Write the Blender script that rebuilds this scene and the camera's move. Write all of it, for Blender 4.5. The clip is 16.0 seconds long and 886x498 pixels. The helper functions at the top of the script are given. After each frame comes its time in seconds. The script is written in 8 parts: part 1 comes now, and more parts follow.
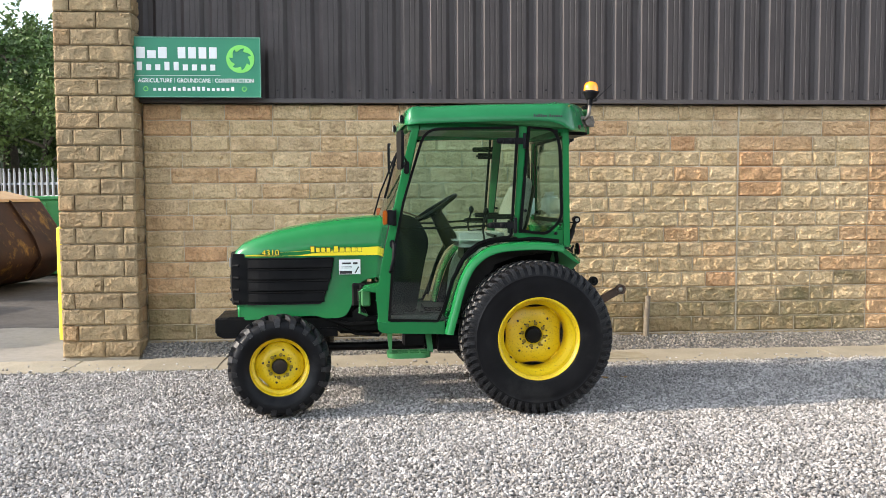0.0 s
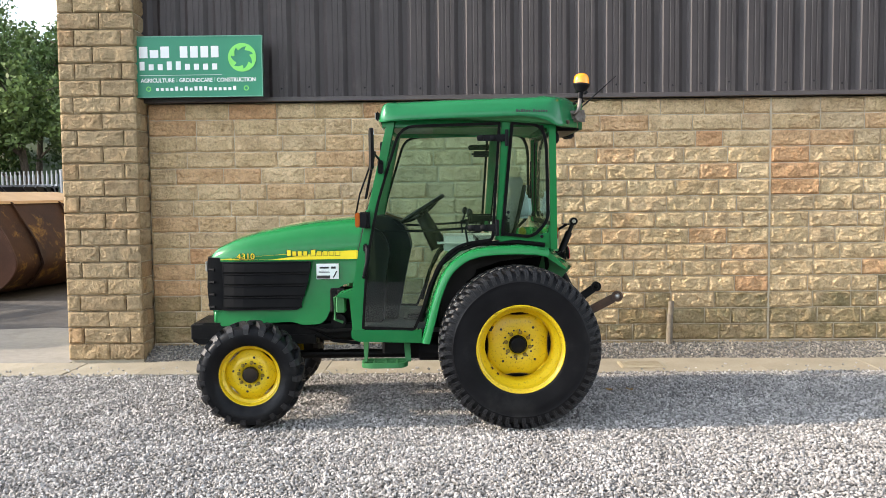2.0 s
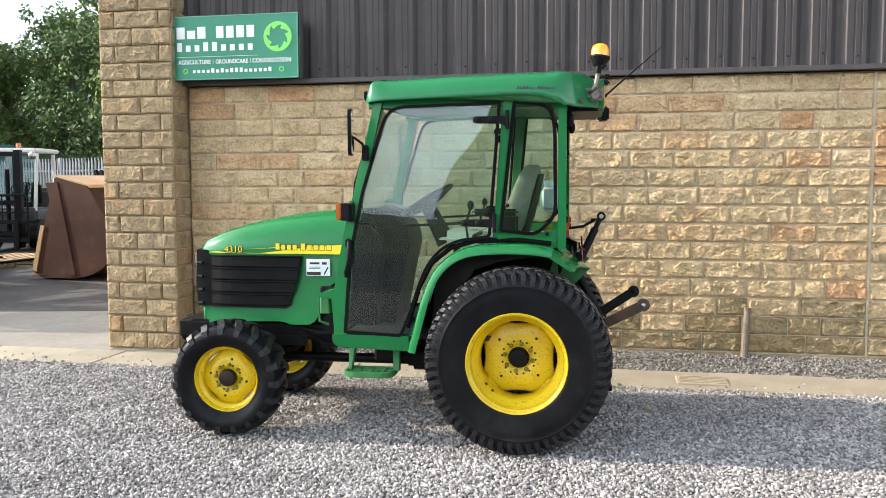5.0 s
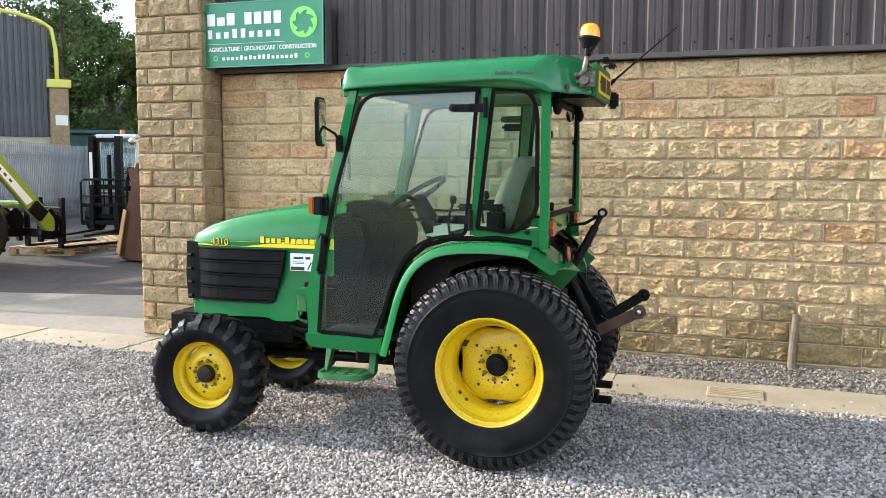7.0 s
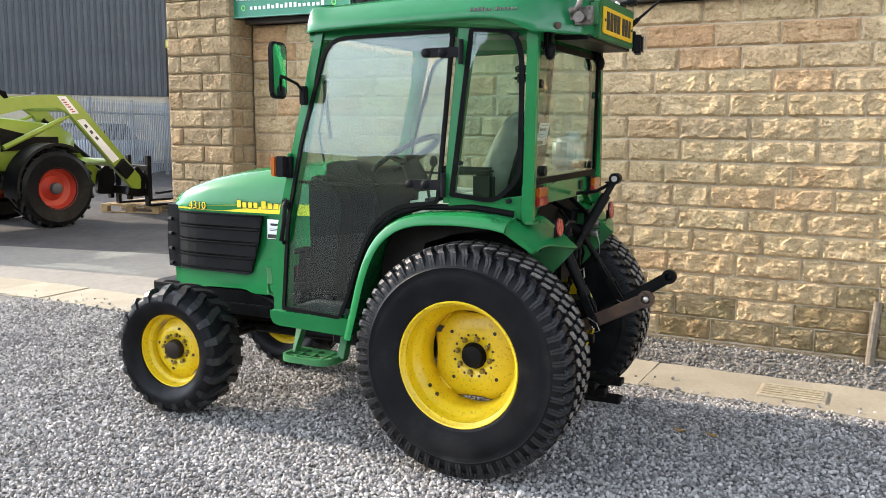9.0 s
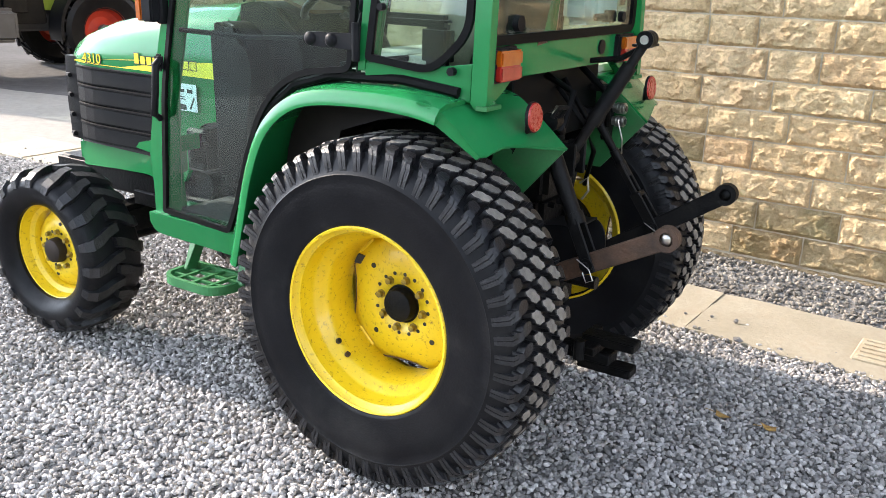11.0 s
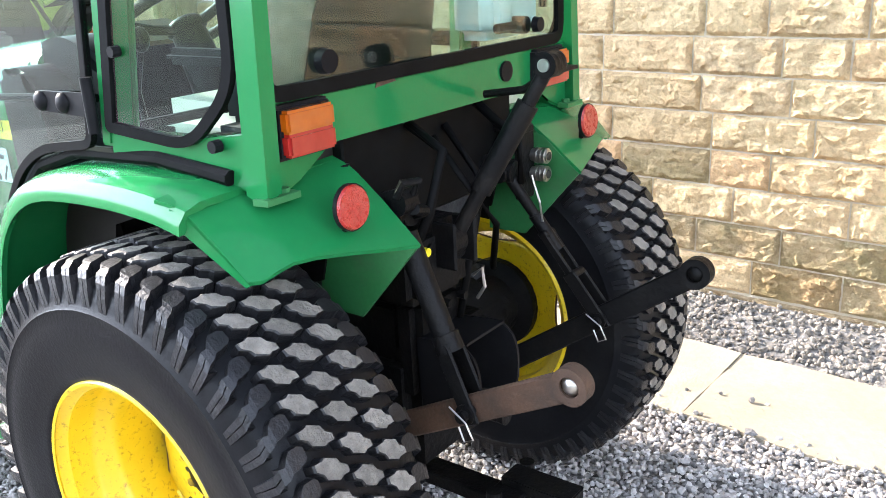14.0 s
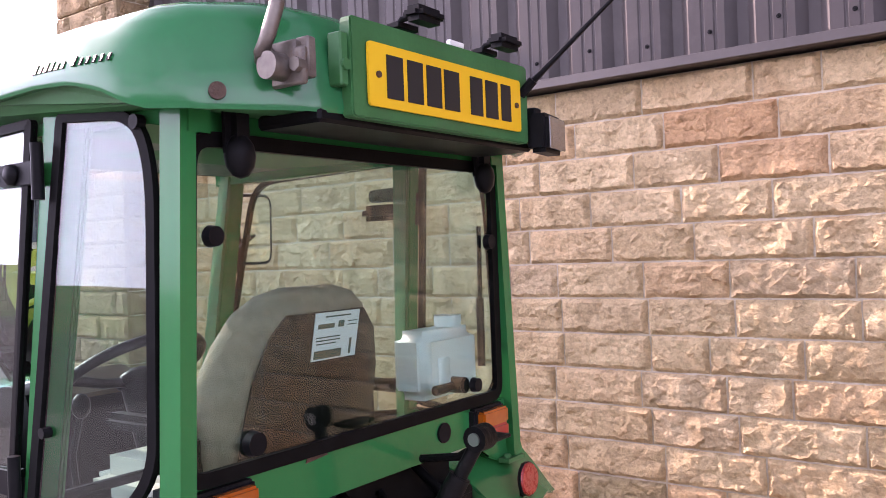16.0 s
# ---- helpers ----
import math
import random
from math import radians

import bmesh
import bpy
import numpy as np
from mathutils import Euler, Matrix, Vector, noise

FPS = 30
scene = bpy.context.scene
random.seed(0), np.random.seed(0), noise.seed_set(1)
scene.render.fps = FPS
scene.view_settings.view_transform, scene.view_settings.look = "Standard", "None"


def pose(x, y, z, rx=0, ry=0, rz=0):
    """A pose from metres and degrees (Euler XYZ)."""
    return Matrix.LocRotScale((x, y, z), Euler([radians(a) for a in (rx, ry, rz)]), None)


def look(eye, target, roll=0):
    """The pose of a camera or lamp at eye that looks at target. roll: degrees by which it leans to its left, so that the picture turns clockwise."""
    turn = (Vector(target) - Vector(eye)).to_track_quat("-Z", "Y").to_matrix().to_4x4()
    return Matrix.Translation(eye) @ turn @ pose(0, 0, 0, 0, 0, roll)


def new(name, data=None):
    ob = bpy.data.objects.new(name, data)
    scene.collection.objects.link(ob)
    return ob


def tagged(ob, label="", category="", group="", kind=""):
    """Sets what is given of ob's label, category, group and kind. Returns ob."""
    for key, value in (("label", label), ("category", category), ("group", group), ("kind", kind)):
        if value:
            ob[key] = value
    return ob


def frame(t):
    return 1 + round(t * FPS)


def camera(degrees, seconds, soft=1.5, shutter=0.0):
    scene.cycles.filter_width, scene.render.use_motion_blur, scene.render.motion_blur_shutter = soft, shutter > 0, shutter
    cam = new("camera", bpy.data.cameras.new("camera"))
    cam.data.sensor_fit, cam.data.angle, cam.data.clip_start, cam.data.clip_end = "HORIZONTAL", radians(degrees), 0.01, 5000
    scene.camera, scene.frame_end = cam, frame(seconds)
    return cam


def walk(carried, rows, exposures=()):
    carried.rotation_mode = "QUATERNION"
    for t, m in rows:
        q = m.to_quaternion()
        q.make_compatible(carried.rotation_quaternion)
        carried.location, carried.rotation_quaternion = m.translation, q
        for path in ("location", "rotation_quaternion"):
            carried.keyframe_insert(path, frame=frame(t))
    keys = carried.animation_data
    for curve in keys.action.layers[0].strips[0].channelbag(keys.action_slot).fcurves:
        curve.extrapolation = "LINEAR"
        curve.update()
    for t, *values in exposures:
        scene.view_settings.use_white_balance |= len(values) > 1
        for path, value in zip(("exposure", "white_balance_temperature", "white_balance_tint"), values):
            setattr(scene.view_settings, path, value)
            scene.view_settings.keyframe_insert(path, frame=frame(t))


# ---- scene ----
cam = camera(54.0, 16.0, soft=0.45)
PATH = [
    (0, (-0.667, -0.077, 1.436), (-0.518, 1.913, 1.312), -0.3),
    (0.5, (-0.495, 0.036, 1.447), (-0.39, 2.029, 1.323), -0.3),
    (1, (-0.239, 0.057, 1.456), (-0.183, 2.052, 1.332), -0.4),
    (1.5, (-0.086, 0.077, 1.458), (-0.079, 2.073, 1.333), -0.5),
    (2, (0.001, 0.22, 1.451), (-0.037, 2.216, 1.323), -0.6),
    (2.5, (0.073, 0.391, 1.471), (-0.01, 2.385, 1.339), -0.6),
    (3, (0.202, 0.481, 1.47), (0.071, 2.472, 1.331), -0.6),
    (3.5, (0.423, 0.523, 1.485), (0.233, 2.509, 1.339), -0.5),
    (4, (0.572, 0.618, 1.485), (0.313, 2.595, 1.328), -0.4),
    (4.2, (0.623, 0.682, 1.47), (0.337, 2.655, 1.311), -0.3),
    (6.3, (1.324, 1.291, 1.49), (0.756, 3.2, 1.314), 0.1),
    (6.5, (1.39, 1.325, 1.518), (0.79, 3.223, 1.333), 0.2),
    (7, (1.511, 1.455, 1.508), (0.861, 3.336, 1.315), 0.2),
    (7.5, (1.735, 1.584, 1.517), (1.026, 3.443, 1.316), 0.3),
    (8, (1.859, 1.742, 1.507), (1.089, 3.575, 1.292), 0.3),
    (8.5, (1.885, 2.02, 1.508), (1.046, 3.82, 1.272), 0.4),
    (9, (1.922, 2.312, 1.489), (1.011, 4.07, 1.206), 0.4),
    (9.5, (1.99, 2.665, 1.489), (1.018, 4.376, 1.137), 0.1),
    (9.7, (1.983, 2.794, 1.487), (0.993, 4.488, 1.1), 0.1),
    (11.8, (1.582, 4.307, 1.398), (0.453, 5.783, 0.657), 1.3),
    (12, (1.52, 4.412, 1.411), (0.387, 5.868, 0.639), 0.8),
    (12.5, (1.477, 4.553, 1.413), (0.339, 5.966, 0.572), -0.5),
    (13, (1.539, 4.655, 1.395), (0.388, 6.016, 0.49), -2.7),
    (13.5, (1.636, 4.729, 1.402), (0.453, 6.087, 0.533), -4.2),
    (14, (1.703, 4.759, 1.461), (0.494, 6.217, 0.82), -2.9),
    (14.5, (1.739, 4.751, 1.548), (0.506, 6.279, 1.164), -2.2),
    (15, (1.761, 4.745, 1.594), (0.529, 6.311, 1.427), -1.9),
    (15.5, (1.772, 4.748, 1.618), (0.552, 6.333, 1.615), -2.0),
    (16, (1.782, 4.812, 1.621), (0.569, 6.402, 1.626), -2.1),
]
EXPOSURES = [(0, 0.38, 7350, 14), (4, 0.55, 7300, 14), (6.5, 0.62, 7250, 14), (9.5, 0.72, 7200, 15), (12, 1.54, 6950, 16), (13.5, 1.97, 7000, 15), (14.5, 1.36, 6600, 27), (15, 0.93, 6800, 49), (16, 0.95, 7150, 48)]
walk(cam, [(t, look(eye, target, roll)) for t, eye, target, roll in PATH], EXPOSURES)

# ---- daylight: low sun grazing along the wall, thin high cloud ----
SUN_AZ, SUN_EL = 265.2, 26.0
world = bpy.data.worlds.new("world")
scene.world = world
world.use_nodes = True
wn, wl = world.node_tree.nodes, world.node_tree.links
wn.clear()
w_out = wn.new("ShaderNodeOutputWorld")
w_bg = wn.new("ShaderNodeBackground")
w_sky = wn.new("ShaderNodeTexSky")
w_sky.sky_type = "NISHITA"
w_sky.sun_disc = False
w_sky.sun_elevation, w_sky.sun_rotation = radians(SUN_EL), radians(SUN_AZ)
w_sky.dust_density, w_sky.ozone_density, w_sky.air_density = 2.5, 1.0, 1.0
w_co = wn.new("ShaderNodeTexCoord")
w_map = wn.new("ShaderNodeMapping")
w_map.inputs["Scale"].default_value = (1.0, 1.0, 3.2)
w_noise = wn.new("ShaderNodeTexNoise")
w_noise.inputs["Scale"].default_value, w_noise.inputs["Detail"].default_value = 2.2, 7.0
w_ramp = wn.new("ShaderNodeValToRGB")
w_ramp.color_ramp.elements[0].position, w_ramp.color_ramp.elements[1].position = 0.27, 0.56
w_mix = wn.new("ShaderNodeMixRGB")
w_mix.inputs[2].default_value = (12.5, 12.7, 13.1, 1)
wl.new(w_co.outputs["Generated"], w_map.inputs["Vector"])
wl.new(w_map.outputs["Vector"], w_noise.inputs["Vector"])
wl.new(w_noise.outputs["Fac"], w_ramp.inputs["Fac"])
w_sep, w_thin, w_mul = wn.new("ShaderNodeSeparateXYZ"), wn.new("ShaderNodeMapRange"), wn.new("ShaderNodeMath")
w_thin.inputs[1].default_value, w_thin.inputs[2].default_value = 0.12, 0.75
w_thin.inputs[3].default_value, w_thin.inputs[4].default_value = 1.0, 0.12
w_mul.operation = "MULTIPLY"
wl.new(w_co.outputs["Generated"], w_sep.inputs[0])
wl.new(w_sep.outputs["Z"], w_thin.inputs[0])
wl.new(w_ramp.outputs["Color"], w_mul.inputs[0])
wl.new(w_thin.outputs[0], w_mul.inputs[1])
# thin cloud brightens towards the sun
w_dot, w_pos, w_pow, w_add, w_gain, w_scl = (wn.new(k) for k in ("ShaderNodeVectorMath", "ShaderNodeMath", "ShaderNodeMath", "ShaderNodeMath", "ShaderNodeMath", "ShaderNodeVectorMath"))
w_dot.operation, w_pos.operation, w_pow.operation, w_add.operation, w_gain.operation, w_scl.operation = "DOT_PRODUCT", "MAXIMUM", "POWER", "MULTIPLY_ADD", "MULTIPLY_ADD", "SCALE"
w_dot.inputs[1].default_value = (math.sin(radians(SUN_AZ)) * math.cos(radians(SUN_EL)), math.cos(radians(SUN_AZ)) * math.cos(radians(SUN_EL)), math.sin(radians(SUN_EL)))
w_pos.inputs[1].default_value, w_pow.inputs[1].default_value = 0.0, 3.0
w_add.use_clamp = True
w_add.inputs[1].default_value, w_gain.inputs[1].default_value, w_gain.inputs[2].default_value = 0.30, 1.3, 1.45
w_scl.inputs[0].default_value = (10.0, 12.3, 15.2)
wl.new(w_co.outputs["Generated"], w_dot.inputs[0])
wl.new(w_dot.outputs["Value"], w_pos.inputs[0])
wl.new(w_pos.outputs[0], w_pow.inputs[0])
wl.new(w_pow.outputs[0], w_add.inputs[0])
wl.new(w_mul.outputs[0], w_add.inputs[2])
wl.new(w_pow.outputs[0], w_gain.inputs[0])
wl.new(w_gain.outputs[0], w_scl.inputs["Scale"])
wl.new(w_scl.outputs["Vector"], w_mix.inputs[2])
wl.new(w_add.outputs[0], w_mix.inputs[0])
wl.new(w_sky.outputs["Color"], w_mix.inputs[1])
wl.new(w_mix.outputs["Color"], w_bg.inputs["Color"])
wl.new(w_bg.outputs["Background"], w_out.inputs["Surface"])
w_bg.inputs["Strength"].default_value = 0.15
sun_data = bpy.data.lights.new("sun", "SUN")
sun_data.energy, sun_data.angle, sun_data.color = 4.8, radians(0.7), (1.0, 0.93, 0.82)
sun = new("sun", sun_data)
sd = Vector((math.sin(radians(SUN_AZ)) * math.cos(radians(SUN_EL)), math.cos(radians(SUN_AZ)) * math.cos(radians(SUN_EL)), math.sin(radians(SUN_EL))))
sun.matrix_world = look(sd * 60, (0, 0, 0))


# ---- materials ----
def material(name, c1, c2=None, scale=6.0, rough=0.6, metal=0.0, bump=0.0, bump_scale=60.0, fine=0.0, rand=0.0, island=0.0, coat=0.0, rough2=None, stain=None, stain_amount=0.0, stain_scale=2.0, spec=0.5):
    """Two-scale procedural surface: broad colour drift, fine grain, optional per-piece shift, stains and relief."""
    m = bpy.data.materials.new(name)
    m.use_nodes = True
    n, l = m.node_tree.nodes, m.node_tree.links
    b = n["Principled BSDF"]
    co = n.new("ShaderNodeTexCoord")
    c2 = c2 or tuple(min(1, c * 1.12) for c in c1)
    n1 = n.new("ShaderNodeTexNoise")
    n1.inputs["Scale"].default_value, n1.inputs["Detail"].default_value = scale, 5.0
    l.new(co.outputs["Object"], n1.inputs["Vector"])
    r1 = n.new("ShaderNodeValToRGB")
    r1.color_ramp.elements[0].position, r1.color_ramp.elements[1].position = 0.32, 0.68
    r1.color_ramp.elements[0].color, r1.color_ramp.elements[1].color = (*c1, 1), (*c2, 1)
    l.new(n1.outputs["Fac"], r1.inputs["Fac"])
    col = r1.outputs["Color"]
    if fine:
        n2 = n.new("ShaderNodeTexNoise")
        n2.inputs["Scale"].default_value, n2.inputs["Detail"].default_value = scale * 14, 3.0
        l.new(co.outputs["Object"], n2.inputs["Vector"])
        mm = n.new("ShaderNodeMapRange")
        mm.inputs[3].default_value, mm.inputs[4].default_value = 1 - fine, 1 + fine
        l.new(n2.outputs["Fac"], mm.inputs[0])
        mx = n.new("ShaderNodeMixRGB")
        mx.blend_type = "MULTIPLY"
        mx.inputs[0].default_value = 1
        l.new(col, mx.inputs[1])
        l.new(mm.outputs[0], mx.inputs[2])
        col = mx.outputs["Color"]
    if stain:
        n3 = n.new("ShaderNodeTexNoise")
        n3.inputs["Scale"].default_value, n3.inputs["Detail"].default_value = stain_scale, 8.0
        n3.inputs["Roughness"].default_value = 0.7
        l.new(co.outputs["Object"], n3.inputs["Vector"])
        r3 = n.new("ShaderNodeValToRGB")
        r3.color_ramp.elements[0].position, r3.color_ramp.elements[1].position = 0.55, 0.72
        r3.color_ramp.elements[0].color, r3.color_ramp.elements[1].color = (0, 0, 0, 1), (stain_amount,) * 3 + (1,)
        l.new(n3.outputs["Fac"], r3.inputs["Fac"])
        mx3 = n.new("ShaderNodeMixRGB")
        l.new(r3.outputs["Color"], mx3.inputs[0])
        l.new(col, mx3.inputs[1])
        mx3.inputs[2].default_value = (*stain, 1)
        col = mx3.outputs["Color"]
    if rand or island:
        if rand:
            src = n.new("ShaderNodeObjectInfo").outputs["Random"]
        else:
            src = n.new("ShaderNodeNewGeometry").outputs["Random Per Island"]
        amount = rand or island
        mr = n.new("ShaderNodeMapRange")
        mr.inputs[3].default_value, mr.inputs[4].default_value = 1 - amount, 1 + amount
        l.new(src, mr.inputs[0])
        mx2 = n.new("ShaderNodeMixRGB")
        mx2.blend_type = "MULTIPLY"
        mx2.inputs[0].default_value = 1
        l.new(col, mx2.inputs[1])
        l.new(mr.outputs[0], mx2.inputs[2])
        col = mx2.outputs["Color"]
    l.new(col, b.inputs["Base Color"])
    b.inputs["Metallic"].default_value = metal
    b.inputs["Specular IOR Level"].default_value = spec
    if coat:
        b.inputs["Coat Weight"].default_value, b.inputs["Coat Roughness"].default_value = coat, 0.08
    mr2 = n.new("ShaderNodeMapRange")
    mr2.inputs[3].default_value, mr2.inputs[4].default_value = rough, rough2 if rough2 is not None else min(1, rough + 0.12)
    l.new(n1.outputs["Fac"], mr2.inputs[0])
    l.new(mr2.outputs[0], b.inputs["Roughness"])
    if bump:
        n4 = n.new("ShaderNodeTexNoise")
        n4.inputs["Scale"].default_value, n4.inputs["Detail"].default_value = bump_scale, 6.0
        l.new(co.outputs["Object"], n4.inputs["Vector"])
        bp = n.new("ShaderNodeBump")
        bp.inputs["Strength"].default_value, bp.inputs["Distance"].default_value = min(1.0, bump), 0.01
        l.new(n4.outputs["Fac"], bp.inputs["Height"])
        l.new(bp.outputs["Normal"], b.inputs["Normal"])
    return m


def glass(name, tint, rough=0.0):
    m = bpy.data.materials.new(name)
    m.use_nodes = True
    n, l = m.node_tree.nodes, m.node_tree.links
    n.remove(n["Principled BSDF"])
    tr, gl, mix, lw = n.new("ShaderNodeBsdfTransparent"), n.new("ShaderNodeBsdfGlossy"), n.new("ShaderNodeMixShader"), n.new("ShaderNodeLayerWeight")
    pw, ad = n.new("ShaderNodeMath"), n.new("ShaderNodeMath")
    pw.operation, pw.inputs[1].default_value = "POWER", 4.0
    ad.operation, ad.inputs[1].default_value, ad.inputs[2].default_value = "MULTIPLY_ADD", 0.93, 0.056
    lw.inputs["Blend"].default_value = 0.5
    tr.inputs["Color"].default_value = (*tint, 1)
    gl.inputs["Roughness"].default_value = rough
    l.new(lw.outputs["Facing"], pw.inputs[0])
    l.new(pw.outputs[0], ad.inputs[0])
    l.new(ad.outputs[0], mix.inputs["Fac"])
    l.new(tr.outputs["BSDF"], mix.inputs[1])
    l.new(gl.outputs["BSDF"], mix.inputs[2])
    l.new(mix.outputs["Shader"], n["Material Output"].inputs["Surface"])
    return m


def stone_material(name, tones, rand_span, algae=0.0):
    """Pitch-faced sandstone: tone per stone, bedding grain, pitted relief."""
    m = bpy.data.materials.new(name)
    m.use_nodes = True
    n, l = m.node_tree.nodes, m.node_tree.links
    b = n["Principled BSDF"]
    co = n.new("ShaderNodeTexCoord")
    oi = n.new("ShaderNodeObjectInfo")
    add = n.new("ShaderNodeVectorMath")
    add.operation = "ADD"
    sc = n.new("ShaderNodeVectorMath")
    sc.operation = "SCALE"
    sc.inputs["Scale"].default_value = 37.0
    comb = n.new("ShaderNodeCombineXYZ")
    for k in range(3):
        l.new(oi.outputs["Random"], comb.inputs[k])
    l.new(comb.outputs[0], sc.inputs[0])
    l.new(co.outputs["Object"], add.inputs[0])
    l.new(sc.outputs[0], add.inputs[1])
    ramp = n.new("ShaderNodeValToRGB")
    ramp.color_ramp.interpolation = "LINEAR"
    els = ramp.color_ramp.elements
    els[0].position, els[0].color = 0.0, (*tones[0], 1)
    els[1].position, els[1].color = 1.0, (*tones[-1], 1)
    for k, t in enumerate(tones[1:-1]):
        e = els.new((k + 1) / (len(tones) - 1))
        e.color = (*t, 1)
    l.new(oi.outputs["Random"], ramp.inputs["Fac"])
    n1 = n.new("ShaderNodeTexNoise")
    n1.inputs["Scale"].default_value, n1.inputs["Detail"].default_value = 7.0, 8.0
    l.new(add.outputs[0], n1.inputs["Vector"])
    r1 = n.new("ShaderNodeValToRGB")
    r1.color_ramp.elements[0].position, r1.color_ramp.elements[0].color = 0.34, (0.80, 0.76, 0.70, 1)
    r1.color_ramp.elements[1].position, r1.color_ramp.elements[1].color = 0.66, (1.12, 1.10, 1.06, 1)
    l.new(n1.outputs["Fac"], r1.inputs["Fac"])
    mx = n.new("ShaderNodeMixRGB")
    mx.blend_type = "MULTIPLY"
    mx.inputs[0].default_value = 0.85
    l.new(ramp.outputs["Color"], mx.inputs[1])
    l.new(r1.outputs["Color"], mx.inputs[2])
    # rusty iron bloom on some stones
    n2 = n.new("ShaderNodeTexNoise")
    n2.inputs["Scale"].default_value, n2.inputs["Detail"].default_value = 3.1, 4.0
    l.new(add.outputs[0], n2.inputs["Vector"])
    r2 = n.new("ShaderNodeValToRGB")
    r2.color_ramp.elements[0].position, r2.color_ramp.elements[0].color = 0.62, (0, 0, 0, 1)
    r2.color_ramp.elements[1].position, r2.color_ramp.elements[1].color = 0.80, (0.38, 0.38, 0.38, 1)
    l.new(n2.outputs["Fac"], r2.inputs["Fac"])
    mx2 = n.new("ShaderNodeMixRGB")
    l.new(r2.outputs["Color"], mx2.inputs[0])
    l.new(mx.outputs["Color"], mx2.inputs[1])
    mx2.inputs[2].default_value = (0.40, 0.21, 0.10, 1)
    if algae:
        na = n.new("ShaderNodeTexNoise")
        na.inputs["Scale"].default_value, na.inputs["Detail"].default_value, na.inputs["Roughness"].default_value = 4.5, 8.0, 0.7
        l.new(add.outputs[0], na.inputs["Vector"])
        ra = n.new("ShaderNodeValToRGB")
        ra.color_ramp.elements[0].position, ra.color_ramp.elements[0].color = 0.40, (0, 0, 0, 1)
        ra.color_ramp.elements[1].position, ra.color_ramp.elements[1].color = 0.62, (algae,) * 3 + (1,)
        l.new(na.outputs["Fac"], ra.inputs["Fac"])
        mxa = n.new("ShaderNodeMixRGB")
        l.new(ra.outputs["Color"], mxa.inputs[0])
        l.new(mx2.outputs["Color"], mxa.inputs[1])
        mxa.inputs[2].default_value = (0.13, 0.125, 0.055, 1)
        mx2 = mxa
    # soot specks
    n3 = n.new("ShaderNodeTexNoise")
    n3.inputs["Scale"].default_value, n3.inputs["Detail"].default_value = 90.0, 3.0
    l.new(add.outputs[0], n3.inputs["Vector"])
    mr = n.new("ShaderNodeMapRange")
    mr.inputs[3].default_value, mr.inputs[4].default_value = 0.80, 1.22
    l.new(n3.outputs["Fac"], mr.inputs[0])
    mx3 = n.new("ShaderNodeMixRGB")
    mx3.blend_type = "MULTIPLY"
    mx3.inputs[0].default_value = 1
    l.new(mx2.outputs["Color"], mx3.inputs[1])
    l.new(mr.outputs[0], mx3.inputs[2])
    b.inputs["Specular IOR Level"].default_value = 0.2
    n4 = n.new("ShaderNodeTexNoise")
    n4.inputs["Scale"].default_value, n4.inputs["Detail"].default_value, n4.inputs["Roughness"].default_value = 42.0, 10.0, 0.68
    l.new(add.outputs[0], n4.inputs["Vector"])
    # shade of the pits put into the colour, from the same noise as the bump
    mrp = n.new("ShaderNodeMapRange")
    mrp.inputs[1].default_value, mrp.inputs[2].default_value, mrp.inputs[3].default_value, mrp.inputs[4].default_value = 0.34, 0.52, 0.76, 1.10
    l.new(n4.outputs["Fac"], mrp.inputs[0])
    mx4 = n.new("ShaderNodeMixRGB")
    mx4.blend_type = "MULTIPLY"
    mx4.inputs[0].default_value = 1
    l.new(mx3.outputs["Color"], mx4.inputs[1])
    l.new(mrp.outputs[0], mx4.inputs[2])
    l.new(mx4.outputs["Color"], b.inputs["Base Color"])
    b.inputs["Roughness"].default_value = 0.92
    bp = n.new("ShaderNodeBump")
    bp.inputs["Strength"].default_value, bp.inputs["Distance"].default_value = 1.0, 0.022
    l.new(n4.outputs["Fac"], bp.inputs["Height"])
    l.new(bp.outputs["Normal"], b.inputs["Normal"])
    return m


TONES = [(0.574, 0.349, 0.197), (0.562, 0.414, 0.245), (0.595, 0.451, 0.275), (0.537, 0.400, 0.240), (0.622, 0.471, 0.293), (0.568, 0.425, 0.255), (0.521, 0.394, 0.250), (0.590, 0.430, 0.259), (0.562, 0.329, 0.178)]
M_STONE = stone_material("sandstone", TONES, 1.0)
TONES_OLD = [(0.310, 0.229, 0.142), (0.380, 0.286, 0.175), (0.332, 0.252, 0.158), (0.395, 0.293, 0.178), (0.353, 0.233, 0.132)]
M_STONE_OLD = stone_material("weathered_sandstone", TONES_OLD, 1.0)
# lowest courses: base tones darker than TONES, plus greenish algae patches
TONES_LOW = [(0.373, 0.281, 0.167), (0.420, 0.318, 0.188), (0.358, 0.272, 0.167), (0.434, 0.329, 0.199), (0.388, 0.270, 0.150)]
M_STONE_LOW = stone_material("darker_algae_sandstone", TONES_LOW, 1.0, algae=0.55)
M_MORTAR = material("lime_mortar", (0.50, 0.42, 0.31), (0.60, 0.51, 0.385), 5, 0.95, bump=0.5, bump_scale=120, fine=0.15, stain=(0.25, 0.19, 0.12), stain_amount=0.6)
M_CLAD = material("brown_cladding", (0.049, 0.039, 0.038), (0.066, 0.054, 0.052), 1.5, 0.42, rough2=0.6, fine=0.08, stain=(0.11, 0.09, 0.08), stain_amount=0.3, stain_scale=3, spec=0.35)
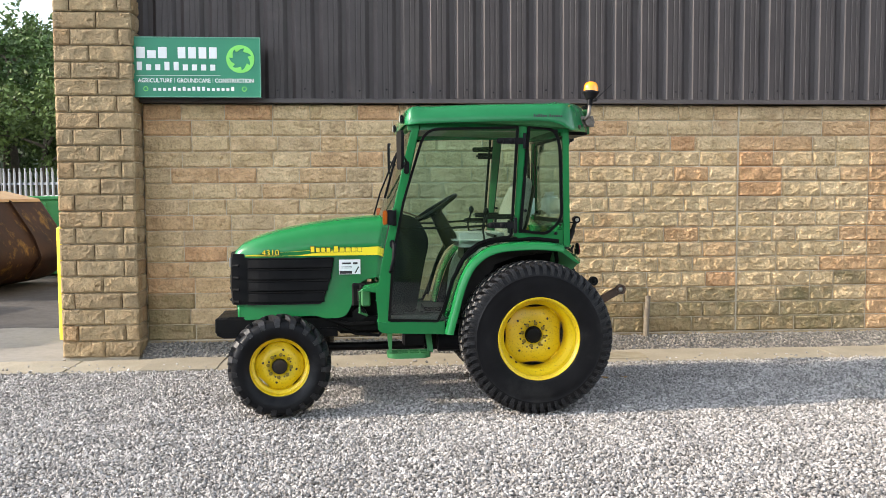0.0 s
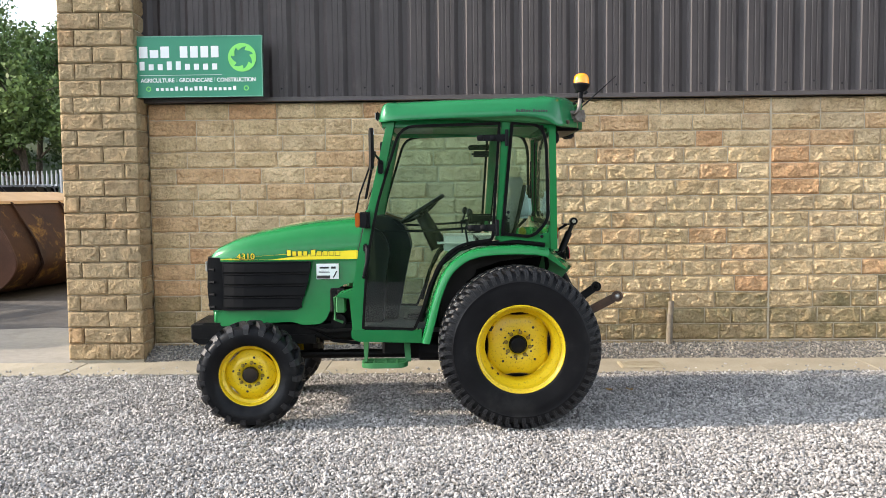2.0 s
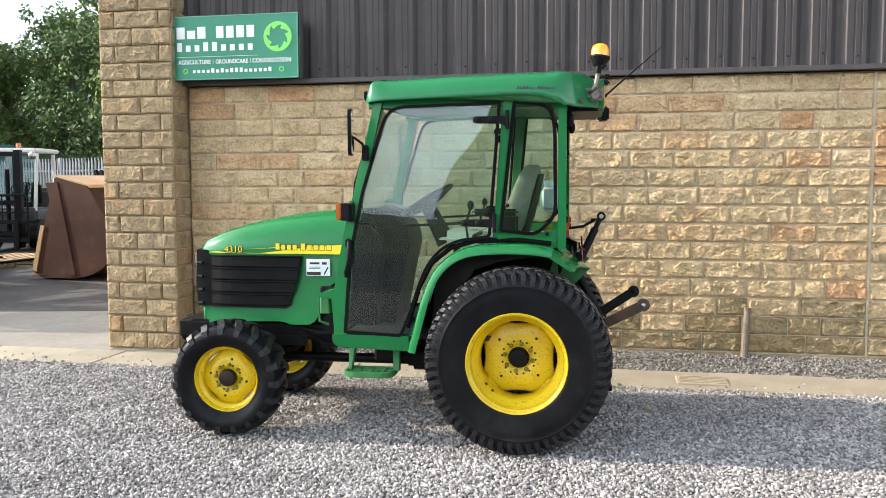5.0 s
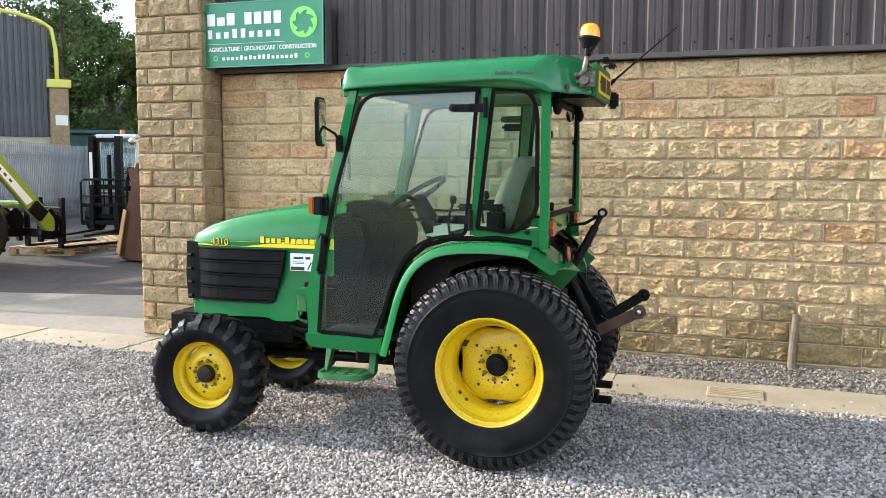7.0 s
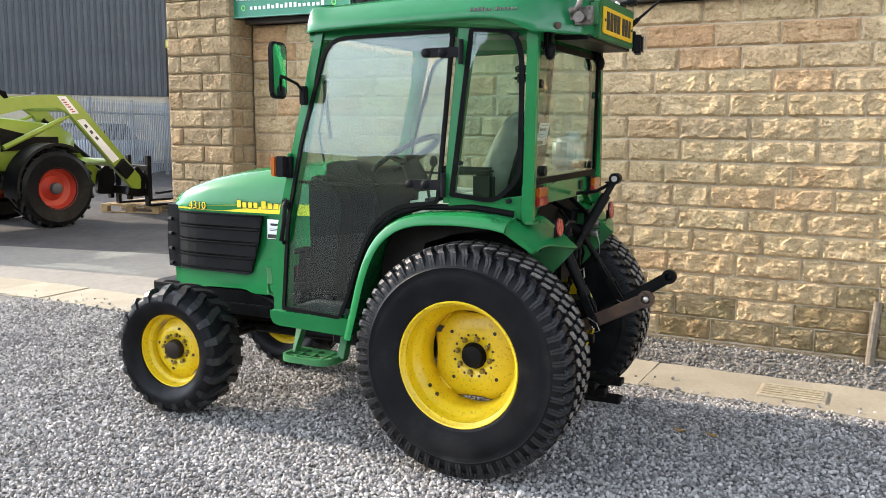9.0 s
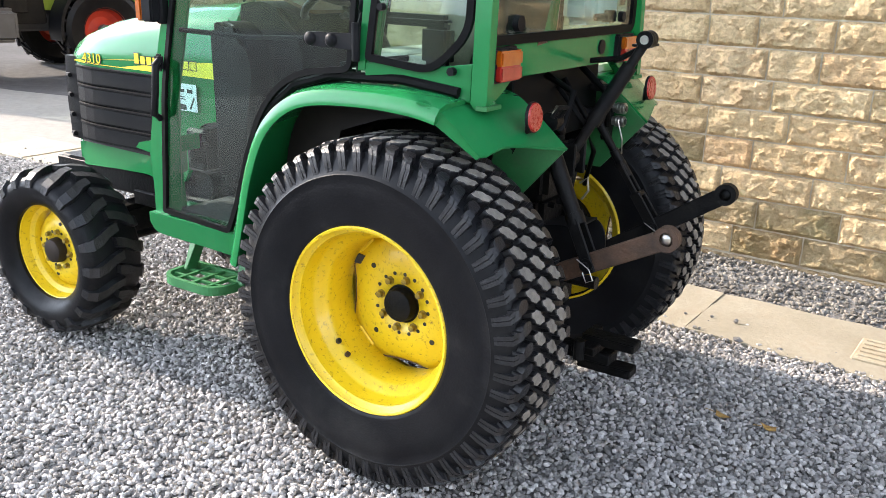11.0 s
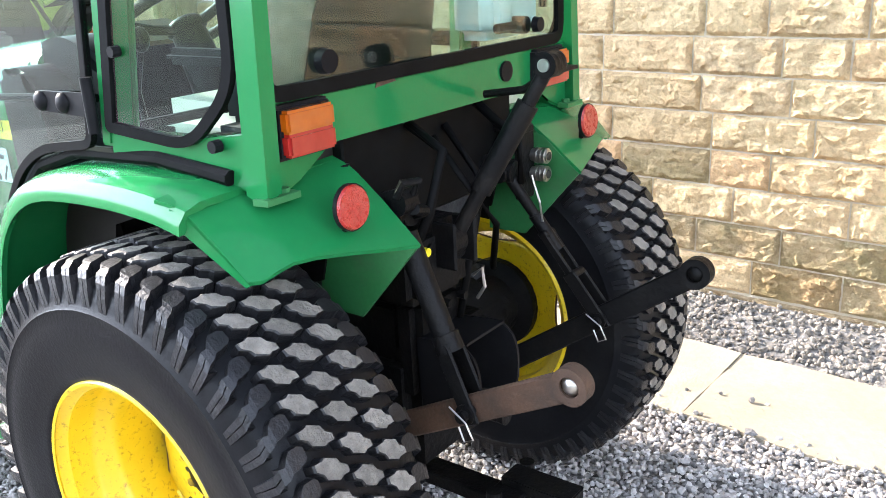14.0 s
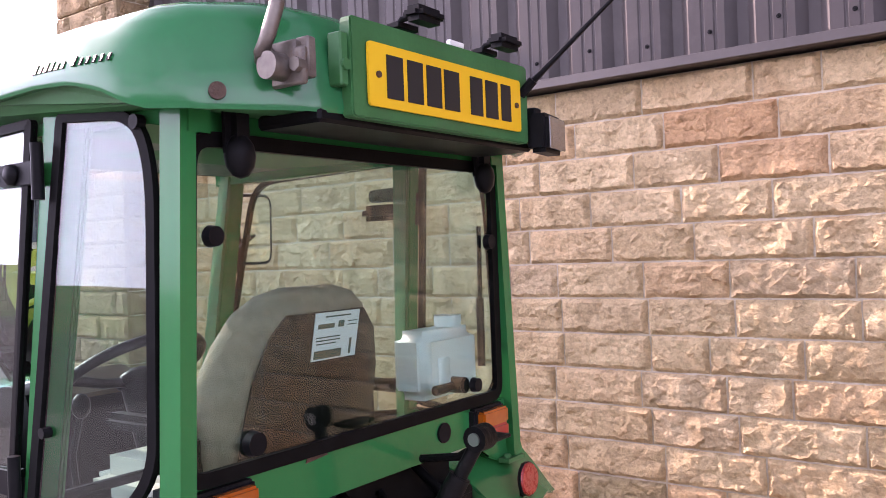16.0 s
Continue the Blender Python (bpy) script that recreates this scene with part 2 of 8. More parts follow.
M_FLASH = material("brown_flashing", (0.055, 0.045, 0.043), (0.075, 0.06, 0.055), 3, 0.45, fine=0.1)
M_GREEN = material("green_paint", (0.004, 0.150, 0.043), (0.006, 0.175, 0.049), 2.5, 0.19, coat=0.28, fine=0.03, rough2=0.26, spec=0.2, stain=(0.03, 0.17, 0.06), stain_amount=0.25, stain_scale=5)
M_GREEN_ROOF = material("green_roof_shell", (0.005, 0.150, 0.052), (0.008, 0.178, 0.062), 2.0, 0.18, coat=0.35, fine=0.03, rough2=0.26, spec=0.25)
M_GREEN_DULL = material("dusty_green_paint", (0.012, 0.13, 0.035), (0.022, 0.165, 0.05), 9, 0.5, fine=0.12, stain=(0.06, 0.09, 0.05), stain_amount=0.5, stain_scale=8)
M_YELLOW = material("yellow_paint", (0.68, 0.455, 0.009), (0.76, 0.53, 0.013), 6, 0.34, coat=0.25, fine=0.05, rough2=0.5, stain=(0.16, 0.07, 0.016), stain_amount=0.9, stain_scale=75.0)
M_STRIPE = material("yellow_decal", (0.83, 0.66, 0.02), (0.86, 0.70, 0.03), 4, 0.35)
M_RUBBER = material("tyre_rubber", (0.006, 0.006, 0.007), (0.011, 0.011, 0.012), 7, 0.27, bump=0.10, bump_scale=160, fine=0.2, rough2=0.42, stain=(0.030, 0.029, 0.027), stain_amount=0.45, stain_scale=3.5, spec=0.12)
M_TREAD = material("worn_tread_top", (0.12, 0.11, 0.095), (0.22, 0.20, 0.172), 45, 0.8, bump=0.5, bump_scale=170, fine=0.3, island=0.28)
M_TREAD_FRONT = material("front_tread_top", (0.013, 0.0125, 0.012), (0.027, 0.025, 0.023), 30, 0.5, bump=0.3, bump_scale=140, fine=0.2, spec=0.25)
M_LUG = material("tread_flank", (0.007, 0.007, 0.008), (0.015, 0.015, 0.017), 30, 0.30, bump=0.25, bump_scale=140, fine=0.2, rough2=0.55, spec=0.4)
M_SEAL = material("black_rubber_seal", (0.004, 0.004, 0.004), (0.007, 0.007, 0.007), 20, 0.45, spec=0.06)
M_PLASTIC = material("black_plastic", (0.007, 0.007, 0.008), (0.012, 0.012, 0.013), 14, 0.36, fine=0.1, rough2=0.5, spec=0.08)
M_GRILLE = material("grille_plastic", (0.006, 0.006, 0.007), (0.010, 0.010, 0.010), 9, 0.42, fine=0.15, bump=0.1, bump_scale=300, spec=0.08)
M_IRON = material("oily_black_iron", (0.004, 0.004, 0.0045), (0.009, 0.0085, 0.008), 14, 0.34, bump=0.3, bump_scale=70, fine=0.2, rough2=0.6, stain=(0.022, 0.016, 0.012), stain_amount=0.4, stain_scale=9, spec=0.12)
M_RUSTIRON = material("rusty_iron", (0.055, 0.034, 0.024), (0.12, 0.065, 0.04), 12, 0.6, metal=0.2, bump=0.35, bump_scale=90, fine=0.25, stain=(0.03, 0.026, 0.024), stain_amount=0.8, stain_scale=11)
M_STEEL = material("bright_steel", (0.45, 0.43, 0.40), (0.6, 0.58, 0.54), 20, 0.25, metal=1.0, rough2=0.45, stain=(0.25, 0.17, 0.1), stain_amount=0.4, stain_scale=20)
M_CLAMP = material("rust_flecked_steel", (0.12, 0.10, 0.085), (0.26, 0.23, 0.20), 24, 0.45, metal=0.6, rough2=0.6, stain=(0.12, 0.06, 0.03), stain_amount=0.8, stain_scale=30)
M_GLASS = glass("cab_glass", (0.830, 0.935, 0.915))
M_NUT = material("grimy_yellow_nut", (0.10, 0.065, 0.012), (0.34, 0.22, 0.015), 60, 0.5, fine=0.2)
M_BEACON = material("lit_amber_dome", (0.80, 0.25, 0.006), (0.88, 0.32, 0.010), 20, 0.12, coat=0.8)
M_BEACON.node_tree.nodes["Principled BSDF"].inputs["Emission Color"].default_value = (1.0, 0.34, 0.02, 1)
M_BEACON.node_tree.nodes["Principled BSDF"].inputs["Emission Strength"].default_value = 0.35
M_LENS_A = material("amber_lens", (0.36, 0.070, 0.003), (0.42, 0.092, 0.005), 30, 0.15, coat=0.8)
M_LENS_R = material("red_lens", (0.30, 0.012, 0.010), (0.36, 0.018, 0.013), 30, 0.15, coat=0.8)
M_REFL = material("red_reflector", (0.36, 0.016, 0.012), (0.46, 0.026, 0.020), 120, 0.22, coat=0.6, bump=0.4, bump_scale=260)
M_PLATE = material("yellow_plate", (0.84, 0.48, 0.008), (0.88, 0.53, 0.012), 6, 0.4)
M_INK = material("black_print", (0.012, 0.012, 0.012), None, 6, 0.5)
M_WHITE = material("white_print", (0.78, 0.79, 0.78), (0.84, 0.84, 0.83), 6, 0.5)
M_SIGN = material("green_sign_board", (0.010, 0.215, 0.115), (0.013, 0.24, 0.13), 1.2, 0.38, stain=(0.02, 0.25, 0.15), stain_amount=0.3)
M_LIME = material("lime_print", (0.16, 0.62, 0.12), (0.2, 0.68, 0.14), 4, 0.45)
M_STICKER = material("white_sticker", (0.72, 0.78, 0.77), (0.78, 0.82, 0.81), 9, 0.45)
M_SEAT = material("grey_seat_cloth", (0.22, 0.19, 0.14), (0.30, 0.26, 0.195), 40, 0.9, bump=0.5, bump_scale=400, fine=0.3)
M_SEATBACK = material("brown_seat_shell", (0.013, 0.011, 0.010), (0.021, 0.018, 0.016), 8, 0.55, fine=0.12, spec=0.15)
M_CREAM = material("cream_vinyl", (0.52, 0.50, 0.42), (0.60, 0.57, 0.49), 6, 0.55, stain=(0.4, 0.37, 0.3), stain_amount=0.5)
M_TANK = material("milky_plastic", (0.66, 0.70, 0.66), (0.74, 0.77, 0.73), 8, 0.4)
M_MAT = material("rubber_floor_mat", (0.025, 0.025, 0.026), (0.045, 0.045, 0.045), 30, 0.8, bump=0.4, bump_scale=90)
M_MIRROR = material("mirror_glass", (0.85, 0.87, 0.86), None, 5, 0.02, metal=1.0, rough2=0.03)
M_GRAVEL = material("limestone_chippings", (0.300, 0.284, 0.270), (0.405, 0.384, 0.365), 3.0, 0.85, bump=0.4, bump_scale=150, fine=0.14, island=0.56, stain=(0.34, 0.30, 0.24), stain_amount=0.25, stain_scale=4)
M_GRAVEL_DARK = material("grey_chippings", (0.175, 0.157, 0.135), (0.295, 0.265, 0.225), 6.0, 0.85, bump=0.4, bump_scale=150, fine=0.15, island=0.5)
# bed darker than the chippings: shade of the gaps put into its colour
M_BED = material("gravel_bed", (0.060, 0.057, 0.054), (0.23, 0.22, 0.208), 38, 0.95, bump=1.0, bump_scale=40, fine=0.5)
M_FLAG = material("concrete_flag", (0.275, 0.240, 0.178), (0.345, 0.305, 0.232), 2.5, 0.9, bump=0.35, bump_scale=60, fine=0.15, rand=0.1, stain=(0.30, 0.24, 0.17), stain_amount=0.7, stain_scale=3.5)
M_ASPHALT = material("worn_asphalt", (0.054, 0.051, 0.051), (0.090, 0.086, 0.085), 0.7, 0.9, spec=0.2, bump=0.8, bump_scale=30, fine=0.4, stain=(0.06, 0.056, 0.054), stain_amount=0.75, stain_scale=0.35)
M_CONCRETE = material("yard_concrete", (0.188, 0.176, 0.158), (0.247, 0.232, 0.206), 0.9, 0.92, bump=0.4, bump_scale=45, fine=0.2, stain=(0.16, 0.145, 0.125), stain_amount=0.7, stain_scale=0.9)


# ---- mesh helpers ----
def thing(name, label, category, m=None, group="", kind=""):
    ob = new(name)
    ob.empty_display_size = 0.1
    if m is not None:
        ob.matrix_world = m
    return tagged(ob, label, category, group, kind)


def part(name, bm, mat, parent=None, label="", smooth=False, angle=None):
    me = bpy.data.meshes.new(name)
    bmesh.ops.recalc_face_normals(bm, faces=bm.faces)
    bm.to_mesh(me)
    bm.free()
    for mm in mat if isinstance(mat, (list, tuple)) else (mat,):
        me.materials.append(mm)
    if smooth:
        me.shade_smooth()
        if angle:
            me.set_sharp_from_angle(angle=radians(angle))
    ob = new(name, me)
    if parent is not None:
        ob.parent = parent
    if label:
        ob["label"] = label
    return ob


def solid(name, bm, mat, label, category, m=None, smooth=False, angle=None, group="", kind=""):
    ob = part(name, bm, mat, None, "", smooth, angle)
    if m is not None:
        ob.matrix_world = m
    return tagged(ob, label, category, group, kind)


def box(bm, c, s, bev=0.0, rot=None, seg=1, mi=0):
    m = Matrix.Translation(c) @ (rot.to_4x4() if rot is not None else Matrix()) @ Matrix.Diagonal((*s, 1))
    g = bmesh.ops.create_cube(bm, size=1, matrix=m)
    fs = set(f for v in g["verts"] for f in v.link_faces)
    if bev:
        es = list(set(e for v in g["verts"] for e in v.link_edges))
        r = bmesh.ops.bevel(bm, geom=es, offset=bev, segments=seg, affect="EDGES", clamp_overlap=True)
        fs |= set(r["faces"])
    if mi:
        for f in fs:
            if f.is_valid:
                f.material_index = mi
    return bm


def cyl(bm, a, b, r, r2=None, seg=16, cap=True):
    a, b = Vector(a), Vector(b)
    d = b - a
    m = Matrix.Translation((a + b) / 2) @ d.to_track_quat("Z", "Y").to_matrix().to_4x4()
    bmesh.ops.create_cone(bm, cap_ends=cap, segments=seg, radius1=r, radius2=r if r2 is None else r2, depth=d.length, matrix=m)
    return bm


def ball(bm, c, r, s=(1, 1, 1), seg=12):
    bmesh.ops.create_uvsphere(bm, u_segments=seg, v_segments=max(6, seg // 2), radius=r, matrix=Matrix.Translation(c) @ Matrix.Diagonal((*s, 1)))
    return bm


def tube(bm, pts, r, seg=8, closed=False):
    pts = [Vector(p) for p in pts]
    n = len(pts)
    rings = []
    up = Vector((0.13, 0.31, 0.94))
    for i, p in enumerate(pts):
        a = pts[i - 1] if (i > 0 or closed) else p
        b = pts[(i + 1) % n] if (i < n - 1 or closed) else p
        d = (b - a).normalized()
        u = d.cross(up)
        if u.length < 0.05:
            u = d.cross(Vector((1, 0, 0)))
        u.normalize()
        v = d.cross(u)
        rr = r[i] if isinstance(r, (list, tuple)) else r
        rings.append([bm.verts.new(p + (u * math.cos(k * math.tau / seg) + v * math.sin(k * math.tau / seg)) * rr) for k in range(seg)])
    for i in range(n if closed else n - 1):
        A, B = rings[i], rings[(i + 1) % n]
        for k in range(seg):
            bm.faces.new((A[k], A[(k + 1) % seg], B[(k + 1) % seg], B[k]))
    if not closed:
        bm.faces.new(rings[0])
        bm.faces.new(rings[-1][::-1])
    return bm


def prism(bm, poly, fn, d0, d1, bev=0.0):
    """Extrude a closed outline; fn(u, v, d) gives the place of an outline point at depth d."""
    A = [bm.verts.new(fn(u, v, d0)) for u, v in poly]
    B = [bm.verts.new(fn(u, v, d1)) for u, v in poly]
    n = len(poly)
    fs = [bm.faces.new(A), bm.faces.new(B[::-1])]
    for i in range(n):
        fs.append(bm.faces.new((A[i], B[i], B[(i + 1) % n], A[(i + 1) % n])))
    if bev:
        es = list(set(e for f in fs[:2] for e in f.edges))
        bmesh.ops.bevel(bm, geom=es, offset=bev, segments=2, affect="EDGES", clamp_overlap=True)
    return bm


def band(bm, poly, fn, inner, d0, d1, closed=True):
    """A frame of the given width along the inside of an outline (seals, gaskets, borders)."""
    n = len(poly)
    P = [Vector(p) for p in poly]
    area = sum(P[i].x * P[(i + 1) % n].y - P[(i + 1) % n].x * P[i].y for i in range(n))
    sgn = 1 if area > 0 else -1
    Q = []
    for i in range(n):
        a, b, c = P[i - 1], P[i], P[(i + 1) % n]
        d1v, d2v = (b - a).normalized(), (c - b).normalized()
        n1, n2 = Vector((-d1v.y, d1v.x)) * sgn, Vector((-d2v.y, d2v.x)) * sgn
        h = (n1 + n2)
        h = h / max(0.25, h.length_squared / 2) if h.length > 1e-6 else n1
        Q.append(b + h * inner * 1.0)
    ring = lambda L, d: [bm.verts.new(fn(p.x, p.y, d)) for p in L]
    O0, I0, O1, I1 = ring(P, d0), ring(Q, d0), ring(P, d1), ring(Q, d1)
    for i in range(n):
        j = (i + 1) % n
        bm.faces.new((O0[i], O0[j], I0[j], I0[i]))
        bm.faces.new((O1[i], I1[i], I1[j], O1[j]))
        bm.faces.new((O0[i], O1[i], O1[j], O0[j]))
        bm.faces.new((I0[i], I0[j], I1[j], I1[i]))
    return bm


def rounded(poly, r, seg=5):
    """Round the corners of an outline; r may be one radius or one for each corner."""
    out, n = [], len(poly)
    for i in range(n):
        a, b, c = Vector(poly[i - 1]), Vector(poly[i]), Vector(poly[(i + 1) % n])
        rr = r[i] if isinstance(r, (list, tuple)) else r
        if rr <= 0:
            out.append((b.x, b.y))
            continue
        ka, kc = min(rr, (a - b).length * 0.48), min(rr, (c - b).length * 0.48)
        p0, p1 = b + (a - b).normalized() * ka, b + (c - b).normalized() * kc
        for k in range(seg + 1):
            t = k / seg
            q = p0 * (1 - t) ** 2 + b * 2 * t * (1 - t) + p1 * t * t
            out.append((q.x, q.y))
    return out


def lathe(bm, prof, seg=64, axis_y=True):
    """Turn a profile of (radius, y) round the y axis."""
    rings = []
    for r, y in prof:
        if r < 1e-5:
            rings.append([bm.verts.new((0, y, 0))])
        else:
            rings.append([bm.verts.new((r * math.cos(k * math.tau / seg), y, r * math.sin(k * math.tau / seg))) for k in range(seg)])
    for A, B in zip(rings, rings[1:]):
        for k in range(seg):
            j = (k + 1) % seg
            if len(A) == 1 and len(B) == 1:
                continue
            if len(A) == 1:
                bm.faces.new((A[0], B[j], B[k]))
            elif len(B) == 1:
                bm.faces.new((A[k], A[j], B[0]))
            else:
                bm.faces.new((A[k], A[j], B[j], B[k]))
    return bm


def loft(bm, sections, close_ends=True, closed=False):
    R = [[bm.verts.new(p) for p in s] for s in sections]
    for A, B in zip(R, R[1:]):
        n = len(A)
        for k in range(n if closed else n - 1):
            j = (k + 1) % n
            bm.faces.new((A[k], A[j], B[j], B[k]))
    if close_ends:
        bm.faces.new(R[0][::-1])
        bm.faces.new(R[-1])
    return bm


def lettering(name, text, size, m, mat, parent, label="", depth=0.001, spacing=1.0, width=None, bold=0.0):
    cu = bpy.data.curves.new(name, "FONT")
    cu.body, cu.size, cu.extrude, cu.space_character, cu.offset = text, size, depth, spacing, bold
    cu.align_x, cu.align_y = "LEFT", "BOTTOM_BASELINE"
    tmp = bpy.data.objects.new(name + "_tmp", cu)
    scene.collection.objects.link(tmp)
    bpy.context.view_layer.update()
    me = bpy.data.meshes.new_from_object(tmp.evaluated_get(bpy.context.evaluated_depsgraph_get()))
    bpy.data.objects.remove(tmp)
    if width:
        xs = [v.co.x for v in me.vertices]
        k = width / max(1e-6, max(xs) - min(xs))
        x0 = min(xs)
        for v in me.vertices:
            v.co.x = (v.co.x - x0) * k
    me.materials.clear()
    me.materials.append(mat)
    ob = new(name, me)
    if parent is not None:
        ob.parent = parent
    ob.matrix_local = m
    if label:
        ob["label"] = label
    return ob


# ---- ground ----
GRAVEL_EDGE, FLAG_BACK, WALL_Y = 7.16, 7.70, 8.0
bm = bmesh.new()
bmesh.ops.create_grid(bm, x_segments=60, y_segments=60, size=300, matrix=Matrix.Translation((0, 0, -0.035)))
solid("ground", bm, M_ASPHALT, "worn dark grey asphalt yard reaching to the horizon", "ground", kind="structure")
bm = bmesh.new()
box(bm, (2.0, -1.5, -0.04), (22.0, 2 * (GRAVEL_EDGE + 1.5), 0.06))
solid("gravel_bed", bm, M_BED, "grey limestone gravel hardstanding in front of the wall", "gravel", kind="structure")
bm = bmesh.new()
prof = [(FLAG_BACK, -0.05), (FLAG_BACK, -0.02), (7.80, 0.025), (7.93, 0.085), (8.05, 0.10), (8.05, -0.05)]
prism(bm, prof, lambda u, v, d: (d, u, v), -2.77, 12.0)
solid("gravel_strip_bed", bm, M_BED, "gravel strip banked up against the foot of the wall", "gravel", kind="structure")
bm = bmesh.new()
prism(bm, [(-16, 7.74), (-3.46, 7.74), (-3.46, 9.6), (-4.6, 9.85), (-8.0, 9.1), (-16, 8.4)], lambda u, v, d: (u, v, d), -0.06, -0.012)
solid("concrete_apron", bm, M_CONCRETE, "pale worn concrete apron beside the building corner", "concrete", kind="structure")

# ---- big building: stone plinth wall, cladding above, corner pier ----
BLD_L, BLD_R, BLD_B, CLAD_Z, EAVES = -3.44, 13.0, 22.0, 2.275, 6.2


def stone_mesh(name, w, h, d, seed, mat, nx=None, nz=9, rough=0.027):
    """One pitch-faced stone: front face bulged and chipped, its rim drawn back to the joint."""
    rng = random.Random(seed)
    nx = nx or max(4, int(w / 0.0165))
    off = Vector((rng.random() * 50, rng.random() * 50, rng.random() * 50))
    # hammer-struck facets: flat scars, each with its own height and slope
    scars = [(rng.uniform(-w / 2, w / 2), rng.uniform(-h / 2, h / 2), rng.uniform(-0.30, 0.42), rng.uniform(-9, 9), rng.uniform(-11, 11)) for _ in range(max(4, int(w * h / 0.0021)))]
    bmx = bmesh.new()
    grid = []
    for j in range(nz + 1):
        row = []
        for i in range(nx + 1):
            u, v = i / nx, j / nz
            x, z = (u - 0.5) * w, (v - 0.5) * h
            e = min(u * w, (1 - u) * w, v * h, (1 - v) * h)
            k = min(1.0, e / 0.011)
            p = Vector((x * 9, z * 13, 0)) + off
            wx, wz = x + noise.noise(p * 2.2) * 0.014, z + noise.noise(p * 2.2 + Vector((3, 9, 4))) * 0.012
            sc_ = min(scars, key=lambda q: (q[0] - wx) ** 2 + ((q[1] - wz) * 1.35) ** 2)
            facet = max(-0.5, min(0.7, sc_[2] + (x - sc_[0]) * sc_[3] + (z - sc_[1]) * sc_[4]))
            y = -0.002 - k * (0.004 + rough * (0.44 + noise.noise(p) * 0.36 + facet * 0.55 + noise.noise(p * 6.1) * 0.17))
            if 0 < i < nx and 0 < j < nz:
                x += rng.uniform(-0.006, 0.006)
                z += rng.uniform(-0.005, 0.005)
            elif e == 0:
                x += noise.noise(p * 3) * 0.003
                z += noise.noise(p * 3 + Vector((7, 7, 7))) * 0.003
            row.append(bmx.verts.new((x, y, z)))
        grid.append(row)
    for j in range(nz):
        for i in range(nx):
            a, b, c, dd = grid[j][i], grid[j][i + 1], grid[j + 1][i + 1], grid[j + 1][i]
            if rng.random() < 0.5:
                bmx.faces.new((a, b, c)), bmx.faces.new((a, c, dd))
            else:
                bmx.faces.new((a, b, dd)), bmx.faces.new((b, c, dd))
    rim = grid[0] + [r[-1] for r in grid[1:]] + grid[-1][-2::-1] + [r[0] for r in grid[-2:0:-1]]
    back = [bmx.verts.new((v.co.x, d, v.co.z)) for v in rim]
    for i in range(len(rim)):
        j = (i + 1) % len(rim)
        bmx.faces.new((rim[j], rim[i], back[i], back[j]))
    me = bpy.data.meshes.new(name)
    bmx.to_mesh(me)
    bmx.free()
    me.materials.append(mat)
    return me


bm = bmesh.new()
box(bm, ((-2.77 + BLD_R) / 2, WALL_Y + 0.152, CLAD_Z / 2 - 0.1), (BLD_R + 2.77, 0.305, CLAD_Z + 0.18))
wall_north = solid("wall_north", bm, M_MORTAR, "buff sandstone wall of pitch-faced blocks in pale mortar", "wall", kind="structure")
bm = bmesh.new()
box(bm, (BLD_R - 0.15, (WALL_Y + 0.31 + BLD_B) / 2, EAVES / 2), (0.3, BLD_B - WALL_Y - 0.31, EAVES))
solid("wall_east", bm, M_MORTAR, "plain end wall of the stone and steel building", "wall", kind="structure")
bm = bmesh.new()
box(bm, (BLD_L + 0.2, (WALL_Y + 0.4 + BLD_B) / 2, EAVES / 2), (0.3, BLD_B - WALL_Y - 0.4, EAVES))
solid("wall_west", bm, M_MORTAR, "plain side wall of the stone and steel building", "wall", kind="structure")
bm = bmesh.new()
box(bm, ((BLD_L + BLD_R) / 2, BLD_B, EAVES / 2), (BLD_R - BLD_L, 0.3, EAVES))
solid("wall_south", bm, M_MORTAR, "plain back wall of the stone and steel building", "wall", kind="structure")
bm = bmesh.new()
prism(bm, [(WALL_Y - 0.35, EAVES), ((WALL_Y + BLD_B) / 2, EAVES + 1.9), (BLD_B + 0.3, EAVES), (BLD_B + 0.3, EAVES - 0.1), (WALL_Y - 0.35, EAVES - 0.1)], lambda u, v, d: (d, u, v), BLD_L - 0.3, BLD_R + 0.3)
solid("roof", bm, M_CLAD, "shallow brown sheet roof of the building", "roof", kind="structure")

# upper cladding: trapezoid sheet with narrow troughs and small swages
bm = bmesh.new()
PITCH, x = 0.2455, -2.940
outline = []
while x < BLD_R:
    outline += [(x, 7.985), (x + 0.040, 7.985), (x + 0.076, 7.95), (x + 0.120, 7.95), (x + 0.124, 7.954), (x + 0.132, 7.954), (x + 0.136, 7.95), (x + 0.168, 7.95), (x + 0.172, 7.954), (x + 0.180, 7.954), (x + 0.184, 7.95), (x + 0.210, 7.95)]
    x += PITCH
lo = [bm.verts.new((u, v, CLAD_Z + 0.035)) for u, v in outline]
hi = [bm.verts.new((u, v, EAVES - 0.1)) for u, v in outline]
for i in range(len(outline) - 1):
    bm.faces.new((lo[i], lo[i + 1], hi[i + 1], hi[i]))
cladding = solid("cladding", bm, M_CLAD, "dark brown ribbed steel cladding above the stone wall", "cladding", kind="structure")
bm = bmesh.new()
box(bm, ((-2.8 + BLD_R) / 2, 8.10, (CLAD_Z + EAVES) / 2), (BLD_R + 2.8, 0.16, EAVES - CLAD_Z - 0.12))
part("backing", bm, M_FLASH, cladding)
bm = bmesh.new()
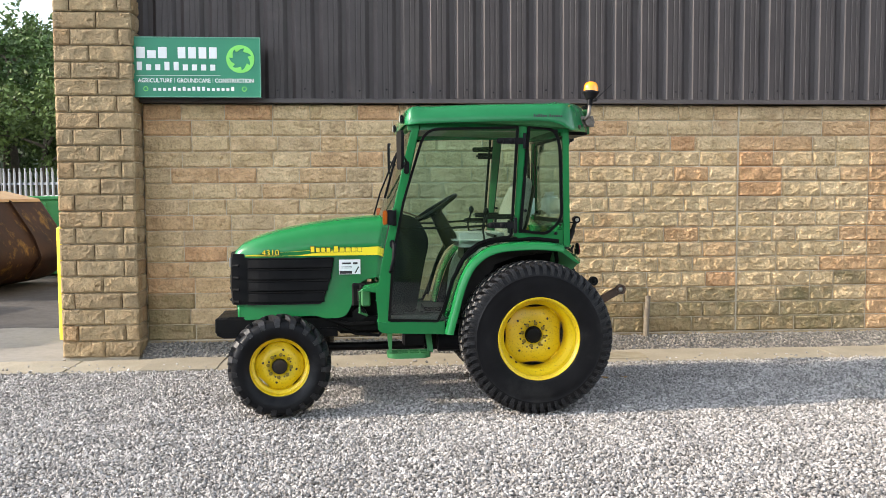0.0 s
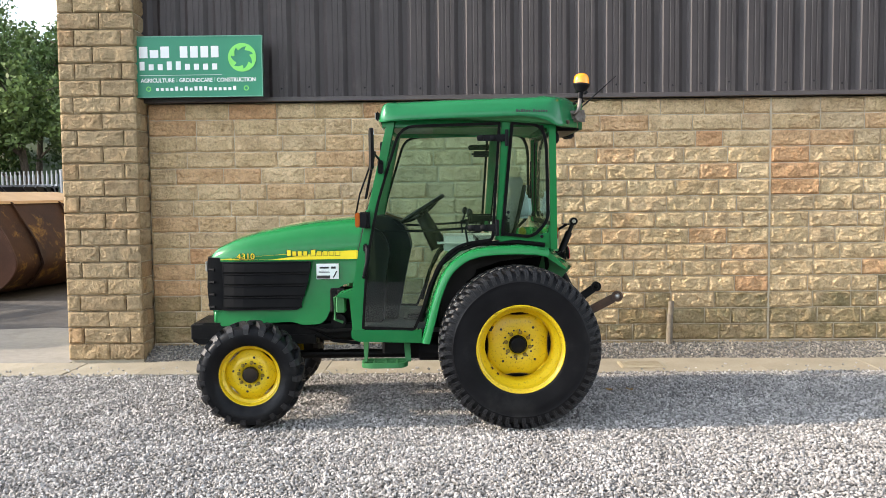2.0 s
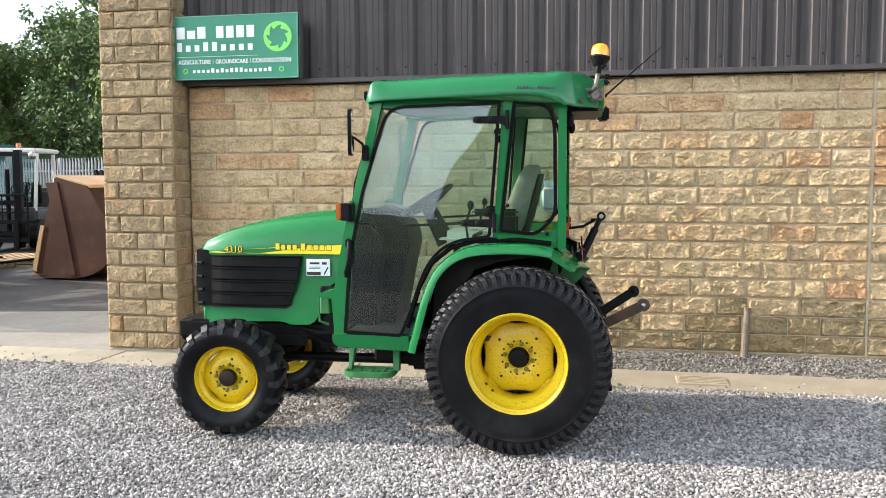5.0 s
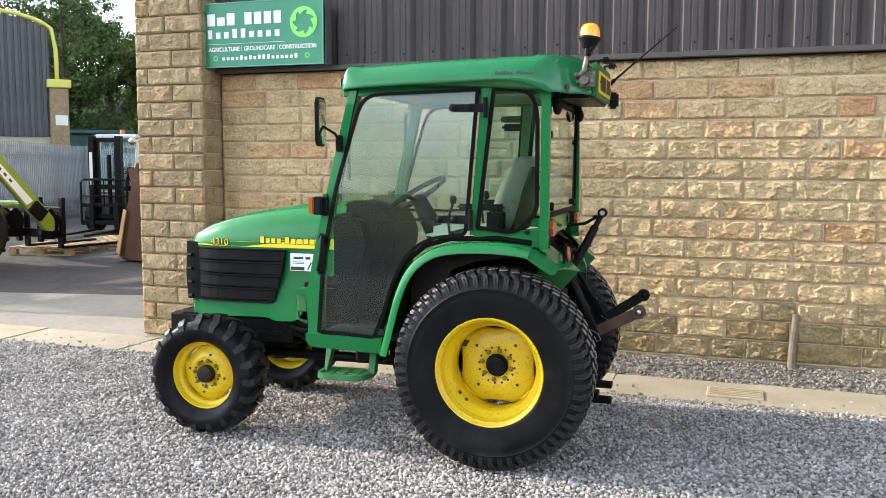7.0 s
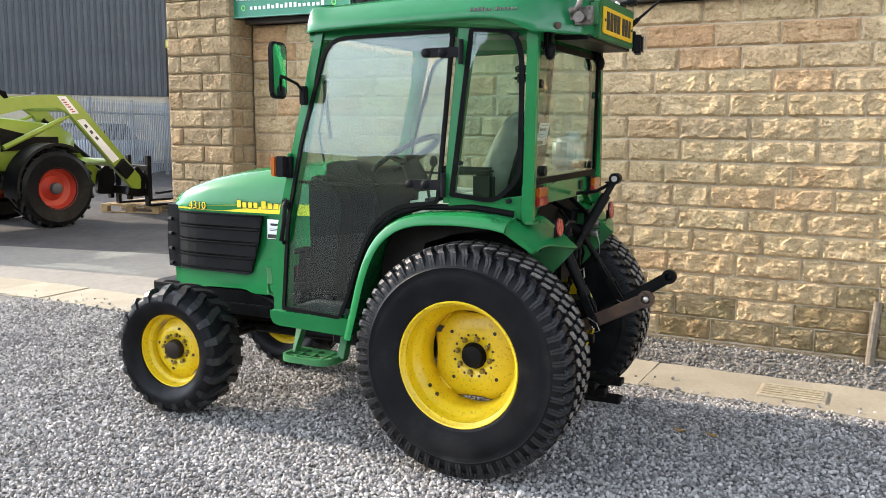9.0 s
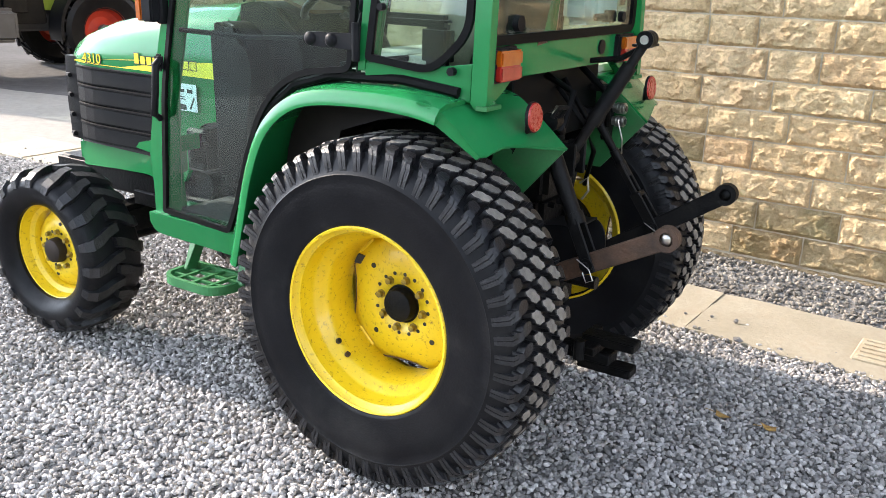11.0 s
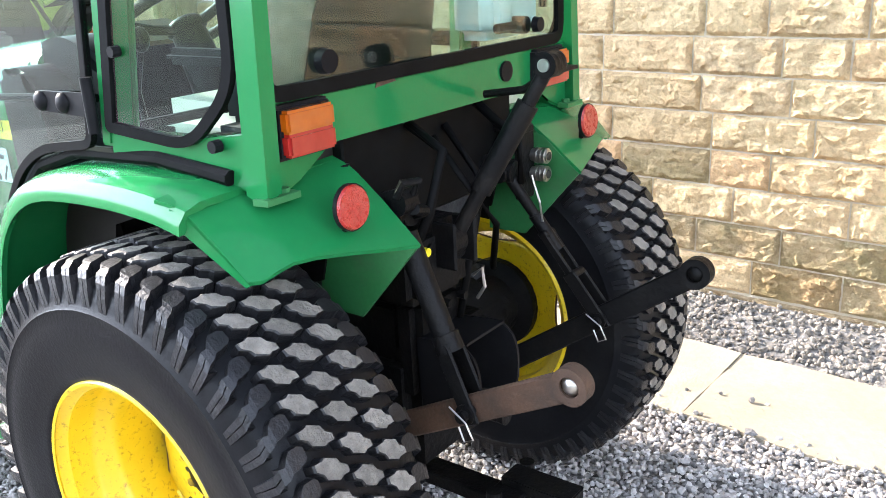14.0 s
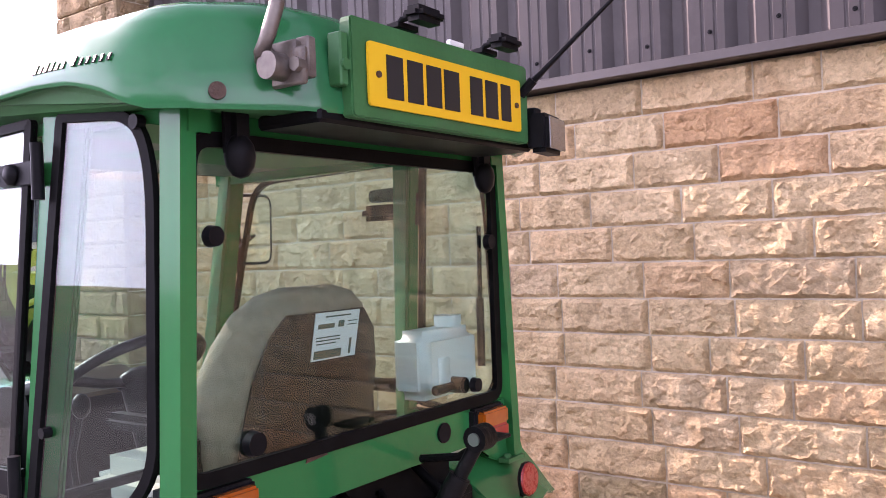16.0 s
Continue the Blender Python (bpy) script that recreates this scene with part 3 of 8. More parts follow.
prism(bm, [(8.1, CLAD_Z + 0.05), (7.925, CLAD_Z + 0.038), (7.91, CLAD_Z + 0.034), (7.908, CLAD_Z + 0.0), (7.918, CLAD_Z - 0.004), (8.1, CLAD_Z + 0.004)], lambda u, v, d: (d, u, v), -2.775, BLD_R)
part("flashing", bm, M_FLASH, cladding, "folded steel drip flashing")
screw = bmesh.new()
cyl(screw, (0, 0, 0), (0, -0.004, 0), 0.009, seg=8)
cyl(screw, (0, -0.004, 0), (0, -0.011, 0), 0.005, seg=6)
first = part("screw", screw, M_PLASTIC, cladding)
k = 0
x = -2.695
while x < 5.2:
    o = first if k == 0 else first.copy()
    if k:
        scene.collection.objects.link(o)
    o.location = (x + 0.156, 7.952, CLAD_Z + 0.10 + 0.012 * (k % 3))
    k += 1
    x += PITCH

# corner pier core, proud of the wall
PX0, PX1, PY = -3.44, -2.775, 7.73
bm = bmesh.new()
box(bm, ((PX0 + PX1) / 2, (PY + 0.02 + 8.4) / 2, EAVES / 2 - 0.1), (PX1 - PX0 - 0.03, 8.4 - PY - 0.02, EAVES + 0.1))
pier = solid("stone_pier", bm, M_MORTAR, "weathered sandstone corner pier with toothed blocks", "pier", kind="structure")

# ---- name board on the cladding ----
sign = thing("sign_board", "green business sign board fixed to the brown cladding", "sign", pose(-2.795, 7.80, 2.305))
SW, SH = 1.11, 0.525
bm = bmesh.new()
box(bm, (SW / 2, 0.0, SH / 2), (SW, 0.03, SH), 0.004)
part("board", bm, M_SIGN, sign)
bm = bmesh.new()
band(bm, [(0, 0), (SW, 0), (SW, SH), (0, SH)], lambda u, v, d: (u, d, v), 0.008, -0.019, 0.02)
part("edge_trim", bm, material("pale_green_trim", (0.10, 0.32, 0.22), (0.13, 0.36, 0.25), 4, 0.4), sign, "thin pale edge trim")
for rx in (0.12, SW - 0.12):
    bm = bmesh.new()
    box(bm, (rx, 0.085, SH / 2), (0.04, 0.14, SH * 0.9), 0.004)
    part("bracket", bm, M_FLASH, sign)
FACE = -0.0175


def bar(x0, z0, w, h, mat, parent=sign, name="print_bar"):
    bmb = bmesh.new()
    box(bmb, (x0 + w / 2, FACE, z0 + h / 2), (w, 0.003, h), 0.0012)
    return part(name, bmb, mat, parent)


# the trader's name and web line: bars of the letters' size and weight
def word_bars(x0, z0, w, h, tall, fill):
    """One bar a letter: tall ones (1) rise to the full height, the rest to seven tenths."""
    pitch = w / len(tall)
    for k, t in enumerate(tall):
        bar(x0 + pitch * k, z0, pitch * fill, h if t else h * 0.7, M_WHITE)


word_bars(0.040, 0.338, 0.280, 0.098, (1, 0, 1), 0.80)
word_bars(0.395, 0.338, 0.360, 0.098, (1, 1, 1, 1), 0.74)
word_bars(0.042, 0.234, 0.710, 0.074, (1, 0, 0, 1, 1, 0, 0, 0, 0), 0.55)
bar(0.035, 0.188, 0.725, 0.003, M_WHITE)
for word, x0, w in (("AGRICULTURE", 0.047, 0.295), ("GROUNDCARE", 0.385, 0.288), ("CONSTRUCTION", 0.712, 0.335)):
    lettering("lettering", word, 0.048, pose(x0, FACE, 0.130, 90, 0, 0), M_WHITE, sign, "white capitals", 0.0015, width=w, bold=0.001)
for x0 in (0.362, 0.692):
    bar(x0, 0.128, 0.003, 0.04, M_WHITE)
word_bars(0.178, 0.056, 0.715, 0.036, (0, 0, 0, 0, 1, 0, 1, 0, 1, 1, 1, 0, 0, 0, 0, 0, 1), 0.62)


def swirl(cx, cz, r0, r1, blades, mat):
    bmb = bmesh.new()
    for k in range(blades):
        a0 = k * math.tau / blades
        O, I = [], []
        for s in range(9):
            t = s / 8
            a = a0 + t * math.tau / blades * 1.35
            O.append((cx + math.cos(a) * r1, cz + math.sin(a) * r1))
            rr = r1 - (r1 - r0) * min(1, 0.15 + t * 1.0)
            I.append((cx + math.cos(a) * rr, cz + math.sin(a) * rr))
        f = O + I[::-1]
        prism(bmb, f, lambda u, v, d: (u, d, v), FACE - 0.0012 - 0.0004 * k, FACE + 0.001)
    return part("round_emblem", bmb, mat, sign, "lime green ring emblem")


swirl(0.935, 0.335, 0.068, 0.122, 7, M_LIME)
swirl(0.115, 0.073, 0.012, 0.022, 6, M_LIME)
swirl(0.965, 0.073, 0.012, 0.022, 6, M_LIME)

# ---- short stake leaning at the wall foot, conduit on the pier ----
bm = bmesh.new()
tube(bm, [(1.865, 7.955, 0.02), (1.872, 7.965, 0.25), (1.888, 7.975, 0.47)], [0.029, 0.026, 0.024], 10)
solid("stake", bm, material("weathered_timber", (0.16, 0.13, 0.10), (0.24, 0.20, 0.15), 30, 0.9, bump=0.4, bump_scale=60), "short weathered grey stake standing at the wall foot", "stake")
M_DRAIN = material("stone_drain", (0.34, 0.28, 0.19), (0.42, 0.36, 0.26), 14, 0.95, bump=0.5, bump_scale=60)
drain = thing("drain_cover", "pale worn drain cover set among the flags", "drain cover")
bm = bmesh.new()
box(bm, (1.50, 7.40, -0.006), (0.36, 0.24, 0.05), 0.006)
part("slab", bm, M_DRAIN, drain)
for i in range(5):
    bm = bmesh.new()
    box(bm, (1.50, 7.31 + i * 0.045, 0.022), (0.32, 0.018, 0.008), 0.002)
    part("rib", bm, M_DRAIN, drain)
# tall yellow guard post in front of the bucket, beside the pier
bm = bmesh.new()
cyl(bm, (-3.86, 9.0, -0.05), (-3.86, 9.0, 1.12), 0.055, seg=20)
ball(bm, (-3.86, 9.0, 1.12), 0.055, (1, 1, 0.35), 16)
solid("bollard", bm, material("bollard_yellow", (0.75, 0.58, 0.03), (0.8, 0.64, 0.05), 5, 0.5), "yellow painted steel bollard by the pier", "bollard", smooth=True, angle=40)


# ---- the compact tractor: x ahead, y to its left, z up; origin on the ground below the rear axle ----
tractor = thing("tractor", "green compact tractor with enclosed cab and yellow wheels standing on gravel", "tractor", pose(0.343, 6.156, 0.0, 0, 0, 182.0))


def side_y(x, z):
    """Half width of the cab side: widest at the door, drawn in at the back and a little towards the roof."""
    y = 0.578
    if x < 0.12:
        y -= (0.12 - x) * 0.14
    if x > 0.75:
        y -= (x - 0.75) * 0.06
    return y + 0.010 - max(0.0, z - 0.9) * 0.046


def side_fn(s):
    return lambda u, v, d: (u, s * (side_y(u, v) + d), v)


# -- wheels: the rear tyre is built about a middle set outboard of the hub plane --
MID = 0.032
NARROW = 0.94 * (0.2 - MID) / (0.2 + MID)
WIDE = 0.94


def rear_tyre(R, W):
    """Wide turf tyre with its outer wall towards +y; hexagon blocks and long shoulder lugs."""
    h = W / 2
    rim = 0.265
    prof = [(rim - 0.010, -0.150), (rim + 0.002, -0.178), (rim + 0.012, -0.187), (rim + 0.020, -0.188), (0.315, -0.193), (0.350, -0.199), (0.385, -0.200), (0.408, -0.197), (0.412, -0.199), (0.416, -0.196), (0.432, -0.191), (R - 0.050, -h * 0.955), (R - 0.036, -h * 0.88), (R - 0.028, -h * 0.78), (R - 0.023, -h * 0.4), (R - 0.022, 0)]
    prof = prof + [(r, -y) for r, y in prof[-2::-1]]
    prof = [(r, MID + (y - MID) * (WIDE if y > MID else NARROW)) for r, y in prof]
    prof.append((prof[0][0], prof[0][1]))
    b = bmesh.new()
    lathe(b, prof, 96)
    return b


def hex_tread(R, W):
    """Three staggered rows of skewed, notched blocks, their worn tops dusty."""
    b = bmesh.new()
    N = 56
    rr = random.Random(8)
    half = [(-0.030, -0.0055), (-0.030, 0.0060), (-0.0185, 0.0100), (-0.0150, 0.0185), (0.0070, 0.0195), (0.0150, 0.0125)]
    outline = half + [(-u, -v) for u, v in half]
    for ri, y0 in enumerate((0.095, 0.032, -0.031)):
        for k in range(N):
            a0 = k * math.tau / N - math.radians(1.5 * ri)
            wear = rr.uniform(-0.0015, 0.001)
            tilt = rr.uniform(-0.02, 0.02)
            lowr, midr, upr = [], [], []
            for u, v in outline:
                for ring, dr, ex in ((lowr, -0.024, 1.10), (midr, -0.0025, 1.03), (upr, 0.0, 0.93)):
                    y = y0 + u * ex
                    rad = R - 0.30 * (y - MID) ** 2 + dr + (wear + tilt * u if dr > -0.01 else 0)
                    aa = a0 - (v * ex + u * 0.46 + rr.uniform(-0.0008, 0.0008)) / R
                    ring.append(b.verts.new((rad * math.cos(aa), y + rr.uniform(-0.0008, 0.0008), rad * math.sin(aa))))
            f = b.faces.new(upr)
            f.material_index = 1
            for A, B in ((lowr, midr), (midr, upr)):
                for i in range(12):
                    j = (i + 1) % 12
                    b.faces.new((A[i], A[j], B[j], B[i]))
    return b


def shoulder_lugs(R, W, side):
    """Kinked lugs: a block-like head, a narrow neck and a split tail that runs down the wall."""
    h = W / 2
    b = bmesh.new()
    N = 56

    def strip(a0, path):
        rings = []
        for i, (r, y, lo, hi) in enumerate(path):
            q = []
            inner = (r - 0.022, y - 0.004) if y < 0.183 else ((r - 0.02, y - 0.014) if r > R - 0.03 else (r, y - 0.018))
            for ds, (rad, yy) in ((lo, (r, y)), (hi, (r, y)), (hi + 0.002, inner), (lo - 0.002, inner)):
                aa = a0 + ds / R
                q.append(b.verts.new((rad * math.cos(aa), MID + side * (yy - MID) * WIDE, rad * math.sin(aa))))
            rings.append(q)
        for A, B in zip(rings, rings[1:]):
            for i in range(4):
                j = (i + 1) % 4
                b.faces.new((A[i], A[j], B[j], B[i]))
        b.faces.new(rings[0])
        b.faces.new(rings[-1][::-1])

    for k in range(N):
        a0 = k * math.tau / N + math.radians(1.7) * side
        strip(a0, [(R - 0.0065, 0.130, -0.012, 0.006), (R - 0.007, 0.138, -0.017, 0.012), (R - 0.0085, 0.156, -0.017, 0.017), (R - 0.0095, 0.164, -0.010, 0.017), (R - 0.012, 0.172, 0.002, 0.024), (R - 0.018, h * 0.945, 0.001, 0.028)])
        for lo, hi in ((0.001, 0.0135), (0.0155, 0.028)):
            strip(a0, [(R - 0.0185, h * 0.945, lo, hi), (R - 0.030, h * 0.985, lo + 0.008, hi + 0.008), (R - 0.055, h * 1.005, lo + 0.010, hi + 0.010), (R - 0.085, h * 1.012, lo + 0.012, hi + 0.011)])
    return b


def bolts(parent, n, rad, y, r, hgt, mat, start=0.0, name="wheel_bolt"):
    bmb = bmesh.new()
    cyl(bmb, (0, 0, 0), (0, 0.003, 0), r * 1.35, seg=14)
    cyl(bmb, (0, 0.003, 0), (0, hgt, 0), r, seg=6)
    o0 = part(name, bmb, mat, parent)
    for k in range(n):
        o = o0 if k == 0 else o0.copy()
        if k:
            scene.collection.objects.link(o)
        a = start + k * math.tau / n
        o.location = (rad * math.cos(a), y, rad * math.sin(a))


def holes(parent, n, rad, y, r, start):
    bmb = bmesh.new()
    cyl(bmb, (0, -0.002, 0), (0, 0.0015, 0), r, seg=10)
    o0 = part("bolt_hole", bmb, M_INK, parent)
    for k in range(n):
        o = o0 if k == 0 else o0.copy()
        if k:
            scene.collection.objects.link(o)
        a = start + k * math.tau / n
        o.location = (rad * math.cos(a), y, rad * math.sin(a))


def rear_wheel(x, y, z, s):
    """Rear wheel; the local +y side is the outer one."""
    w = thing("rear_wheel", "", "")
    w.parent = tractor
    w.matrix_local = pose(x, y, z, 0, 0, 0 if s > 0 else 180)
    R, W = 0.502, 0.385
    part("tyre", rear_tyre(R, W), M_RUBBER, w, "wide black turf tyre with smooth wall", True, 40)
    tagged(part("tread", hex_tread(R, W), (M_LUG, M_TREAD), w, "worn dusty hexagonal tread blocks"), kind="stuff")
    for side in (-1, 1):
        tagged(part("shoulder_tread", shoulder_lugs(R, W, side), M_LUG, w), kind="stuff")
    b = bmesh.new()
    prof = [(0.268, 0.178), (0.273, 0.172), (0.267, 0.162), (0.256, 0.155), (0.252, 0.112), (0.247, 0.100), (0.226, 0.082), (0.218, 0.062), (0.214, -0.032), (0.217, -0.038), (0.236, -0.050), (0.238, -0.080), (0.262, -0.094), (0.274, -0.102), (0.278, -0.110), (0.270, -0.117)]
    inner = [(r - 0.006, yy - 0.002) for r, yy in prof]
    lathe(b, prof + inner[::-1] + [prof[0]], 80)
    part("rim", b, M_YELLOW, w, "yellow steel rim with rust specks", True, 35)
    # wheel disc: dished, fixed to the rim by six lugs, gaps between
    b = bmesh.new()
    n = 72
    rings = []
    for rr0, yy in ((0.045, -0.027), (0.11, -0.022), (0.15, -0.028), (0.185, -0.040), (0.212, -0.046)):
        ring = []
        for k in range(n):
            a = k * math.tau / n
            rad = rr0
            if rr0 > 0.15:
                wave = math.cos(4 * a)
                rad = rr0 - (0.027 if rr0 > 0.2 else 0.006) * max(0.0, wave) ** 0.7
            ring.append(b.verts.new((rad * math.cos(a), yy, rad * math.sin(a))))
        rings.append(ring)
    for A, B in zip(rings, rings[1:]):
        for k in range(n):
            b.faces.new((A[k], A[(k + 1) % n], B[(k + 1) % n], B[k]))
    d = part("disc", b, M_YELLOW, w, "dished yellow wheel disc", True, 40)
    so = d.modifiers.new("thick", "SOLIDIFY")
    so.thickness, so.offset = 0.007, -1
    b = bmesh.new()
    tube(b, [((0.2125 - 0.027 * max(0.0, math.cos(4 * a)) ** 0.7) * math.cos(a), -0.0465, (0.2125 - 0.027 * max(0.0, math.cos(4 * a)) ** 0.7) * math.sin(a)) for a in (k * math.tau / 72 for k in range(72))], 0.0026, 6, True)
    part("disc_edge", b, M_RUSTIRON, w, "rusty edge of the wheel disc")
    b = bmesh.new()
    lathe(b, [(0.0, 0.006), (0.030, 0.006), (0.046, 0.002), (0.050, -0.006), (0.052, -0.026), (0.062, -0.026)], 32)
    part("hub_cap", b, M_IRON, w, "black greasy hub cap", True, 40)
    bolts(w, 8, 0.076, -0.024, 0.0095, 0.016, M_NUT, 0.2)
    holes(w, 16, 0.092, -0.0240, 0.006, 0.1)
    holes(w, 4, 0.142, -0.0255, 0.008, math.radians(42))
    for k in range(4):
        a = (k + 0.5) * math.tau / 4
        b = bmesh.new()
        rot = Matrix.Rotation(-a, 3, "Y")
        box(b, (0.210 * math.cos(a), -0.050, 0.210 * math.sin(a)), (0.020, 0.02, 0.075), 0.004, rot)
        part("rim_lug", b, M_YELLOW, w)
    # inner plate and axle
    b = bmesh.new()
    lathe(b, [(0.0, -0.05), (0.13, -0.05), (0.13, -0.075), (0.09, -0.09), (0.075, -0.22), (0.0, -0.22)], 24)
    part("axle_flange", b, M_IRON, w, "", True, 35)
    for k, a in enumerate((-38.0, -51.0)):
        b = bmesh.new()
        ca, sa = math.cos(radians(a)), math.sin(radians(a))
        cyl(b, (0.217 * ca, 0.062, 0.217 * sa), (0.2085 * ca, 0.062, 0.2085 * sa), 0.0085, seg=14)
        part("valve_hole", b, M_RUSTIRON if k else M_INK, w)
    # the rim sits a little outboard of the tyre's middle
    for o in w.children:
        if not o.name.startswith(("tyre", "tread", "shoulder", "rim")) or o.name.startswith("rim_lug"):
            o.location.y += 0.018
    return w


rear_wheel(0.0, 0.542, 0.502, 1)
rear_wheel(0.0, -0.542, 0.502, -1)


def front_wheel(x, y, z, s):
    w = thing("front_wheel", "", "")
    w.parent = tractor
    w.matrix_local = pose(x, y, z, 0, 0, 2.5 if s > 0 else 182.5)
    R, W = 0.333, 0.255
    h = W / 2
    b = bmesh.new()
    prof = [(0.190, -h * 0.70), (0.205, -h * 0.84), (0.235, -h * 0.96), (0.262, -h), (0.290, -h * 0.93), (0.302, -h * 0.80), (0.308, 0)]
    prof = prof + [(r, -yy) for r, yy in prof[-2::-1]]
    prof.append(prof[0])
    lathe(b, prof, 80)
    part("tyre", b, M_RUBBER, w, "black front tyre with worn bar lugs", True, 40)
    b = bmesh.new()
    N = 19
    for side in (-1, 1):
        for k in range(N):
            a0 = (k + (0.5 if side > 0 else 0)) * math.tau / N
            path = [(R, -0.012, -0.030), (R - 0.001, 0.030, -0.018), (R - 0.004, 0.068, 0.004), (R - 0.012, 0.100, 0.016), (R - 0.034, h * 1.0, 0.018), (R - 0.066, h * 1.04, 0.018)]
            hw = (0.017, 0.018, 0.020, 0.021, 0.020, 0.017)
            rings = []
            for i, (r, yy, ds) in enumerate(path):
                q = []
                inner = (r - 0.03, yy) if i < 3 else ((r - 0.026, yy - 0.012) if i == 3 else (r - 0.004, yy - 0.024))
                for sg, (rad, y2) in ((-1, (r, yy)), (1, (r, yy)), (1.25, inner), (-1.25, inner)):
                    aa = a0 + (ds + sg * hw[i]) / R
                    q.append(b.verts.new((rad * math.cos(aa), side * y2, rad * math.sin(aa))))
                rings.append(q)
            for i2, (A, B) in enumerate(zip(rings, rings[1:])):
                for i in range(4):
                    j = (i + 1) % 4
                    f = b.faces.new((A[i], A[j], B[j], B[i]))
                    if i == 0 and i2 < 3:
                        f.material_index = 1
            b.faces.new(rings[0])
            b.faces.new(rings[-1][::-1])
    part("tread", b, (M_LUG, M_TREAD_FRONT), w, "worn angled tread bars")
    b = bmesh.new()
    prof = [(0.208, 0.098), (0.212, 0.092), (0.204, 0.082), (0.192, 0.076), (0.184, 0.04), (0.168, 0.028), (0.160, 0.0), (0.170, -0.04), (0.19, -0.076), (0.206, -0.084), (0.21, -0.094)]
    inner = [(r - 0.005, yy - 0.002) for r, yy in prof]
    lathe(b, prof + inner[::-1] + [prof[0]], 64)
    part("rim", b, M_YELLOW, w, "yellow steel rim", True, 35)
    b = bmesh.new()
    n = 60
    rings = []
    for rr0, yy in ((0.05, 0.035), (0.098, 0.037), (0.118, 0.030), (0.145, 0.008), (0.163, 0.002)):
        ring = []
        for k in range(n):
            a = k * math.tau / n
            rad = rr0 - (0.016 * max(0.0, -math.cos(4 * a)) ** 0.6 if rr0 > 0.15 else 0)
            ring.append(b.verts.new((rad * math.cos(a), yy, rad * math.sin(a))))
        rings.append(ring)
    for A, B in zip(rings, rings[1:]):
        for k in range(n):
            b.faces.new((A[k], A[(k + 1) % n], B[(k + 1) % n], B[k]))
    d = part("disc", b, M_YELLOW, w, "yellow wheel disc", True, 40)
    so = d.modifiers.new("thick", "SOLIDIFY")
    so.thickness, so.offset = 0.006, -1
    b = bmesh.new()
    lathe(b, [(0.0, 0.072), (0.034, 0.072), (0.045, 0.068), (0.048, 0.060), (0.050, 0.035), (0.06, 0.033)], 28)
    part("hub_cap", b, material("rusty_hub", (0.012, 0.009, 0.007), (0.030, 0.019, 0.012), 20, 0.5, spec=0.25), w, "rust-brown hub cap", True, 40)
    bolts(w, 8, 0.074, 0.036, 0.009, 0.016, M_NUT, 0.1)
    holes(w, 4, 0.108, 0.0340, 0.008, math.radians(12))
    holes(w, 8, 0.074, 0.0365, 0.006, math.radians(22.5))
    b = bmesh.new()
    lathe(b, [(0.0, -0.002), (0.12, -0.002), (0.12, -0.03), (0.095, -0.06), (0.08, -0.13), (0.0, -0.13)], 24)
    part("hub_drum", b, M_IRON, w, "", True, 35)
    return w


FAX = 1.673
front_wheel(FAX, 0.503, 0.335, 1)
front_wheel(FAX, -0.503, 0.335, -1)

# -- chassis, engine, axles --
b = bmesh.new()
box(b, (0.25, 0, 0.50), (0.95, 0.34, 0.30), 0.03, seg=2)
box(b, (-0.06, 0.03, 0.60), (0.26, 0.22, 0.34), 0.03, seg=2)
cyl(b, (0, -0.42, 0.502), (0, 0.42, 0.502), 0.085, seg=20)
cyl(b, (0, -0.33, 0.502), (0, -0.18, 0.502), 0.14, seg=20)
cyl(b, (0, 0.18, 0.502), (0, 0.33, 0.502), 0.14, seg=20)
part("transmission", b, M_IRON, tractor, "oily black transmission and rear axle")
b = bmesh.new()
box(b, (1.25, 0, 0.66), (0.85, 0.30, 0.30), 0.02, seg=2)
box(b, (1.05, 0, 0.53), (0.5, 0.24, 0.12), 0.02)
cyl(b, (1.15, 0.17, 0.62), (1.15, 0.24, 0.62), 0.05, seg=14)
part("engine", b, M_IRON, tractor, "black engine block")
for s in (1, -1):
    b = bmesh.new()
    box(b, (1.55, s * 0.20, 0.555), (1.15, 0.025, 0.10), 0.006)
    box(b, (1.45, s * 0.215, 0.50), (0.3, 0.02, 0.06), 0.005)
    part("frame_rail", b, M_IRON, tractor)
b = bmesh.new()
box(b, (FAX, 0, 0.40), (0.13, 0.62, 0.12), 0.02, seg=2)
for s in (1, -1):
    cyl(b, (FAX, s * 0.33, 0.25), (FAX, s * 0.33, 0.47), 0.075, seg=16)
    cyl(b, (FAX, s * 0.33, 0.335), (FAX, s * 0.42, 0.335), 0.09, seg=16)
part("front_axle", b, M_IRON, tractor, "black driven front axle")
b = bmesh.new()
cyl(b, (FAX - 0.14, -0.36, 0.36), (FAX - 0.14, 0.36, 0.36), 0.016, seg=10)
part("track_rod", b, M_IRON, tractor)
b = bmesh.new()
cyl(b, (0.5, 0.05, 0.37), (FAX - 0.05, 0.05, 0.37), 0.03, seg=12)
part("drive_shaft", b, M_IRON, tractor)
b = bmesh.new()
tube(b, [(1.30, 0.23, 0.55), (1.18, 0.235, 0.49), (1.02, 0.24, 0.475), (0.98, 0.24, 0.53)], 0.012)
tube(b, [(1.40, 0.23, 0.60), (1.22, 0.25, 0.555), (1.05, 0.25, 0.56)], 0.015)
part("hydraulic_hose", b, M_SEAL, tractor)
b = bmesh.new()
cyl(b, (0.62, 0.30, 0.44), (0.40, 0.30, 0.44), 0.075, seg=18)
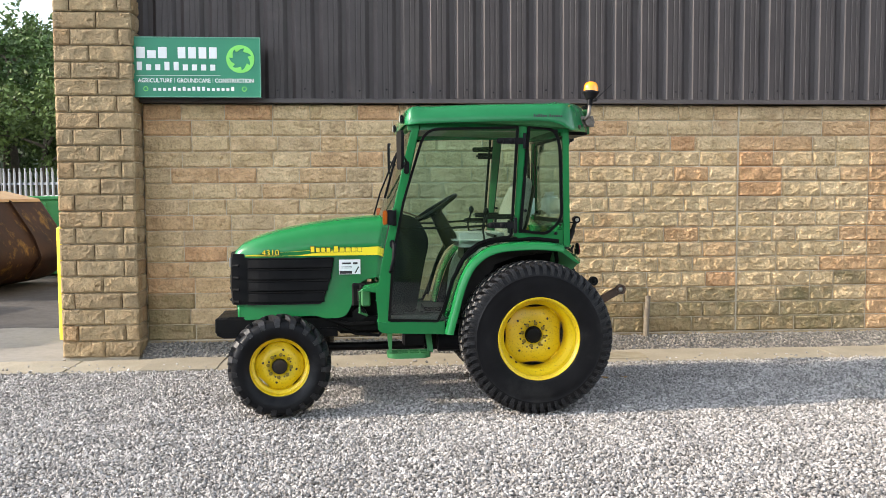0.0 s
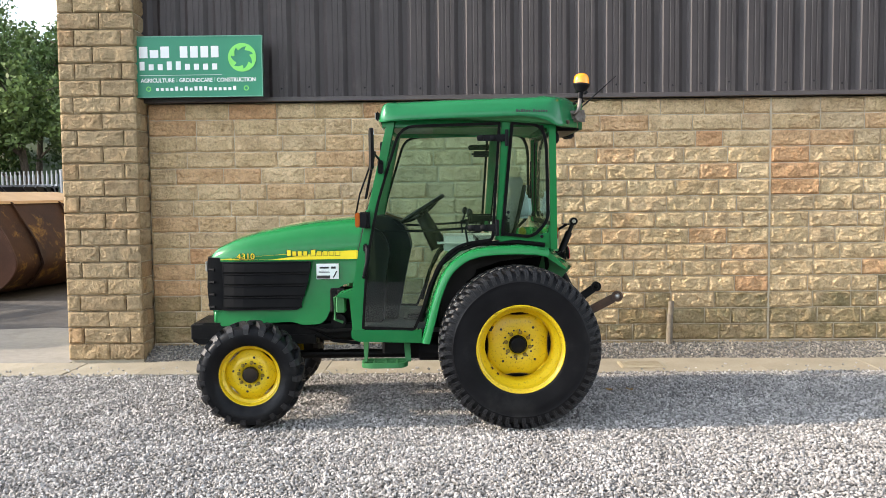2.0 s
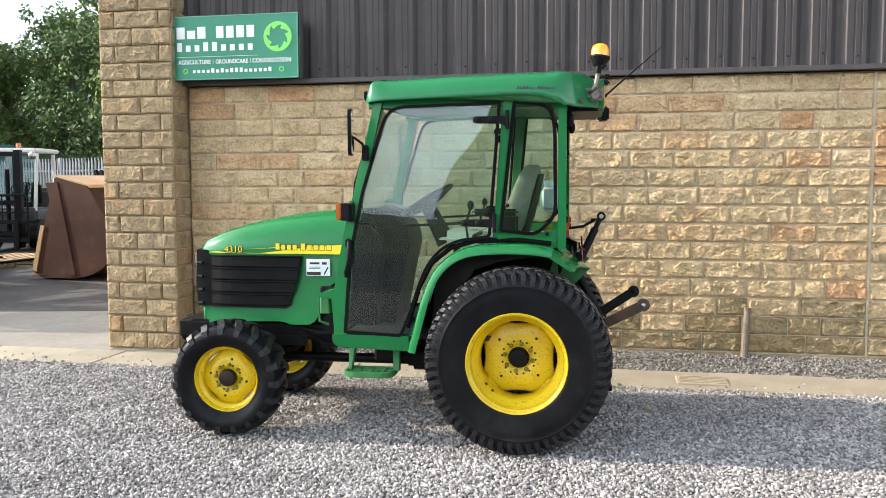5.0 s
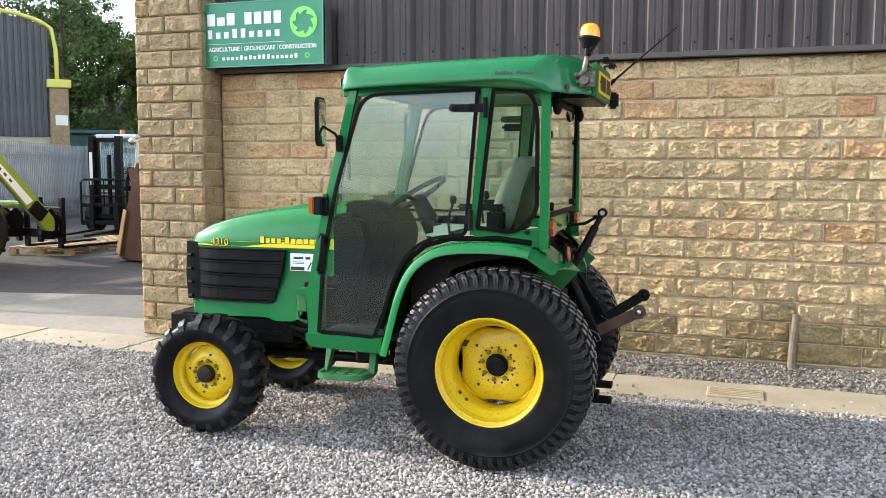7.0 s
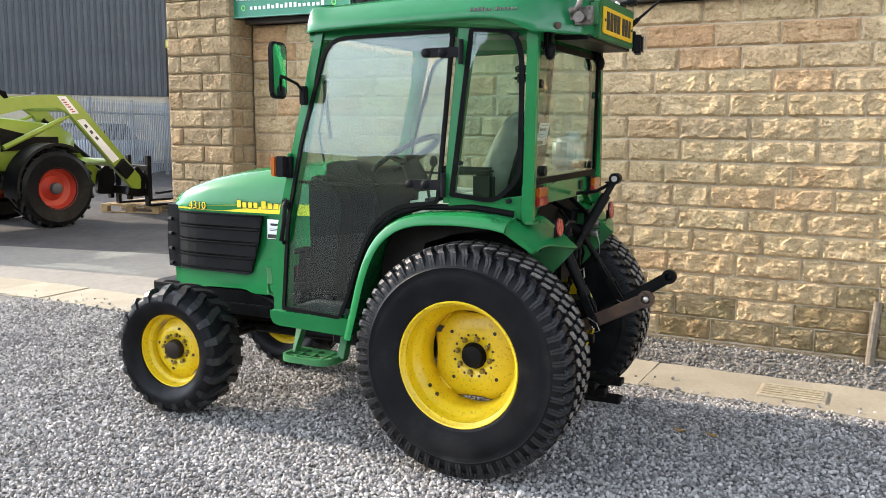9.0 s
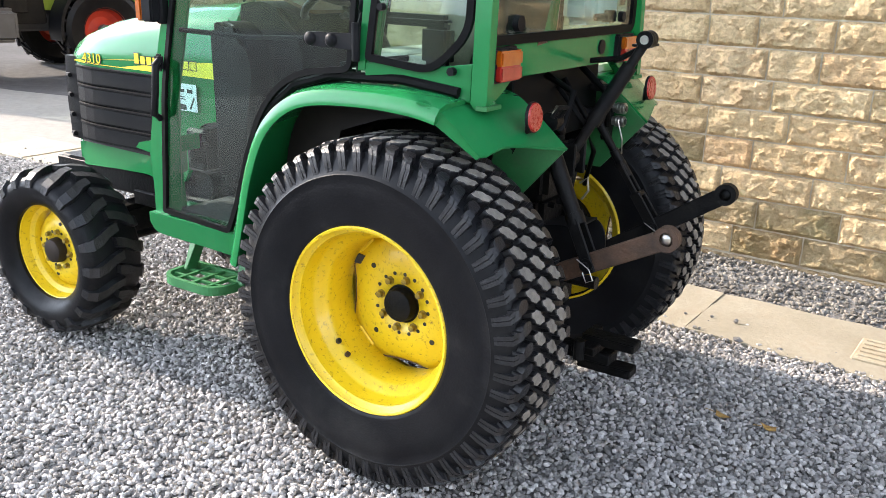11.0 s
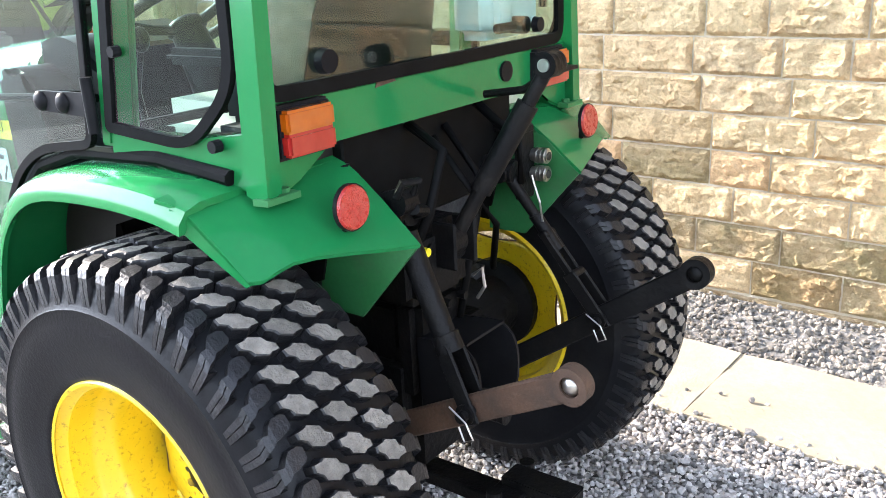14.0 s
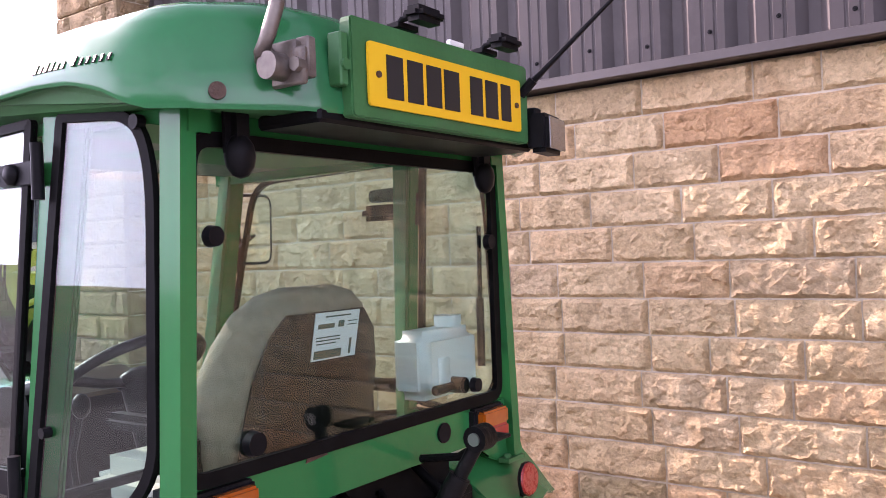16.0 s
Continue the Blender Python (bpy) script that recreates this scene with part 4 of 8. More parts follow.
box(b, (0.78, 0.27, 0.47), (0.16, 0.12, 0.12), 0.015)
part("side_tank", b, M_PLASTIC, tractor, "black tank below the cab floor")
b = bmesh.new()
box(b, (1.15, 0.225, 0.76), (0.10, 0.10, 0.16), 0.01)
cyl(b, (1.13, 0.28, 0.72), (1.13, 0.28, 0.80), 0.035, seg=14)
cyl(b, (1.13, 0.28, 0.80), (1.13, 0.28, 0.83), 0.022, seg=14)
part("filter_housing", b, M_IRON, tractor)
# front weight carrier
b = bmesh.new()
box(b, (2.02, 0, 0.575), (0.20, 0.40, 0.07), 0.01)
for s in (1, -1):
    prism(b, [(1.90, 0.47), (2.07, 0.47), (2.11, 0.49), (2.11, 0.57), (2.03, 0.615), (1.90, 0.615)], lambda u, v, d: (u, d, v), s * 0.19, s * 0.21)
box(b, (2.10, 0, 0.53), (0.03, 0.42, 0.09), 0.006)
part("weight_bracket", b, M_IRON, tractor, "black front weight bracket")

# -- bonnet --
TOPX = [(2.000, 1.035), (1.990, 1.068), (1.945, 1.112), (1.833, 1.163), (1.683, 1.209), (1.495, 1.247), (1.305, 1.275), (1.115, 1.292), (1.00, 1.298)]


def bonnet_half(x):
    return 0.258 - 0.085 * max(0.0, (x - 1.70) / 0.30) ** 2.2


b = bmesh.new()
secs = []
for x, zt in TOPX:
    hw = bonnet_half(x)
    zs = 1.03 if x < 1.99 else 1.0
    dz = zt - zs
    sec = [(x, hw, zs - 0.012), (x, hw + 0.002, zs + dz * 0.22), (x, hw - 0.012, zs + dz * 0.52), (x, hw * 0.86, zs + dz * 0.78), (x, hw * 0.66, zs + dz * 0.92), (x, hw * 0.34, zs + dz * 0.985), (x, 0, zt)]
    secs.append(sec + [(px_, -py_, pz_) for px_, py_, pz_ in sec[-2::-1]])
loft(b, secs)
part("bonnet", b, M_GREEN, tractor, "glossy green sloping bonnet", True, 50)
# side panels below the stripe
SIDE = [(1.975, 1.03), (1.004, 1.03), (1.004, 0.885), (1.115, 0.862), (1.160, 0.825), (1.200, 0.693), (1.245, 0.605), (1.39, 0.600), (1.44, 0.622), (1.68, 0.616), (1.915, 0.592), (1.955, 0.60), (1.985, 0.70)]
for s in (1, -1):
    b = bmesh.new()
    prism(b, rounded(SIDE, [0, 0, 0.01, 0.03, 0.05, 0.06, 0.05, 0.03, 0.03, 0.03, 0.02, 0.02, 0.02], 3), lambda u, v, d: (u, s * (bonnet_half(u) + d), v), -0.02, 0.0)
    part("side_panel", b, M_GREEN, tractor, "", True, 40)
    b = bmesh.new()
    G = rounded([(1.905, 1.019), (1.316, 1.016), (1.345, 0.87), (1.400, 0.700), (1.905, 0.697)], [0.006, 0.015, 0.0, 0.03, 0.01], 4)
    prism(b, G, lambda u, v, d: (u, s * (bonnet_half(u) + d), v), -0.01, 0.004)
    g = part("side_grille", b, M_GRILLE, tractor, "black ribbed plastic side grille")
    for k in range(4):
        z0 = 0.715 + k * 0.077
        xe = 1.330 + max(0.0, (0.90 - z0)) * 0.30
        b = bmesh.new()
        n = 8
        cs = []
        for i in range(n + 1):
            x = 1.895 + (xe - 1.895) * i / n
            y = bonnet_half(x)
            cs.append([(x, s * (y + 0.002), z0), (x, s * (y + 0.005), z0 + 0.002), (x, s * (y + 0.0065), z0 + 0.006), (x, s * (y + 0.0065), z0 + 0.010), (x, s * (y + 0.0055), z0 + 0.060), (x, s * (y + 0.010), z0 + 0.066), (x, s * (y + 0.010), z0 + 0.071), (x, s * (y + 0.002), z0 + 0.073)])
        loft(b, cs, True, True)
        part("louvre", b, M_GRILLE, g)
    b = bmesh.new()
    ST = [(1.915, 1.034), (1.86, 1.039), (1.80, 1.045), (1.70, 1.053), (1.50, 1.066), (1.125, 1.083), (1.004, 1.089), (1.004, 1.030), (1.50, 1.030), (1.70, 1.030), (1.80, 1.030), (1.86, 1.030), (1.915, 1.030)]
    prism(b, ST, lambda u, v, d: (u, s * (bonnet_half(u) + 0.0035 + d), v), 0.0, 0.0012)
    part("yellow_stripe", b, M_STRIPE, tractor, "yellow stripe with printed model number", True, 60)
    # maker's word as bars, model number as figures
    for x0, w, n in ((1.478, 0.142, 4), (1.322, 0.198, 5)):
        for k in range(n):
            b = bmesh.new()
            xc, hh = x0 - w * (k + 0.45) / n, 0.038 if k == 0 else 0.029
            for dd, e, mi in ((0.0056, 0.006, 0), (0.0064, 0.0, 1)):
                box(b, (xc, s * (bonnet_half(xc) + dd), 1.0545 + hh / 2), (w / n * 0.70 + e, 0.001, hh + e), 0, mi=mi)
            part("maker_mark", b, (M_INK, M_STRIPE), tractor, "yellow bar edged in black")
    rz = 180 if s > 0 else 0
    x0 = 1.803 if s > 0 else 1.688
    yy = s * (bonnet_half(1.74) + 0.0060)
    lettering("model_number", "4310", 0.056, pose(x0, yy, 1.034, 90, 0, rz), M_INK, tractor, "black edge of the model number", 0.0005, width=0.122, bold=0.0022)
    lettering("model_number", "4310", 0.054, pose(x0 - s * 0.003, yy + s * 0.0012, 1.036, 90, 0, rz), M_STRIPE, tractor, "yellow model number", 0.0005, width=0.115)
# dealer's sticker, its print as bars
b = bmesh.new()
box(b, (1.213, 0.2605, 0.951), (0.145, 0.002, 0.10))
stk = part("sticker", b, M_STICKER, tractor, "white dealer sticker with green and black print")
b = bmesh.new()
box(b, (1.235, 0.2618, 0.975), (0.06, 0.001, 0.012))
box(b, (1.175, 0.2618, 0.975), (0.03, 0.001, 0.014))
box(b, (1.235, 0.2618, 0.952), (0.07, 0.001, 0.003))
box(b, (1.235, 0.2618, 0.944), (0.07, 0.001, 0.003))
box(b, (1.240, 0.2618, 0.914), (0.085, 0.001, 0.020))
box(b, (1.165, 0.2618, 0.93), (0.008, 0.001, 0.05), 0, Matrix.Rotation(-0.5, 3, "Y"))
part("print_bar", b, M_INK, stk)
# front grille, curved
b = bmesh.new()
fs = []
for y in (-0.262, -0.245, -0.2, -0.12, 0, 0.12, 0.2, 0.245, 0.262):
    x = 1.995 + 0.035 * (1 - (y / 0.262) ** 2) - (0.05 if abs(y) > 0.25 else 0.0)
    y2 = max(-0.215, min(0.215, y * 0.85))
    fs.append([(x, y2, 0.70), (x + 0.01, y2, 0.85), (x, y2, 1.045), (x - 0.06, y2 * 0.98, 1.045), (x - 0.06, y2 * 0.98, 0.70)])
loft(b, fs, True, True)
fg = part("front_grille", b, M_GRILLE, tractor, "black front grille with headlamps", True, 30)
for k in range(4):
    b = bmesh.new()
    pts = [(1.958 + 0.0, -0.222, 0.72 + k * 0.082), (1.99, -0.21, 0.72 + k * 0.082), (2.03, -0.08, 0.72 + k * 0.082), (2.03, 0.08, 0.72 + k * 0.082), (1.99, 0.21, 0.72 + k * 0.082), (1.958, 0.222, 0.72 + k * 0.082)]
    tube(b, pts, 0.010, 6)
    part("grille_bar", b, M_GRILLE, fg)
for s in (1, -1):
    b = bmesh.new()
    box(b, (2.012, s * 0.13, 0.985), (0.02, 0.10, 0.07), 0.008, Matrix.Rotation(s * -0.18, 3, "Z"))
    part("headlamp", b, M_STEEL, fg, "clear front headlamp")
b = bmesh.new()
box(b, (1.945, 0, 0.645), (0.06, 0.40, 0.10), 0.012)
part("lower_nose", b, M_GREEN, tractor, "", True, 40)
# cowl between bonnet and cab
b = bmesh.new()
secs = []
for x in (1.004, 0.99, 0.96):
    sec = [(x, 0.262, 0.86), (x, 0.264, 1.03), (x, 0.25, 1.17), (x, 0.21, 1.255), (x, 0.15, 1.290), (x, 0, 1.300)]
    secs.append(sec + [(a, -c, d) for a, c, d in sec[-2::-1]])
loft(b, secs)
part("cowl", b, M_GREEN, tractor, "", True, 40)

# -- cab frame --
for s in (1, -1):
    fn = side_fn(s)
    b = bmesh.new()
    prism(b, [(1.035, 0.56), (1.028, 0.86), (0.985, 1.10), (0.800, 1.895), (0.745, 1.895), (0.945, 1.02), (0.955, 0.615), (0.955, 0.56)], fn, -0.060, -0.006, 0.006)
    part("front_post", b, M_GREEN, tractor, "", True, 40)
    b = bmesh.new()
    prism(b, [(1.022, 0.64), (1.020, 0.86), (0.978, 1.10), (0.797, 1.885), (0.749, 1.885), (0.949, 1.02), (0.959, 0.64)], fn, -0.072, -0.060, 0.004)
    part("post_lining", b, M_GREEN_DULL, tractor, "dull dark green inner lining of the post")
    b = bmesh.new()
    prism(b, [(0.142, 1.16), (0.106, 1.16), (0.032, 1.885), (0.094, 1.885)], fn, -0.066, -0.055, 0.004)
    part("post_lining", b, M_GREEN_DULL, tractor, "dull dark green inner lining of the post")
    b = bmesh.new()
    prism(b, [(0.140, 1.16), (0.108, 1.16), (0.034, 1.895), (0.092, 1.895)], fn, -0.055, -0.006, 0.006)
    part("middle_post", b, M_GREEN, tractor, "", True, 40)
    b = bmesh.new()
    prism(b, rounded([(-0.206, 1.085), (-0.250, 1.085), (-0.246, 1.88), (-0.202, 1.88)], 0.014, 4), fn, -0.030, 0.002, 0.008)
    part("rear_post", b, M_GREEN, tractor, "", True, 40)
    b = bmesh.new()
    prism(b, [(0.83, 1.855), (0.83, 1.92), (-0.25, 1.91), (-0.25, 1.83), (-0.12, 1.865)], fn, -0.06, -0.008, 0.004)
    part("roof_rail", b, M_GREEN, tractor, "", True, 40)
    # sill under the door
    b = bmesh.new()
    prism(b, rounded([(1.035, 0.612), (0.60, 0.612), (0.60, 0.525), (1.00, 0.540), (1.035, 0.560)], [0.004, 0.004, 0.01, 0.02, 0.02], 3), lambda u, v, d: (u, s * (0.562 + d + (v - 0.53) * 0.12), v), -0.16, 0.02, 0.008)
    part("door_sill", b, M_GREEN, tractor, "", True, 40)
    # panel below quarter window down to mudguard
    b = bmesh.new()
    prism(b, [(0.115, 1.145), (-0.20, 1.10), (-0.20, 1.20), (-0.10, 1.185), (0.115, 1.185)], fn, -0.05, -0.010, 0.003)
    part("quarter_panel", b, M_GREEN, tractor, "", True, 40)
    # small shelf ahead of the front post
    b = bmesh.new()
    prism(b, [(1.02, 0.855), (1.115, 0.835), (1.135, 0.815), (1.02, 0.80)], lambda u, v, d: (u, s * d, v), 0.36, 0.55, 0.004)
    prism(b, [(1.02, 0.86), (1.05, 0.83), (1.03, 0.60), (1.00, 0.60)], lambda u, v, d: (u, s * d, v), 0.45, 0.56, 0.004)
    part("front_shelf", b, M_GREEN, tractor, "", True, 40)
    b = bmesh.new()
    box(b, (1.11, s * 0.42, 0.76), (0.06, 0.11, 0.11), 0.008)
    tube(b, [(1.10, s * 0.45, 0.82), (1.15, s * 0.45, 0.80), (1.15, s * 0.44, 0.66), (1.10, s * 0.43, 0.64)], 0.010)
    part("mount_bracket", b, M_GREEN_DULL, tractor)

DOOR = [(0.972, 0.618), (0.640, 0.606), (0.590, 0.72), (0.545, 0.86), (0.490, 1.00), (0.420, 1.085), (0.330, 1.132), (0.150, 1.155), (0.100, 1.885), (0.725, 1.870), (0.870, 1.40), (0.940, 1.05)]
DOORR = rounded(DOOR, [0.012, 0.02, 0.05, 0.05, 0.05, 0.05, 0.05, 0.03, 0.012, 0.10, 0.05, 0.05], 4)
QUART = [(0.106, 1.190), (-0.095, 1.165), (-0.202, 1.27), (-0.194, 1.78), (-0.150, 1.878), (0.038, 1.890)]
QUARTR = rounded(QUART, [0.015, 0.05, 0.06, 0.09, 0.07, 0.02], 5)
for s in (1, -1):
    fn = side_fn(s)
    b = bmesh.new()
    prism(b, DOORR, fn, -0.003, 0.002)
    door = part("door_pane", b, M_GLASS, tractor, "full height green-tinted glass cab door, closed", True, 30)
    b = bmesh.new()
    band(b, DOORR, fn, 0.017, -0.006, 0.007)
    part("door_seal", b, M_SEAL, door, "black rubber door seal")
    b = bmesh.new()
    prism(b, QUARTR, fn, -0.003, 0.001)
    q = part("quarter_pane", b, M_GLASS, tractor, "rear quarter window of tinted glass", True, 30)
    b = bmesh.new()
    band(b, QUARTR, fn, 0.019, -0.006, 0.006)
    part("window_seal", b, M_SEAL, q, "black rubber window seal")
    # hinges with two domed studs
    for hx, hz in ((0.120, 1.787), (0.185, 1.236)):
        b = bmesh.new()
        y = side_y(hx, hz)
        prism(b, rounded([(hx + 0.13, hz - 0.018), (hx - 0.045, hz - 0.022), (hx - 0.045, hz + 0.022), (hx + 0.13, hz + 0.018)], [0.016, 0.004, 0.004, 0.016], 4), fn, 0.007, 0.014, 0.002)
        for ox in (0.105, 0.03):
            ball(b, (hx + ox, s * (y + 0.014), hz), 0.020, (1, 0.6, 1), 12)
        cyl(b, (hx - 0.055, s * (y + 0.012), hz - 0.05), (hx - 0.055, s * (y + 0.012), hz + 0.05), 0.011, seg=12)
        part("door_hinge", b, M_PLASTIC, door, "black hinge with domed studs", True, 40)
    # handle
    b = bmesh.new()
    y = side_y(0.93, 1.05)
    tube(b, [(0.935, s * (y + 0.01), 1.13), (0.928, s * (y + 0.035), 1.115), (0.930, s * (y + 0.040), 1.04), (0.948, s * (y + 0.035), 0.955), (0.952, s * (y + 0.01), 0.94)], 0.012, 10)
    box(b, (0.938, s * (y + 0.012), 1.12), (0.034, 0.02, 0.055), 0.008, seg=2)
    part("door_handle", b, M_PLASTIC, door, "black door handle", True, 40)
    b = bmesh.new()
    tube(b, [(0.90, s * 0.52, 1.222), (0.60, s * 0.53, 1.218), (0.18, s * 0.54, 1.24)], 0.008, 8)
    part("grab_bar", b, M_PLASTIC, door)
    for lx, lz, lr in ((0.06, 1.33, 0.010), (-0.155, 1.853, 0.013), (-0.15, 1.178, 0.011)):
        b = bmesh.new()
        cyl(b, (lx, s * (side_y(lx, lz) - 0.004), lz), (lx, s * (side_y(lx, lz) + 0.013), lz), lr, seg=10)
        part("latch_pin", b, M_PLASTIC, q)

# windscreen, curved round the front
b = bmesh.new()
rows = [(0.85, 1.045, 0.035), (1.10, 1.035, 0.055), (1.30, 1.000, 0.06), (1.60, 0.895, 0.06), (1.86, 0.822, 0.05)]
NY = 12
front, back = [], []
for z, xc, bow in rows:
    hw = side_y(0.9, z) - 0.035
    front.append([b.verts.new((xc - bow * (2 * abs(i / NY - 0.5)) ** 2, (i / NY * 2 - 1) * hw, z)) for i in range(NY + 1)])
    back.append([b.verts.new((xc - 0.005 - bow * (2 * abs(i / NY - 0.5)) ** 2, (i / NY * 2 - 1) * hw, z)) for i in range(NY + 1)])
for L_ in (front, back):
    for A, B in zip(L_, L_[1:]):
        for i in range(NY):
            b.faces.new((A[i], A[i + 1], B[i + 1], B[i]))
part("windscreen", b, M_GLASS, tractor, "curved tinted windscreen", True)
for s in (1, -1):
    b = bmesh.new()
    tube(b, [(xc - bow, s * (side_y(0.9, z) - 0.033), z) for z, xc, bow in rows], 0.010, 6)
    part("windscreen_seal", b, M_SEAL, tractor)
b = bmesh.new()
tube(b, [(1.04, 0.1, 1.30), (1.00, 0.2, 1.45), (0.90, 0.28, 1.70)], 0.006)
tube(b, [(0.965, 0.15, 1.42), (0.89, 0.33, 1.72)], 0.009)
part("wiper", b, M_PLASTIC, tractor, "black windscreen wiper")

# -- rear wall of the cab --
RX = lambda z: -0.228 - (z - 1.5) * 0.01
rear_fn = lambda u, v, d: (RX(v) - d, u, v)
RW = rounded([(-0.478, 1.243), (0.505, 1.243), (0.482, 1.836), (-0.468, 1.836)], [0.05, 0.05, 0.06, 0.06], 5)
b = bmesh.new()
prism(b, RW, rear_fn, -0.003, 0.002)
rw = part("rear_window", b, M_GLASS, tractor, "tinted rear window of the cab", True, 30)
b = bmesh.new()
band(b, RW, rear_fn, 0.026, -0.006, 0.008)
part("window_seal", b, M_SEAL, rw, "black rubber window seal")
for y in (0.385, -0.385):
    b = bmesh.new()
    box(b, (RX(1.82) - 0.022, y, 1.845), (0.035, 0.055, 0.12), 0.014, seg=2)
    ball(b, (RX(1.8) - 0.03, y, 1.795), 0.030, (0.8, 1, 1.3), 12)
    part("window_hinge", b, M_PLASTIC, rw, "black rear window hinge", True, 40)
for y, z, r in ((0.352, 1.297, 0.023), (-0.352, 1.297, 0.018), (0.43, 1.66, 0.019), (-0.43, 1.64, 0.019)):
    b = bmesh.new()
    cyl(b, (RX(z) - 0.002, y, z), (RX(z) - 0.018, y, z), r, r * 0.9, 16)
    part("window_stud", b, M_PLASTIC, rw, "", True, 40)
b = bmesh.new()
box(b, (RX(1.3) + 0.035, -0.29, 1.295), (0.02, 0.10, 0.022), 0.006)
cyl(b, (RX(1.3) + 0.01, -0.335, 1.297), (RX(1.3) + 0.05, -0.335, 1.297), 0.02, seg=12)
part("window_catch", b, M_PLASTIC, rw)
b = bmesh.new()
tube(b, [(RX(1.4) + 0.03, -0.44, 1.38), (RX(1.7) + 0.03, -0.445, 1.68)], 0.006, 8)
tube(b, [(RX(1.4) + 0.03, -0.44, 1.33), (RX(1.5) + 0.03, -0.442, 1.50)], 0.010, 8)
part("gas_strut", b, M_PLASTIC, rw)
b = bmesh.new()
LP = [(-0.515, 1.244), (-0.515, 1.10), (-0.47, 1.085), (-0.42, 1.105), (-0.36, 1.150), (-0.33, 1.157), (0.33, 1.157), (0.36, 1.150), (0.42, 1.105), (0.47, 1.085), (0.515, 1.10), (0.515, 1.244)]
prism(b, LP, rear_fn, -0.03, 0.0, 0.004)
part("rear_panel", b, M_GREEN, tractor, "green panel below the rear window", True, 40)
b = bmesh.new()
prism(b, [(-0.49, 1.825), (0.49, 1.825), (0.49, 1.90), (-0.49, 1.90)], rear_fn, -0.04, 0.0, 0.004)
part("rear_header", b, M_GREEN, tractor, "", True, 40)
b = bmesh.new()
cyl(b, (RX(1.2) + 0.005, -0.225, 1.205), (RX(1.2) - 0.006, -0.225, 1.205), 0.023, seg=20)
part("rubber_plug", b, M_PLASTIC, tractor, "dark round rubber plug")
b = bmesh.new()
prism(b, [(0.22, 1.232), (0.16, 1.237), (0.165, 1.244), (0.215, 1.243)], rear_fn, 0.0, 0.0015)
part("rust_chip", b, M_RUSTIRON, tractor, "chipped rusty paint patch")
for s in (1, -1):
    la = thing("rear_lamp", "", "")
    la.parent = tractor
    ly = 0.425 if s > 0 else -0.398
    b = bmesh.new()
    box(b, (RX(1.19) - 0.006, ly, 1.194), (0.03, 0.131, 0.092), 0.006, seg=2)
    part("lamp_body", b, M_PLASTIC, la, "", True, 40)
    b = bmesh.new()
    box(b, (RX(1.19) - 0.026, ly, 1.213), (0.026, 0.112, 0.039), 0.005, seg=2)
    part("indicator_lens", b, M_LENS_A, la, "ribbed amber indicator lens")
    b = bmesh.new()
    box(b, (RX(1.19) - 0.026, ly, 1.174), (0.026, 0.112, 0.039), 0.005, seg=2)
    part("stop_lens", b, M_LENS_R, la, "red stop lamp lens")

def smooth_line(pts, n):
    """Points of a Catmull-Rom curve through pts."""
    out = []
    for i in range(len(pts) - 1):
        p0, p1, p2, p3 = (Vector(pts[max(0, min(len(pts) - 1, i + k))]) for k in (-1, 0, 1, 2))
        for j in range(n):
            t = j / n
            out.append(tuple(0.5 * (2 * p1 + (p2 - p0) * t + (2 * p0 - 5 * p1 + 4 * p2 - p3) * t * t + (3 * p1 - 3 * p2 + p3 - p0) * t ** 3)))
    out.append(tuple(pts[-1]))
    return out


